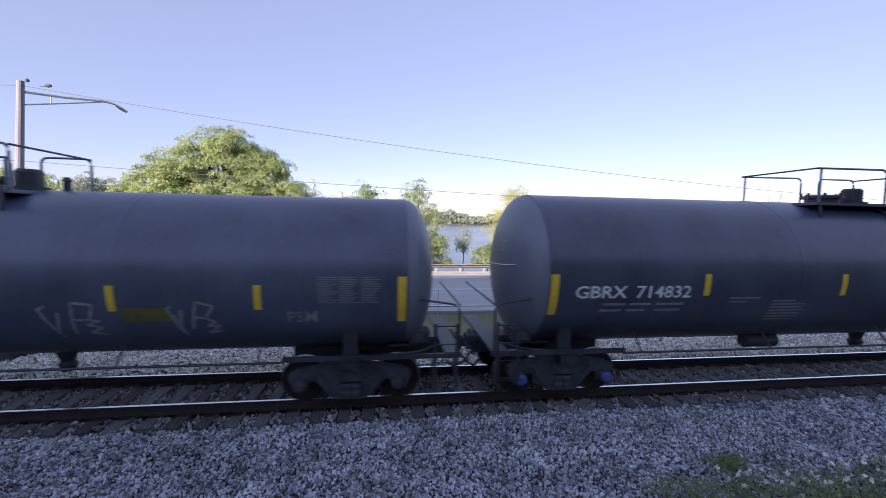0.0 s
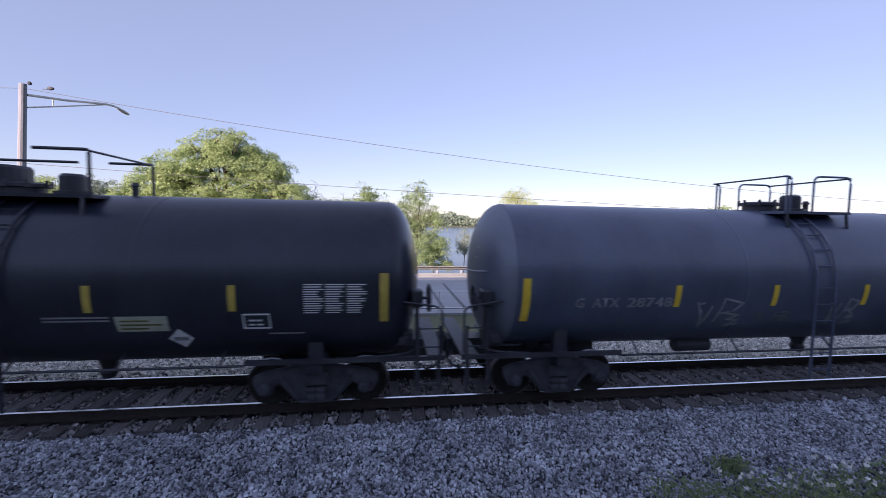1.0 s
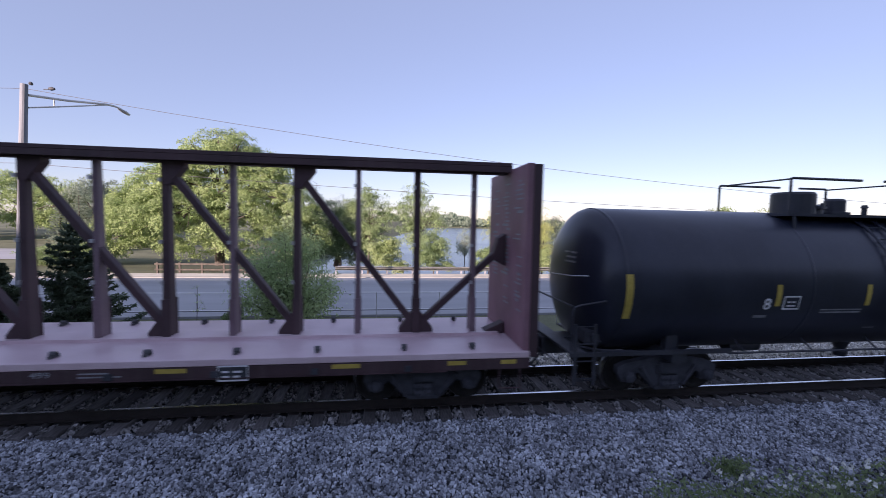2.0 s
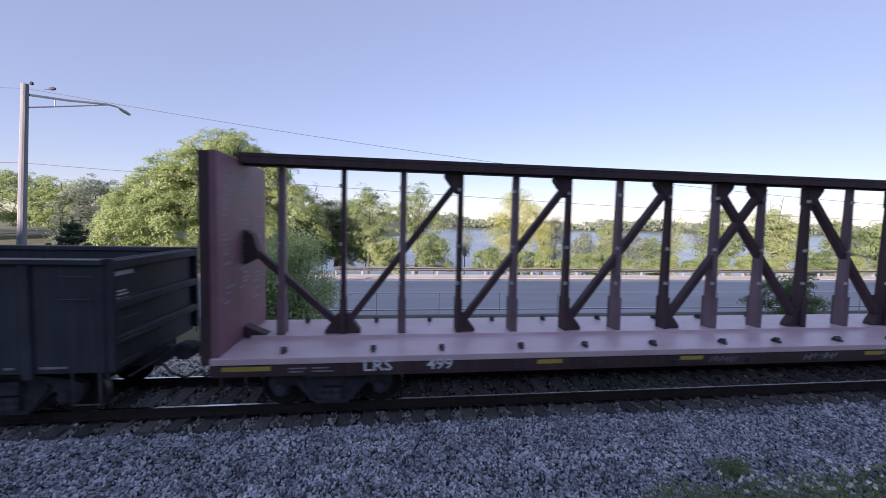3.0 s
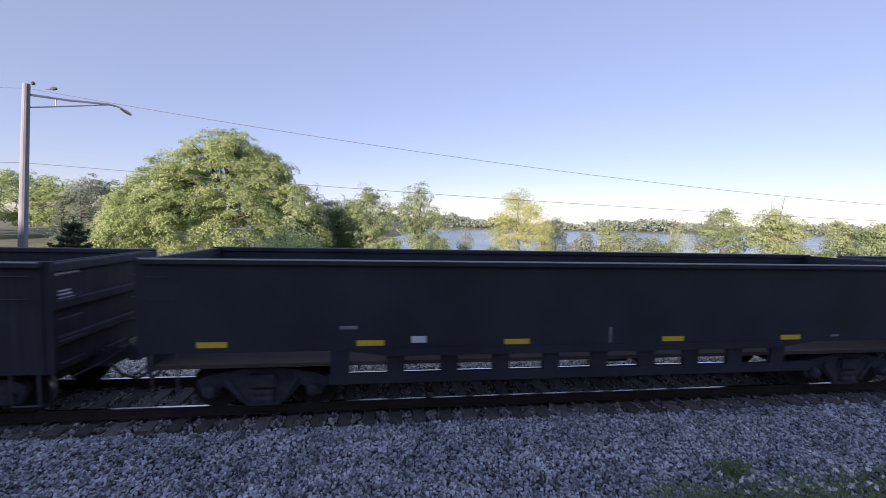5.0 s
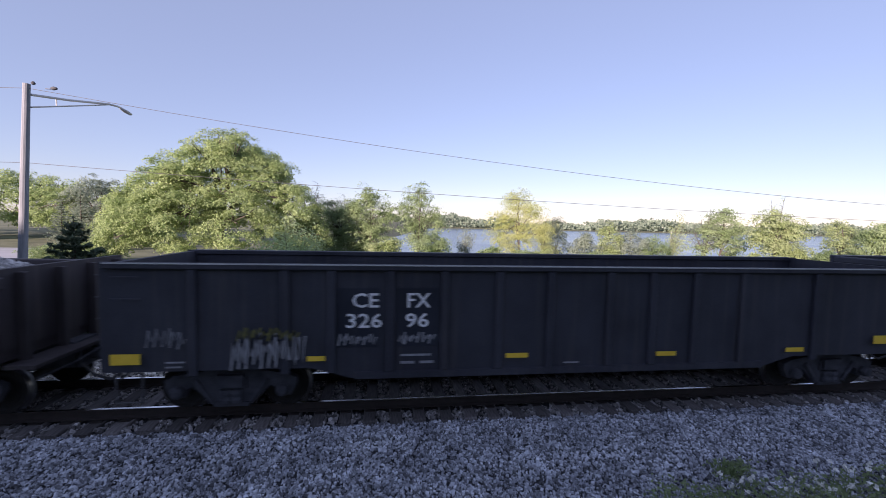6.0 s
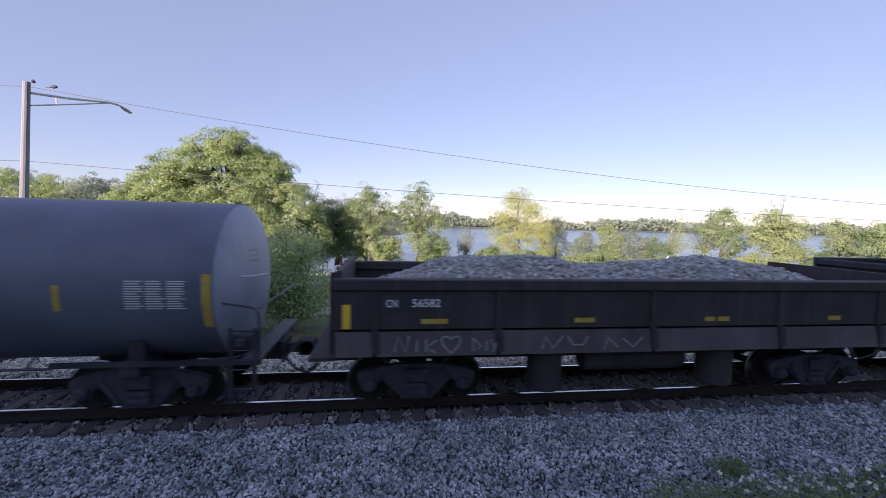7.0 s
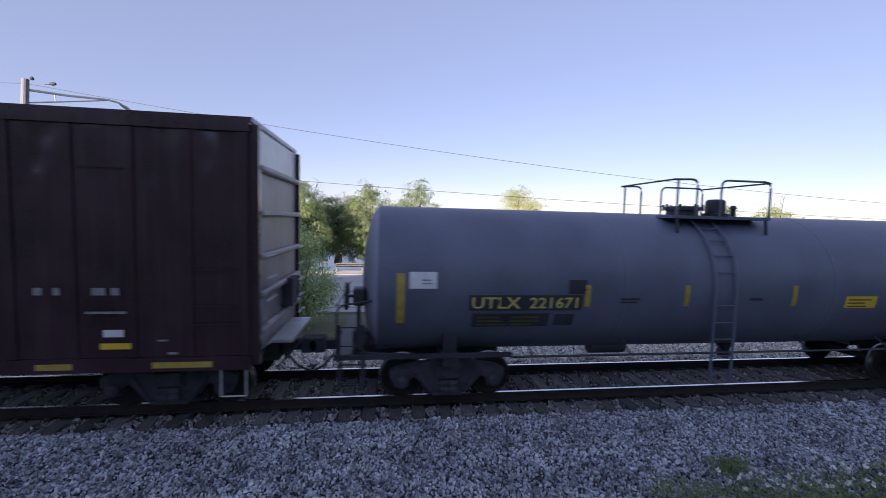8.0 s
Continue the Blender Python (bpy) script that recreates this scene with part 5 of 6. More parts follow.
def build_tank_c():
    R, zc, cen = 1.58, 2.33, -22.75
    c = tank_car("glossy black tank car with a diamond placard and yellow stripes", cen, 6.2, zc, R, M["tank_c"], 4.9, 0.0, (-2.1, 1.15), 0.25,
                 [(-16.62 - cen, 0.15, 1.72, 2.60), (-28.9 - cen, 0.15, 1.72, 2.60)] + [(x - cen, 0.12, 1.95, 2.40) for x in (-19.14, -21.32, -23.48, -25.63)], railing="square", brake=1, stripe="dull_yellow")
    dome = part("valve_dome", lathe_z([(zc + R - 0.1, 0.44), (zc + R + 0.45, 0.44), (zc + R + 0.5, 0.4)], -0.95, 0, 24), M["black"], c, "large black valve housing")
    mark(c, print_block(-17.98 - cen, -16.89 - cen, 1.90, 2.44, 13, rg, 3), R, zc, "white")
    mark(c, sheet(-20.96 - cen, -20.17 - cen, 1.60, 1.88, 2, 2), R, zc, "cream", "worn cream placard plate", "placard")
    mark(c, print_block(-20.9 - cen, -20.2 - cen, 1.64, 1.85, 3, rg), R + 0.003, zc, "olive")
    bm = bmesh.new()
    vs = [bm.verts.new(p) for p in ((-0.2, 0, 0), (0, -0.2, 0), (0.2, 0, 0), (0, 0.2, 0))]
    bm.faces.new(vs)
    mark(c, moved(bm, -20.04 - cen, 1.44), R, zc, "white", "white diamond hazard placard", "placard")
    mark(c, moved(ribbon(bmesh.new(), [(-0.12, 0), (0.12, 0)], 0.08), -20.04 - cen, 1.44), R + 0.003, zc, "faint")
    for x, z, w in ((-18.77, 1.76, 0.42), (-25.3, 2.02, 0.36)):
        bm = bmesh.new()
        ribbon(bm, [(x - w / 2, z - 0.13), (x + w / 2, z - 0.13), (x + w / 2, z + 0.13), (x - w / 2, z + 0.13), (x - w / 2, z - 0.14)], 0.035)
        mark(c, moved(bm, -cen, 0), R, zc, "white", "white outlined test panel")
        mark(c, print_block(x - w * 0.3 - cen, x + w * 0.3 - cen, z - 0.08, z + 0.08, 2, rg, 2), R, zc, "white")
    mark(c, bars([(-24.57 - cen, -23.56 - cen, 1.85, 1.88), (-24.57 - cen, -23.56 - cen, 1.79, 1.82), (-22.01 - cen, -21.04 - cen, 1.85, 1.88), (-22.01 - cen, -21.04 - cen, 1.79, 1.82)]), R, zc, "faint")
    mark(c, moved(lettering("8", 0.17, 0.24), -25.95 - cen, 1.88), R, zc, "white")
    mark(c, bars([(-26.1 - cen, -25.8 - cen, 1.7, 1.76), (-18.6 - cen, -18.0 - cen, 1.5, 1.53), (-23.2 - cen, -22.9 - cen, 1.4, 1.43)]), R, zc, "faint")


def build_tank_i():
    R, zc, cen = 1.50, 2.28, -126.45
    c = tank_car("grey tank car with yellow lettering on black panels", cen, 7.06, zc, R, M["tank_i"], 5.72, -0.25, (-1.08, 1.2), 0.75,
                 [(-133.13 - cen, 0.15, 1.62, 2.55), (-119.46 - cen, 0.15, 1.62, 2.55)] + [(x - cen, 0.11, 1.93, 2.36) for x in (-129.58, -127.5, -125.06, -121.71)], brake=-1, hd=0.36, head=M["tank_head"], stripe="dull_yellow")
    mark(c, sheet(-131.88 - cen, -129.68 - cen, 1.86, 2.16, 4, 3), R, zc, "black", "", "panel")
    mark(c, sheet(-131.8 - cen, -130.3 - cen, 1.52, 1.80, 4, 3), R, zc, "black", "", "panel")
    mark(c, sheet(-130.2 - cen, -129.8 - cen, 1.54, 1.78, 2, 3), R, zc, "black", "", "panel")
    mark(c, sheet(-129.97 - cen, -129.61 - cen, 2.18, 2.45, 2, 3), R, zc, "black", "", "panel")
    mark(c, moved(lettering("UTLX", 0.92, 0.22), -131.82 - cen, 1.90), R + 0.003, zc, "gold", "yellow lettering")
    mark(c, moved(lettering("221671", 0.95, 0.22), -130.72 - cen, 1.90), R + 0.003, zc, "gold", "yellow lettering")
    mark(c, print_block(-131.7 - cen, -130.4 - cen, 1.55, 1.78, 3, rg, 2), R + 0.003, zc, "olive")
    mark(c, sheet(-132.98 - cen, -132.48 - cen, 2.28, 2.58, 2, 3), R, zc, "white", "white paper placard", "placard")
    mark(c, print_block(-132.75 - cen, -132.55 - cen, 2.36, 2.48, 2, rg, 2), R + 0.003, zc, "faint")
    mark(c, sheet(-123.81 - cen, -123.04 - cen, 1.88, 2.14, 2, 3), R, zc, "yellow", "yellow notice plate", "placard")
    mark(c, print_block(-123.75 - cen, -123.1 - cen, 1.9, 2.12, 3, rg), R + 0.003, zc, "olive")
    mark(c, print_block(-120.71 - cen, -119.75 - cen, 1.96, 2.46, 12, rg, 3), R, zc, "white")
    mark(c, bars([(-128.9 - cen, -128.5 - cen, 2.06, 2.1), (-128.9 - cen, -128.55 - cen, 2.0, 2.03), (-126.1 - cen, -125.8 - cen, 2.05, 2.1)]), R, zc, "black")


def build_centerbeam():
    x0, x1 = -53.1, -30.48
    cen = (x0 + x1) / 2
    h = (x1 - x0) / 2
    c = car("flat_car", "empty oxide red centre-beam flat car with truss posts", "flat car", cen)
    part("deck", box(-h, h, -1.42, 1.42, 0.98, 1.10), M["deck"], c, "pinkish red steel deck, paled for open sky", bevel=0.01)
    for y in (-1, 1):
        part("side_sill", box(-h, h, min(y * 1.43, y * 1.36), max(y * 1.43, y * 1.36), 0.78, 0.975), M["oxide"], c)
        part("bottom_flange", box(-h + 1.6, h - 1.6, min(y * 1.46, y * 1.2), max(y * 1.46, y * 1.2), 0.765, 0.778), M["oxide"], c)
    part("centre_sill", box(-h + 0.2, h - 0.2, -0.3, 0.3, 0.55, 0.975), M["truck"], c)
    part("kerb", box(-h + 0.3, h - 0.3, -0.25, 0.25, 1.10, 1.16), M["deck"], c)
    # top chord
    part("top_chord", box(-h + 0.1, h - 0.1, -0.30, 0.30, 4.72, 4.80), M["oxide"], c, "long dark red top beam", bevel=0.01)
    part("chord_web", box(-h + 0.1, h - 0.1, -0.07, 0.07, 4.58, 4.719), M["oxide"], c)
    for y in (-0.30, 0.26):
        part("chord_lip", box(-h + 0.1, h - 0.1, y, y + 0.04, 4.60, 4.719), M["oxide"], c)
    xs = [1.23 * (k - 8.5) for k in range(18)]
    for i, x in enumerate(xs):
        # posts narrow upward across the car
        bm = bmesh.new()
        wide = 0.13 if i % 2 == 0 else 0.10
        for xa, xb, yb, yt in ((x - wide / 2, x + wide / 2, 0.14, 0.07),):
            b = [bm.verts.new(p) for p in ((xa, -yb, 1.12), (xb, -yb, 1.12), (xb, yb, 1.12), (xa, yb, 1.12))]
            t = [bm.verts.new(p) for p in ((xa, -yt, 4.6), (xb, -yt, 4.6), (xb, yt, 4.6), (xa, yt, 4.6))]
            bm.faces.new(b[::-1])
            bm.faces.new(t)
            for k in range(4):
                bm.faces.new((b[k], b[(k + 1) % 4], t[(k + 1) % 4], t[k]))
        for yy in (-1, 1):
            B(bm, x - wide * 0.62, x + wide * 0.62, yy * 0.15 - 0.012, yy * 0.15 + 0.012, 1.12, 1.9)
        # Every other post takes the lighter red that imitates a lit face.
        pale = i % 2 == (0 if i < 9 else 1)
        part("post", bm, M["post_pale" if pale else "oxide"], c, "pinkish truss post, paled for its lit face" if pale else "", bevel=0.006)
        for z in (2.2, 3.0, 4.2):
            part("tie_bracket", box(x - wide / 2 - 0.03, x - wide / 2 + 0.02, -0.16, -0.10, z, z + 0.07), M["zinc"], c)
    # diagonals rise towards the ends from the middle pair
    def diagonal(a, b):
        (xa, za), (xb, zb) = a, b
        d = Vector((xb - xa, zb - za)).normalized()
        nrm = Vector((-d.y, d.x)) * 0.065
        part("brace", prism([(xa + nrm.x, za + nrm.y), (xb + nrm.x, zb + nrm.y), (xb - nrm.x, zb - nrm.y), (xa - nrm.x, za - nrm.y)], -0.09, 0.09), M["oxide"], c)
    def gusset(x, z, s, up):
        zz = 1 if up else -1
        part("gusset", prism([(x - 0.05, z), (x + s * 0.36, z), (x + s * 0.36, z + zz * 0.1), (x + s * 0.1, z + zz * 0.45), (x - 0.05, z + zz * 0.45)], -0.11, 0.11), M["oxide"], c)
    for s in (-1, 1):
        at = xs if s < 0 else xs[::-1]
        for k in (1, 3, 5, 7):
            diagonal((at[k], 1.25), (at[k + 2], 4.5))
            gusset(at[k], 1.13, -s, True)
            gusset(at[k + 2], 4.6, s, False)
        # last post to the bulkhead
        a, b = (at[1], 1.25), (s * (h - 0.25), 2.95)
        diagonal(a, b)
        gusset(at[1], 1.13, s, True)
        part("brace_plate", prism([(s * (h - 0.45), 2.75), (s * (h - 0.16), 2.6), (s * (h - 0.16), 3.3), (s * (h - 0.32), 3.2)], -0.14, 0.14), M["oxide"], c)
        part("foot_plate", prism([(s * (h - 0.7), 1.11), (s * (h - 0.16), 1.11), (s * (h - 0.16), 1.35)], -0.14, 0.14), M["oxide"], c)
        # bulkhead with ribs outside
        e0, e1 = sorted((s * h, s * (h - 0.13)))
        part("bulkhead", box(e0, e1, -1.36, 1.36, 1.105, 4.66), M["faded"], c, "oxide red end bulkhead", bevel=0.01)
        for y in (-1.37, -0.48, 0.42, 1.29):
            part("bulkhead_post", box(min(s * h, s * (h + 0.16)), max(s * h, s * (h + 0.16)), y, y + 0.08, 0.98, 4.64), M["oxide"], c)
        for z in (1.3, 1.9, 2.55, 3.2, 3.85, 4.5):
            part("bulkhead_rib", box(min(s * h, s * (h + 0.10)), max(s * h, s * (h + 0.10)), -1.285, 1.285, z, z + 0.09), M["oxide"], c)
        gp = random.Random(3 + s)
        rows = []
        for k in range(30):
            for a in (-1.2, -0.35, 0.45):
                if gp.random() < 0.6:
                    q = a + gp.uniform(0, 0.2)
                    rows.append((q, q + gp.uniform(0.15, 0.5), 1.8 + 0.088 * k, 1.8 + 0.088 * k + gp.choice((0.03, 0.03, 0.05))))
        bm = bars(rows)
        for v in bm.verts:
            v.co = (s * (h - 0.135), v.co.x, v.co.y)
        part("small_print", bm, M["faint"], c)
        bm = print_block(-0.35, 0.3, 3.0, 3.7, 7, random.Random(9), 1)
        for v in bm.verts:
            v.co = (s * (h + 0.104), v.co.x, v.co.y)
        part("small_print", bm, M["white"], c)
        part("ladder_rail", tube([(s * (h + 0.2), -1.2, 1.2), (s * (h + 0.2), -1.2, 4.5)], 0.015, 5), M["zinc"], c)
        for k in range(7):
            part("rung", tube([(s * (h + 0.2), -1.25, 1.4 + 0.45 * k), (s * (h + 0.2), -0.85, 1.4 + 0.45 * k)], 0.012, 5), M["zinc"], c)
        part("end_sill", box(min(s * (h - 0.3), s * (h + 0.25)), max(s * (h - 0.3), s * (h + 0.25)), -0.6, 0.6, 0.6, 0.974), M["oxide"], c)
        add_truck(c, s * (h - 2.0))
        add_coupler(c, s * (h + 0.1), s)
        part("step", tube([(s * (h - 0.2), -1.45, 0.78), (s * (h - 0.2), -1.45, 0.42), (s * (h - 0.6), -1.45, 0.42), (s * (h - 0.6), -1.45, 0.78)], 0.02, 5), M["oxide"], c)
    # winches and straps along the deck
    g = random.Random(8)
    for k in range(15):
        x = -h + 1.2 + k * 1.46 + g.uniform(-0.1, 0.1)
        for y in (-1.12, 1.12):
            bm = lathe_x([(x - 0.05, 0.05), (x + 0.05, 0.05)], y, 1.16, 8)
            B(bm, x - 0.03, x + 0.03, y - 0.1, y + 0.1, 1.102, 1.15)
            part("tie_down", bm, M["wire"], c, "black tie-down loop")
    y = -1.434
    for x, w in ((-52.5, 0.8), (-47.0, 0.5), (-44.0, 0.5), (-39.62, 0.52), (-36.79, 0.5), (-33.9, 0.5), (-31.89, 0.35), (-30.9, 0.3)):
        part("reflector", onto_flat(sheet(x - cen - w / 2, x - cen + w / 2, 0.88, 0.96), y), M["dull_yellow"], c, "yellow reflective stripe")
    part("lettering", onto_flat(moved(lettering("LRS", 0.5, 0.2), -50.5 - cen, 0.83), y), M["white"], c)
    part("lettering", onto_flat(moved(lettering("499", 0.48, 0.2), -49.37 - cen, 0.83), y), M["white"], c)
    part("lettering", onto_flat(moved(lettering("499", 0.3, 0.1), -38.9 - cen, 0.86), y), M["faint"], c)
    part("test_panel", onto_flat(sheet(-36.05 - cen, -35.55 - cen, 0.72, 0.99), y - 0.004), M["black"], c, "black panel with white outline")
    bm = bmesh.new()
    ribbon(bm, [(-36.04 - cen, 0.73), (-35.56 - cen, 0.73), (-35.56 - cen, 0.98), (-36.04 - cen, 0.98), (-36.04 - cen, 0.72)], 0.03)
    part("panel_outline", onto_flat(bm, y - 0.008), M["white"], c)
    part("small_print", onto_flat(print_block(-35.98 - cen, -35.62 - cen, 0.78, 0.95, 2, rg, 2), y - 0.008), M["white"], c)
    part("small_print", onto_flat(print_block(-38.2 - cen, -37.5 - cen, 0.84, 0.96, 2, rg), y), M["faint"], c)
    part("small_print", onto_flat(print_block(-51.8 - cen, -51.0 - cen, 0.84, 0.96, 2, rg, 2), y), M["faint"], c)
    part("graffiti", onto_flat(scrawl(-41.4 - cen, 0.8, 0.8, 0.16, 4, 6), y), M["faint"], c)
    part("graffiti", onto_flat(scrawl(-43.6 - cen, 0.8, 0.6, 0.15, 5, 5), y), M["spray_dim"], c)
    for k in range(12):
        x = -51 + k * 1.65 - cen
        if k in (0, 1):
            continue
        part("sill_clip", box(x, x + 0.12, -1.47, -1.434, 0.80, 0.90), M["truck"], c)


def gondola(label, x0, x1, top, bottom, mat, ribs, belly=0.0, keel=0.62):
    cen, h = (x0 + x1) / 2, (x1 - x0) / 2
    c = car("gondola_car", label, "gondola car", cen)
    for y in (-1, 1):
        a, b = sorted((y * 1.52, y * 1.46))
        pts = [(-h, bottom + 0.1), (-h + 3.2, bottom + 0.1), (-h + 3.9, bottom - belly), (h - 3.9, bottom - belly), (h - 3.2, bottom + 0.1), (h, bottom + 0.1), (h, top - 0.1), (-h, top - 0.1)]
        part("side_wall", prism(pts, a, b), mat, c)
        a, b = sorted((y * 1.60, y * 1.42))
        part("top_chord", box(-h - 0.02, h + 0.02, a, b, top - 0.10, top), mat, c, bevel=0.015)
        # Thin bare-steel strip, zinc-bright to draw the sky's reflection along the rim.
        a, b = sorted((y * 1.603, y * 1.592))
        part("worn_edge", box(-h - 0.01, h + 0.01, a, b, top - 0.016, top + 0.003), M["zinc"], c, "bare steel rim, bright for its sky reflection")
        for x in ribs:
            a, b = sorted((y * 1.59, y * 1.521))
            part("rib", box(x - cen - 0.07, x - cen + 0.07, a, b, bottom + 0.02, top - 0.102), mat, c, bevel=0.015)
        a, b = sorted((y * 1.58, y * 1.521))
        part("side_sill", box(-h + 3.95, h - 3.95, a, b, bottom - belly, bottom - belly + 0.12), mat, c)
    part("floor", box(-h + 0.1, h - 0.1, -1.455, 1.455, 0.95, 1.02), M["liner"], c)
    part("centre_sill", box(-h - 0.1, h + 0.1, -0.25, 0.25, keel, 0.945), M["truck"], c)
    for s in (-1, 1):
        a, b = sorted((s * h, s * (h - 0.07)))
        part("end_wall", box(a, b, -1.455, 1.455, 0.9, top - 0.02), mat, c)
        a, b = sorted((s * (h + 0.005), s * (h + 0.12)))
        for z in (1.35, 1.95, top - 0.19):
            part("end_rib", box(a, b, -1.42, 1.42, z, z + 0.16), mat, c, bevel=0.02)
        rows = [(-1.25, -0.75, 2.50, 2.58), (-1.2, -0.9, 2.16, 2.19), (-1.2, -0.85, 2.10, 2.13), (-1.2, -0.95, 2.22, 2.25)]
        bm = bars(rows)
        for v in bm.verts:
            v.co = (s * (h + 0.004), v.co.x, v.co.y)
        part("small_print", bm, M["white"], c)
        for y in (-1.5, 1.42):
            part("corner_post", box(a, b, y, y + 0.08, bottom + 0.1, top), mat, c)
        for k in range(5):
            part("grab_iron", tube([(s * (h + 0.2), -1.45, 1.1 + 0.36 * k), (s * (h + 0.2), -0.95, 1.1 + 0.36 * k)], 0.013, 5), M["wire"], c)
            if k > 2:
                part("grab_iron", tube([(s * (h - 0.12), -1.63, 1.1 + 0.36 * k), (s * (h - 0.55), -1.63, 1.1 + 0.36 * k)], 0.013, 5), mat, c)
        part("step", tube([(s * (h - 0.1), -1.5, bottom + 0.1), (s * (h - 0.1), -1.5, 0.42), (s * (h - 0.5), -1.5, 0.42), (s * (h - 0.5), -1.5, bottom + 0.1)], 0.02, 5), M["wire"], c)
        add_truck(c, s * (h - 1.75))
        add_coupler(c, s * (h + 0.12), s)
    return c, cen, h


def build_gondola_e():
    ribs = [-67.6, -66.72, -65.66, -64.77, -63.75, -62.73, -61.68, -60.73, -59.74, -58.83, -57.88, -56.96, -55.4, -69.0]
    c, cen, h = gondola("black ribbed gondola car covered with white spray-painted tags", -70.4, -54.3, 2.82, 0.86, M["gond_e"], ribs, belly=0.12)
    y = -1.596

    def g(bm, mat="spray", name="graffiti", dy=0.0, label=""):
        part(name, onto_flat(moved(bm, -cen, 0), y - dy), M[mat], c, label)

    def strokes(x, z, lines, w=0.05):
        bm = bmesh.new()
        for pts in lines:
            ribbon(bm, [(x + a, z + b) for a, b in pts], w)
        return bm
    A = strokes(-62.9, 1.88, [[(0, 0), (0.9, 0)], [(0.6, 0.16), (0.92, 0)], [(0.6, -0.18), (0.92, 0)], [(0.05, -0.06), (0.6, -0.06)]], 0.06)
    g(A)
    g(sheet(-62.55, -62.25, 1.7, 2.1, 3, 3), "spray_blue", dy=-0.002, label="blue painted patch")
    F = [[(0, 0.36), (0.42, 0.38)], [(0.06, 0.36), (0.1, 0)], [(0.1, 0.2), (0.3, 0.2), (0.32, 0.36)], [(0.3, 0.3), (0.46, 0.2), (0.44, 0.08)], [(-0.02, -0.2), (0.4, -0.12)], [(0.02, -0.02), (0.0, -0.1)]]
    for x in (-61.5, -58.72):
        g(strokes(x, 1.82, F))
    K = [[(0.1, 0.42), (0.08, -0.2)], [(0.36, 0.4), (0.1, 0.16), (0.4, 0.08), (0.3, -0.16)], [(-0.06, 0.0), (0.52, 0.06)], [(0.2, 0.36), (0.44, 0.26)]]
    for x in (-60.55, -57.75):
        g(strokes(x, 1.88, K))
    eight = [[(0.2 + 0.16 * math.sin(2 * math.pi * k / 14), 0.34 + 0.12 * math.cos(2 * math.pi * k / 14)) for k in range(15)], [(0.2 + 0.2 * math.sin(2 * math.pi * k / 14), 0.06 + 0.16 * math.cos(2 * math.pi * k / 14)) for k in range(15)], [(-0.1, -0.24), (0.55, -0.24)], [(0.1, -0.3), (0.3, -0.2), (0.5, -0.34)]]
    g(strokes(-59.55, 1.84, eight, 0.07))
    g(strokes(-56.98, 1.94, [[(0.9, 0), (0, 0)], [(0.32, 0.18), (0, 0), (0.36, -0.16)], [(0.3, 0.05), (0.9, 0.04)]], 0.06))
    nn = [[(0, 0), (0.12, 0.32), (0.16, 0.04), (0.3, 0.34), (0.34, 0.0), (0.5, -0.06), (0.58, 0.1)]]
    for x in (-64.75, -63.75):
        g(strokes(x, 1.7, nn, 0.07))
    g(moved(lettering("ZV", 0.36, 0.22), -66.16, 1.96), "white", "lettering")
    g(moved(lettering("BX", 0.38, 0.22), -65.48, 1.96), "white", "lettering")
    g(moved(lettering("97", 0.36, 0.22), -66.14, 1.58), "white", "lettering")
    g(moved(lettering("027", 0.56, 0.22), -65.46, 1.58), "white", "lettering")
    g(strokes(-66.26, 1.1, [[(0, 1.15), (0.6, 1.18)], [(0.1, 1.1), (0.12, 0.1), (0.5, 0.14)], [(0.7, 1.0), (1.3, 1.28), (0.9, 0.9)], [(0.8, 1.25), (1.3, 0.95)], [(0.55, 0.6), (1.0, 0.1)], [(0.4, 0.85), (1.05, 0.5), (1.2, 0.2)], [(0.5, 0.12), (1.2, 0.08)]], 0.03))
    for x in (-66.3, -65.6):
        g(bars([(x, x + 0.38, 1.34, 1.38), (x, x + 0.34, 1.24, 1.28)]), "faint")
    # white bubble letters with dark blue outlines, drawn from the car's end: outline points as x, z
    letters = [[(0.05, 0.1), (0.0, 0.62), (0.16, 0.9), (0.5, 0.98), (0.8, 0.9), (0.84, 0.66), (0.62, 0.62), (0.8, 0.42), (0.72, 0.08), (0.4, -0.04)],
               [(0.86, 0.02), (0.8, 0.4), (0.92, 0.94), (1.2, 1.0), (1.46, 0.84), (1.42, 0.6), (1.22, 0.56), (1.5, 0.36), (1.36, 0.04), (1.1, -0.06)],
               [(1.44, 0.0), (1.52, 0.5), (1.4, 0.92), (1.7, 1.02), (2.06, 0.94), (2.1, 0.6), (2.02, 0.3), (2.1, 0.0), (1.8, -0.06)],
               [(2.1, 0.1), (2.16, 0.98), (2.5, 1.0), (2.56, 0.5), (2.72, 0.44), (2.82, 0.66), (2.98, 0.5), (2.94, 0.1), (2.7, -0.08), (2.34, -0.04)]]
    for k, outline in enumerate(letters):
        pts = []
        for q in range(len(outline)):
            a, b, d = outline[q - 1], outline[q], outline[(q + 1) % len(outline)]
            for w in (0.0, 0.33, 0.67):
                p = [((a[m] + b[m]) / 2 * (1 - w) ** 2 + b[m] * 2 * w * (1 - w) + (b[m] + d[m]) / 2 * w * w) for m in (0, 1)]
                pts.append((-70.36 + p[0] * 0.98, 0.98 + 0.84 * p[1]))
        bm = bmesh.new()
        bm.faces.new([bm.verts.new((p[0], p[1], 0)) for p in pts])
        bmesh.ops.triangulate(bm, faces=bm.faces[:])
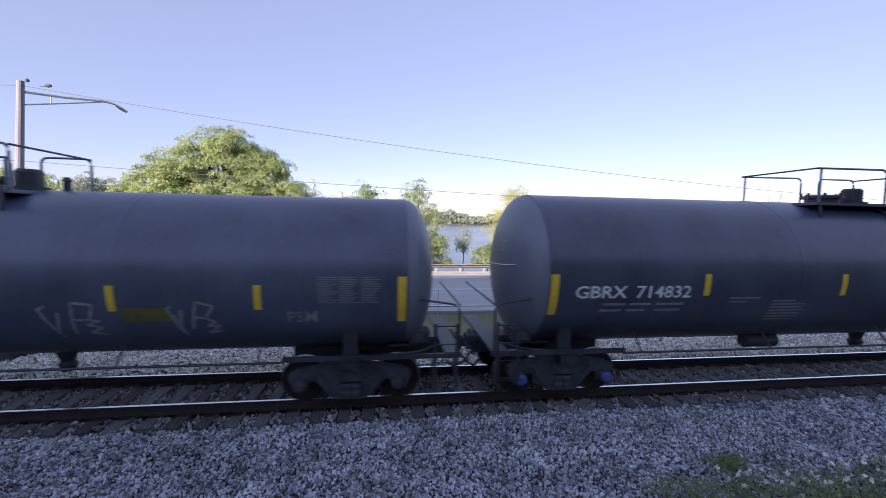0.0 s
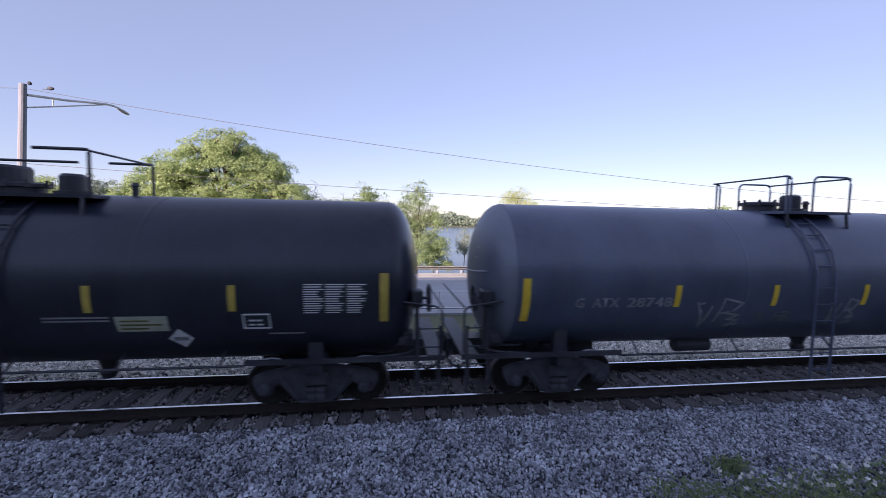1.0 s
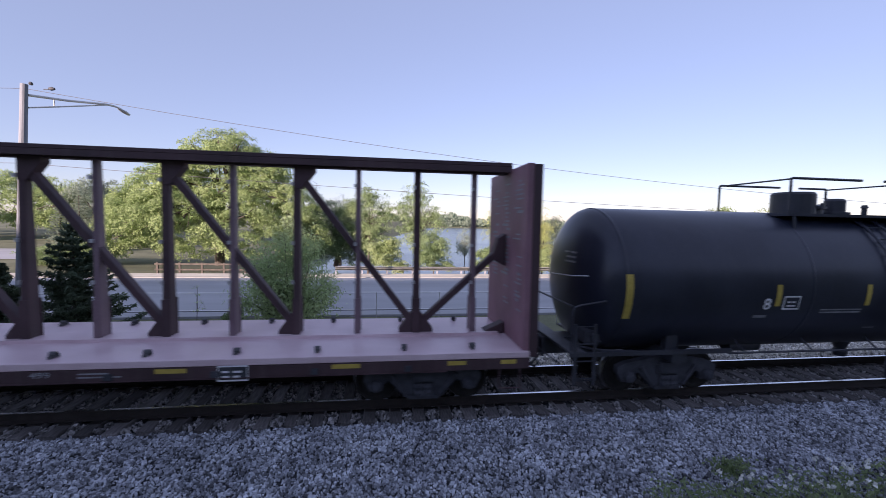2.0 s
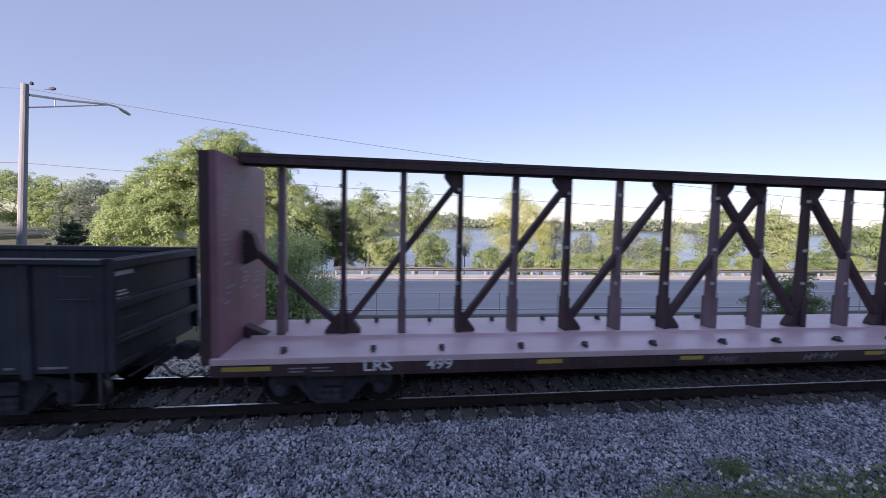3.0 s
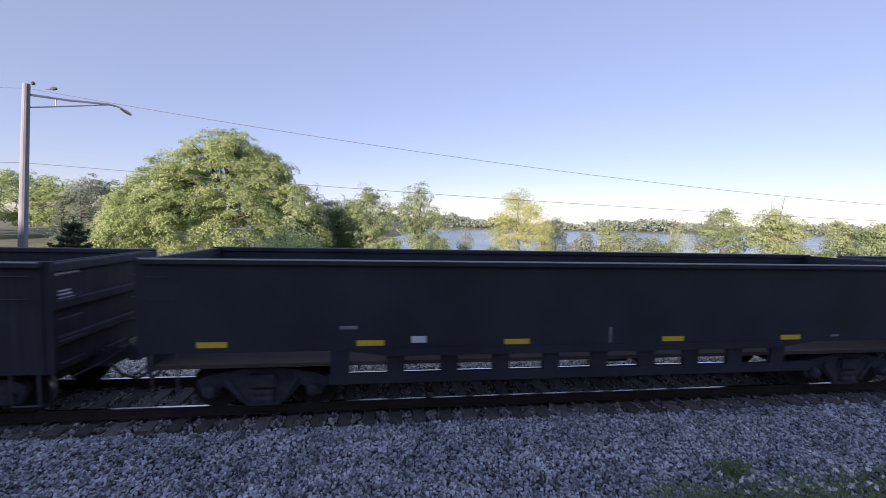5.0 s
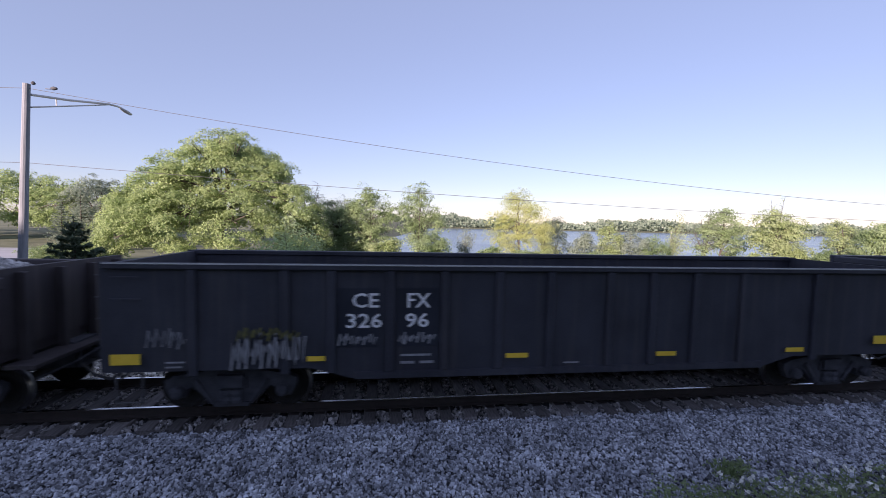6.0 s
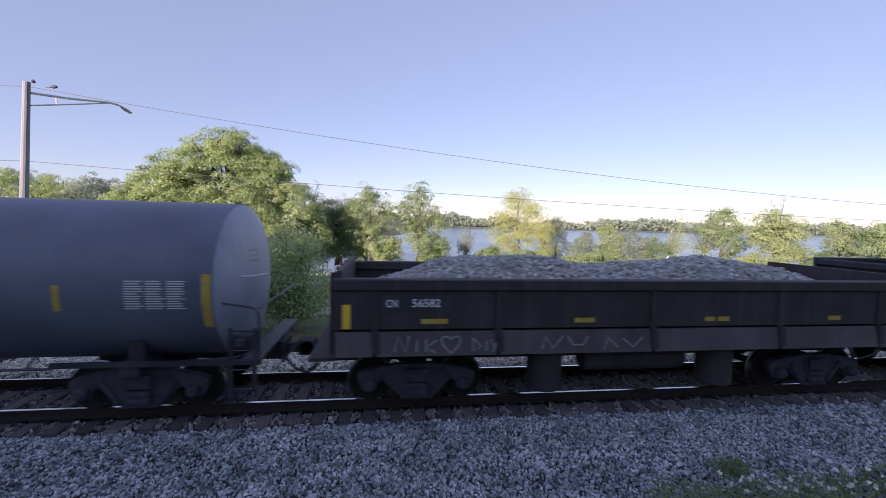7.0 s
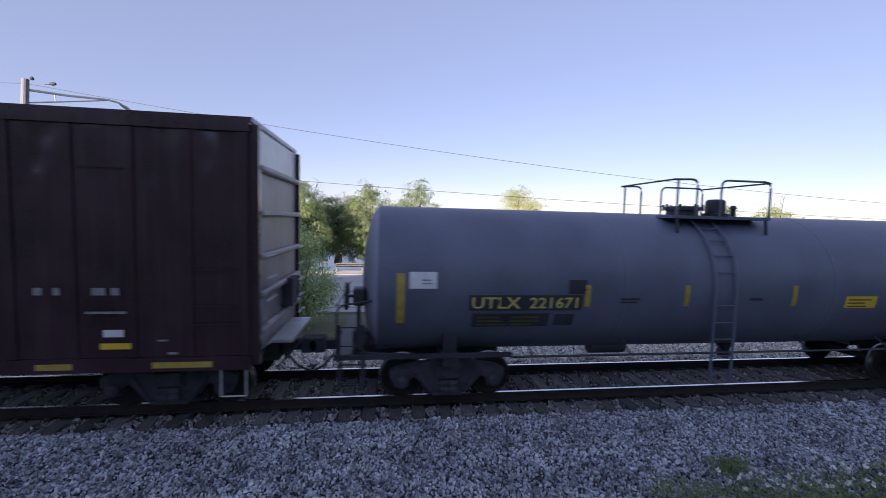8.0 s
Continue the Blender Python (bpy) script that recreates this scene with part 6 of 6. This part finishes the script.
        g(bm, "spray", "graffiti", 0.002 + 0.002 * k, "white bubble graffiti letter")
        g(ribbon(bmesh.new(), pts + pts[:2], 0.035), "spray_slate", "graffiti", 0.003 + 0.002 * k)
    rr = random.Random(12)
    for k, (x, z, w, hh, mat) in enumerate(((-70.0, 1.6, 0.16, 0.06, "spray_slate"), (-69.5, 1.52, 0.12, 0.2, "spray_slate"), (-69.25, 1.2, 0.22, 0.08, "spray_slate"), (-69.0, 1.66, 0.2, 0.07, "spray_slate"),
                                            (-68.72, 1.3, 0.1, 0.22, "spray_slate"), (-68.4, 1.56, 0.2, 0.07, "spray_slate"), (-68.1, 1.3, 0.09, 0.26, "spray_slate"), (-67.8, 1.62, 0.12, 0.12, "spray_slate"),
                                            (-69.7, 1.12, 0.2, 0.08, "spray_pink"), (-68.5, 1.12, 0.24, 0.1, "spray_pink"), (-67.75, 1.14, 0.18, 0.12, "spray_pink"))):
        ph = rr.uniform(0, 6)
        bm = bmesh.new()
        bm.faces.new([bm.verts.new((x + w * (1 + 0.25 * math.sin(3 * a + ph)) * math.cos(a), z + hh * (1 + 0.3 * math.sin(2 * a + ph)) * math.sin(a), 0)) for a in [2 * math.pi * q / 20 for q in range(20)]])
        g(bm, mat, "graffiti", 0.0105 + 0.0006 * k)
    g(strokes(-67.6, 1.0, [[(0, 0.1), (0.25, 0.3), (0.3, 0.6), (0.1, 0.75), (-0.05, 0.6)]], 0.03), "spray_dim")
    for x in (-69.95, ):
        g(sheet(x - 0.22, x + 0.22, 1.24, 1.42), "yellow", "reflector", 0.019, "yellow reflective stripe")
    g(sheet(-56.0, -55.86, 1.02, 1.72), "yellow", "reflector", 0.0, "yellow reflective stripe")
    for x in (-66.97, -64.28, -60.27, -57.5, -61.9):
        g(sheet(x - 0.22, x + 0.22, 0.92, 1.0), "pale_yellow", "reflector")
    bm = bmesh.new()
    ribbon(bm, [(-56.85, 1.22), (-56.3, 1.22), (-56.3, 1.5), (-56.85, 1.5), (-56.85, 1.21)], 0.02)
    g(bm, "faint", "panel_outline")
    g(print_block(-56.8, -56.35, 1.27, 1.48, 2, rg, 3), "faint", "small_print")
    g(bars([(-63.4, -63.15, 0.96, 1.0), (-59.5, -59.25, 0.98, 1.01), (-58.65, -58.3, 1.0, 1.03), (-58.65, -58.3, 0.94, 0.97), (-57.6, -57.3, 1.22, 1.25), (-57.6, -57.3, 1.16, 1.19), (-55.2, -54.8, 1.06, 1.1), (-55.7, -55.55, 1.06, 1.1)]), "faint", "small_print")


def build_gondola_f():
    c, cen, h = gondola("plain smooth black gondola car with an open slotted underframe", -87.35, -71.42, 2.84, 1.14, M["gond_f"], [], keel=0.84)
    y = -1.526
    for x, w, z in ((-72.32, 0.42, 1.40), (-75.15, 0.46, 1.34), (-77.8, 0.46, 1.35), (-80.98, 0.48, 1.35), (-83.67, 0.48, 1.37), (-86.3, 0.48, 1.38)):
        part("reflector", onto_flat(sheet(x - cen - w / 2, x - cen + w / 2, z - 0.05, z + (0.10 if x > -73 else 0.05)), y), M["yellow"], c, "yellow reflective stripe")
    part("small_print", onto_flat(bars([(-82.95 - cen, -82.68 - cen, 1.36, 1.48)]), y), M["white"], c)
    part("small_print", onto_flat(bars([(-79.15 - cen, -79.1 - cen, 1.3, 1.6), (-74.2 - cen, -74.0 - cen, 1.34, 1.38), (-72.5 - cen, -72.3 - cen, 1.6, 1.62), (-84.2 - cen, -83.9 - cen, 1.62, 1.68), (-72.5 - cen, -72.4 - cen, 1.54, 1.56)]), y), M["faint"], c)
    # lower sill carried on uprights, leaving openings
    for s in (-1, 1):
        a, b = sorted((s * 1.50, s * 1.40))
        part("lower_sill", box(-84.4 - cen, -74.6 - cen, a, b, 0.62, 0.80), M["gond_f"], c)
        x = -84.2
        while x < -74.7:
            part("upright", box(x - cen - 0.16, x - cen + 0.16, a + 0.003, b - 0.003, 0.79, 1.245), M["gond_f"], c)
            x += 0.978
    part("cross_beam", box(-78.2 - cen, -78.0 - cen, -1.3, 1.3, 0.7, 1.1), M["truck"], c)
    part("brake_cylinder", lathe_x([(-79.0 - cen, 0.0), (-79.0 - cen, 0.14), (-78.4 - cen, 0.14), (-78.4 - cen, 0.0)], -0.9, 0.85, 12), M["truck"], c)


def build_gondola_g():
    ribs = [-101.72, -100.95, -99.94, -98.97, -97.96, -96.98, -95.79, -94.9, -93.99, -92.94, -91.25, -103.2]
    c, cen, h = gondola("dull black ribbed gondola car with faded white lettering", -104.5, -88.5, 2.76, 0.84, M["gond_g"], ribs, belly=0.10)
    y = -1.596

    def g(bm, mat, name="lettering", dy=0.0, label=""):
        part(name, onto_flat(moved(bm, -cen, 0), y - dy), M[mat], c, label)
    for x in (-100.9, -99.82):
        part("panel", onto_flat(sheet(x - 0.0 - cen, x + 0.75 - cen, 1.3, 2.35), -1.526), M["tank_c"], c, "dark number panel")
    for body, x, z, w in (("CE", -100.6, 2.0, 0.46), ("FX", -99.64, 2.0, 0.42), ("326", -100.70, 1.64, 0.62), ("96", -99.67, 1.64, 0.42)):
        part("lettering", onto_flat(moved(lettering(body, w, 0.26), x - cen, z), -1.532), M["white"], c, "white lettering")
    for x, s in ((-100.85, 21), (-99.8, 22)):
        part("graffiti", onto_flat(scrawl(x - cen, 1.32, 0.65, 0.24, s, 6), -1.532), M["faint"], c)
    part("small_print", onto_flat(bars([(-99.75 - cen, -99.2 - cen, 1.12, 1.16), (-99.75 - cen, -99.5 - cen, 0.98, 1.03), (-99.4 - cen, -99.15 - cen, 0.98, 1.03)]), -1.532), M["faint"], c)
    for x, w, z in ((-104.2, 0.45, 1.18), (-97.61, 0.42, 1.11), (-94.6, 0.42, 1.08), (-91.73, 0.42, 1.10), (-89.63, 0.42, 1.27), (-101.2, 0.3, 1.13)):
        g(sheet(x - w / 2, x + w / 2, z - (0.09 if abs(x) > 103 or abs(x) < 90 else 0.045), z + (0.09 if abs(x) > 103 or abs(x) < 90 else 0.045)), "yellow", "reflector", 0.0, "yellow reflective stripe")
    g(scrawl(-102.6, 0.95, 1.2, 0.65, 31, 10), "faint", "graffiti")
    g(scrawl(-102.5, 1.45, 1.0, 0.25, 32, 8), "olive", "graffiti")
    g(scrawl(-103.9, 1.3, 0.6, 0.4, 33, 5), "spray_dim", "graffiti", 0.001)
    g(bars([(-96.7, -96.4, 0.94, 0.97), (-103.6, -103.3, 1.1, 1.13), (-103.6, -103.35, 1.02, 1.05)]), "faint", "small_print")


def build_dump():
    x0, x1 = -117.55, -105.75
    cen, h = (x0 + x1) / 2, (x1 - x0) / 2
    c = car("dump_car", "brown side-dump car heaped with grey gravel", "dump car", cen)
    for y in (-1, 1):
        a, b = sorted((y * 1.60, y * 1.50))
        part("side_wall", box(-h, h, a, b, 1.60, 2.30), M["dump"], c, bevel=0.01)
        a, b = sorted((y * 1.66, y * 1.42))
        part("top_rail", box(-h - 0.02, h + 0.02, a, b, 2.30, 2.50), M["dump"], c, bevel=0.02)
        # skirt panels leaning outward
        edges = [-h, -116.85 - cen, -114.63 - cen, -111.57 - cen, -108.79 - cen, -106.44 - cen, h]
        for p, q in zip(edges, edges[1:]):
            bm = bmesh.new()
            vs = [bm.verts.new(v) for v in ((p + 0.03, y * 1.68, 1.14), (q - 0.03, y * 1.68, 1.14), (q - 0.03, y * 1.62, 1.56), (p + 0.03, y * 1.62, 1.56),
                                            (p + 0.03, y * 1.60, 1.14), (q - 0.03, y * 1.60, 1.14), (q - 0.03, y * 1.54, 1.56), (p + 0.03, y * 1.54, 1.56))]
            for f in ((0, 1, 2, 3), (7, 6, 5, 4), (0, 4, 5, 1), (1, 5, 6, 2), (2, 6, 7, 3), (3, 7, 4, 0)):
                bm.faces.new([vs[k] for k in f])
            bmesh.ops.recalc_face_normals(bm, faces=bm.faces[:])
            part("skirt_panel", bm, M["skirt"], c, "grey dusty lower panel")
        for x in edges[1:-1]:
            a, b = sorted((y * 1.64, y * 1.601))
            part("rib", box(x - 0.05, x + 0.05, a, b, 1.58, 2.30), M["dump"], c)
            a, b = sorted((y * 1.70, y * 1.55))
            part("hinge_arm", prism([(x - 0.06, 1.6), (x + 0.06, 1.6), (x + 0.1, 1.2), (x - 0.02, 1.2)], a, b), M["dump"], c)
    part("floor", box(-h + 0.05, h - 0.05, -1.53, 1.53, 1.12, 1.30), M["dump"], c)
    part("centre_sill", box(-h - 0.2, h + 0.2, -0.3, 0.3, 0.62, 1.115), M["truck"], c)
    for s in (-1, 1):
        a, b = sorted((s * (h - 0.02), s * (h - 0.12)))
        part("end_wall", box(a, b, -1.495, 1.495, 1.3, 2.62), M["dump"], c)
        for yy in (-1.2, -0.4, 0.4, 1.15):
            a, b = sorted((s * (h - 0.015), s * (h + 0.12)))
            part("end_post", box(a, b, yy, yy + 0.1, 1.0, 2.55), M["dump"], c)
        a, b = sorted((s * (h - 0.015), s * (h + 0.45)))
        part("end_platform", box(a, b, -1.5, 1.5, 1.02, 1.08), M["dump"], c)
        add_truck(c, s * (h - 1.50))
        add_coupler(c, s * (h + 0.25), s)
        a, b = sorted((s * (h - 0.28), s * (h - 0.14)))
        part("reflector", onto_flat(sheet(a, b, 1.62, 2.05), -1.606), M["yellow"], c, "yellow reflective stripe")
    # dumping cylinders and air tanks
    for x in (-113.54, -109.8):
        part("dump_cylinder", lathe_z([(0.30, 0.30), (0.34, 0.34), (1.1, 0.34)], x - cen, -1.15, 20), M["dump"], c, "upright dumping cylinder")
        part("dump_cylinder", lathe_z([(0.30, 0.30), (0.34, 0.34), (1.1, 0.34)], x - cen, 1.15, 20), M["dump"], c, "upright dumping cylinder")
    part("air_tank", lathe_x([(-112.7 - cen, 0.0), (-112.7 - cen, 0.22), (-112.6 - cen, 0.26), (-110.6 - cen, 0.26), (-110.5 - cen, 0.22), (-110.5 - cen, 0.0)], -1.0, 0.82, 18), M["dump"], c, "long dusty air tank", smooth=False)
    y = -1.606
    for x, w in ((-115.8, 0.48), (-112.96, 0.4), (-110.35, 0.22), (-110.05, 0.26), (-107.5, 0.3)):
        part("reflector", onto_flat(sheet(x - cen - w / 2, x - cen + w / 2, 1.70, 1.79), y), M["dull_yellow"], c, "yellow reflective stripe")
    part("lettering", onto_flat(moved(lettering("CN", 0.2, 0.14), -116.66 - cen, 2.0), y - 0.004), M["white"], c)
    part("panel", onto_flat(sheet(-116.75 - cen, -115.5 - cen, 1.92, 2.22), y), M["black"], c, "black number panel")
    part("lettering", onto_flat(moved(lettering("56582", 0.5, 0.15), -116.2 - cen, 2.0), y - 0.004), M["white"], c)

    def on_skirt(bm):
        for v in bm.verts:
            z = v.co.y
            v.co = (v.co.x - cen, -1.70 + (z - 1.14) / 0.42 * 0.06, z)
        return bm
    bm = bmesh.new()
    heart = [(-115.5 + 0.018 * 16 * math.sin(t) ** 3 * 0.6, 1.36 + 0.011 * (13 * math.cos(t) - 5 * math.cos(2 * t) - 2 * math.cos(3 * t))) for t in [2 * math.pi * k / 20 for k in range(21)]]
    ribbon(bm, heart, 0.03)
    for pts in ([(-116.5, 1.22), (-116.45, 1.5), (-116.3, 1.22), (-116.25, 1.5)], [(-116.12, 1.22), (-116.1, 1.42)], [(-115.95, 1.44), (-115.95, 1.22)], [(-115.75, 1.42), (-115.95, 1.3), (-115.78, 1.2)],
                [(-115.1, 1.45), (-115.1, 1.22), (-114.95, 1.3), (-115.1, 1.45)], [(-114.85, 1.22), (-114.85, 1.4)], [(-114.78, 1.42), (-114.72, 1.3), (-114.62, 1.42), (-114.74, 1.2)],
                [(-113.8, 1.24), (-113.75, 1.46), (-113.6, 1.24), (-113.4, 1.46)], [(-113.3, 1.45), (-113.2, 1.3), (-113.0, 1.3), (-112.9, 1.45)], [(-112.6, 1.2), (-112.5, 1.42), (-112.3, 1.24)], [(-112.2, 1.4), (-112.0, 1.24), (-111.8, 1.42)]):
        ribbon(bm, pts, 0.03)
    part("graffiti", on_skirt(bm), M["faint"], c)

    # gravel load: bed surface plus stones
    def heap(x, yy):
        u = np.clip((np.abs(yy)) / 1.5, 0, 1)
        e = np.clip((h - 0.3 - np.abs(x)) / 1.6, 0, 1)
        hump = 0.36 + 0.09 * np.cos((x - 2.3) * 1.35) + 0.03 * np.sin(x * 3.1)
        return 2.20 + (hump * (1 - u ** 2) + 0.12) * e - 0.25 * (1 - e)
    bm = bmesh.new()
    gx, gy = np.linspace(-h + 0.13, h - 0.13, 60), np.linspace(-1.49, 1.49, 18)
    vs = [[bm.verts.new((x, yy, heap(x, yy))) for x in gx] for yy in gy]
    for j in range(17):
        for i in range(59):
            bm.faces.new((vs[j][i], vs[j][i + 1], vs[j + 1][i + 1], vs[j + 1][i]))
    load = part("gravel_load", bm, M["load_bed"], c, "heaped grey gravel load", smooth=True)
    ob = stones("gravel", -h + 0.2, h - 0.2, -1.45, 1.45, 300, 0.075, "heaped grey crushed stone", M["load"], heap, 7, category="")
    ob.parent = c


def build_boxcar():
    x1 = -135.5
    h = 8.2
    cen = x1 - h
    c = car("boxcar", "dark brown steel boxcar with pale ends", "boxcar", cen)
    part("body", box(-h, h, -1.58, 1.58, 0.98, 5.02), M["box"], c, "dark brown riveted side walls")
    part("roof", prism([(-h - 0.03, 5.024), (h + 0.03, 5.024), (h + 0.03, 5.10), (-h - 0.03, 5.10)], -1.62, 1.62), M["box"], c)
    for y in (-1, 1):
        x = h - 0.1
        k = 0
        while x > -h:
            a, b = sorted((y * 1.581, y * 1.63))
            if abs(x) > 1.8:
                part("side_post", box(x - 0.06, x + 0.06, a, b, 1.16, 4.85), M["box"], c)
            x -= 0.86
            k += 1
        for k in range(19):
            xa, xb = h - 0.16 - 0.86 * k, h - 0.90 - 0.86 * k
            if abs(xa + xb) / 2 < 1.9:
                continue
            bm = bmesh.new()
            vs = [[bm.verts.new((xa + (xb - xa) * p / 8, y * (1.602 + 0.03 * math.sin(math.pi * p / 8) * (noise.noise((k * 5.3, q * 0.16, p * 0.3)) + 0.6 * noise.noise((k * 2.7, q * 0.4, p * 0.35)))), 1.16 + 3.69 * q / 30)) for p in range(9)] for q in range(31)]
            for q in range(30):
                for p in range(8):
                    bm.faces.new((vs[q][p], vs[q][p + 1], vs[q + 1][p + 1], vs[q + 1][p]))
            bmesh.ops.recalc_face_normals(bm, faces=bm.faces[:])
            part("side_sheet", bm, M["box"], c, "glossy buckled brown side sheet", smooth=True)
        a, b = sorted((y * 1.581, y * 1.65))
        part("side_sill", box(-h, h, a, b, 0.92, 1.15), M["box"], c)
        part("top_plate", box(-h, h, a, b, 4.86, 5.02), M["box"], c)
        a, b = sorted((y * 1.60, y * 1.68))
        part("door", box(-1.7, 1.7, a, b, 1.16, 4.85), M["box"], c, "sliding plug door")
        for xx in (-0.6, 0.6):
            a, b = sorted((y * 1.70, y * 1.74))
            part("lock_bar", tube([(xx, y * 1.71, 1.2), (xx, y * 1.71, 4.8)], 0.03, 6), M["box"], c)
    for s in (-1, 1):
        a, b = sorted((s * (h + 0.002), s * (h + 0.03)))
        # Pale end and zinc-bright top imitate the sky reflected on the end.
        part("end_panel", box(a, b, -1.5, 1.5, 1.1, 4.35), M["boxend"], c, "brown end wall, paled for sky light")
        part("upper_end_panel", box(a, b, -1.5, 1.5, 4.36, 4.98), M["zinc"], c, "upper end panel, zinc-pale for its sky reflection")
        for z in (4.26, 3.5, 2.75, 2.1, 1.45):
            a, b = sorted((s * (h + 0.031), s * (h + 0.15)))
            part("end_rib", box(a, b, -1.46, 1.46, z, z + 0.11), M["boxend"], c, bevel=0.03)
        for y in (-1.58, 1.48):
            a, b = sorted((s * (h + 0.002), s * (h + 0.12)))
            part("corner_post", box(a, b, y, y + 0.10, 0.98, 4.99), M["box"], c)
        for k in range(5):
            part("grab_iron", tube([(s * (h + 0.22), -1.5, 1.3 + 0.38 * k), (s * (h + 0.22), -0.95, 1.3 + 0.38 * k)], 0.014, 5), M["zinc"], c)
            part("grab_iron", tube([(s * (h + 0.22), 0.95, 1.3 + 0.38 * k), (s * (h + 0.22), 1.5, 1.3 + 0.38 * k)], 0.014, 5), M["zinc"], c)
        a, b = sorted((s * (h + 0.1), s * (h + 0.5)))
        part("end_platform", box(a, b, -0.9, 0.9, 1.15, 1.20), M["zinc"], c, "pale steel crossover step")
        part("brake_housing", box(min(s * (h + 0.03), s * (h + 0.25)), max(s * (h + 0.03), s * (h + 0.25)), 0.2, 0.7, 1.6, 2.2), M["truck"], c)
        add_truck(c, s * (h - 1.55))
        add_coupler(c, s * (h + 0.2), s)
        part("step", tube([(s * (h - 0.1), -1.6, 0.95), (s * (h - 0.1), -1.6, 0.45), (s * (h - 0.5), -1.6, 0.45), (s * (h - 0.5), -1.6, 0.95)], 0.02, 5), M["zinc"], c)
    part("centre_sill", box(-h - 0.1, h + 0.1, -0.3, 0.3, 0.6, 0.975), M["truck"], c)
    y = -1.656
    for xa, xb in ((-138.72, -138.2), (-137.03, -136.11)):
        part("reflector", onto_flat(sheet(xa - cen, xb - cen, 0.98, 1.08), y), M["dull_yellow"], c, "yellow reflective stripe")
    part("notice", onto_flat(sheet(-137.75 - cen, -137.45 - cen, 1.5, 1.62), -1.632), M["white"], c, "white notice")
    part("notice", onto_flat(sheet(-137.8 - cen, -137.35 - cen, 1.30, 1.40), -1.632), M["yellow"], c, "yellow notice")
    rows = [(-138.72, -138.6, 2.18, 2.3), (-138.45, -138.35, 2.18, 2.3), (-137.9, -137.7, 2.18, 2.3), (-137.62, -137.5, 2.18, 2.3), (-138.0, -137.4, 1.88, 1.92), (-136.95, -136.8, 1.42, 1.45), (-136.8, -136.65, 1.2, 1.24), (-137.9, -137.35, 1.06, 1.10)]
    part("lettering", onto_flat(moved(bars(rows), -cen, 0), -1.632), M["faint"], c)
    for z, w in ((1.7, 0.55), (2.0, 0.55), (2.6, 0.6)):
        part("grab_iron", tube([(h - 0.9, -1.66, z), (h - 0.2, -1.66, z)], 0.014, 5), M["box"], c)
    part("roof_hatch_frame", box(h - 2.55, h - 1.75, -1.64, -1.59, 4.2, 4.8), M["box"], c)


build_tank_a()
build_tank_b()
build_tank_c()
build_centerbeam()
build_gondola_e()
build_gondola_f()
build_gondola_g()
build_dump()
build_tank_i()
build_boxcar()


def motions():
    """The whole train rolls by at one speed; it jerks back half a metre about half a second in."""
    for ob, s in CARS:
        rows = [(t, 0.55) for t in (0.0, 0.2, 0.4, 0.5)] + [(0.6 + 0.2 * k, 0.0) for k in range(38)]
        walk(ob, [(t, pose(s + SPEED * t + ahead, TRACK_Y, 0)) for t, ahead in rows])
    turn = math.degrees(SPEED / FPS / WHEEL_R)
    for ob, dx in WHEELS:
        walk(ob, [(k / FPS, pose(dx, 0, WHEEL_R, 0, turn * k, 0)) for k in range(8 * FPS + 1)])


motions()
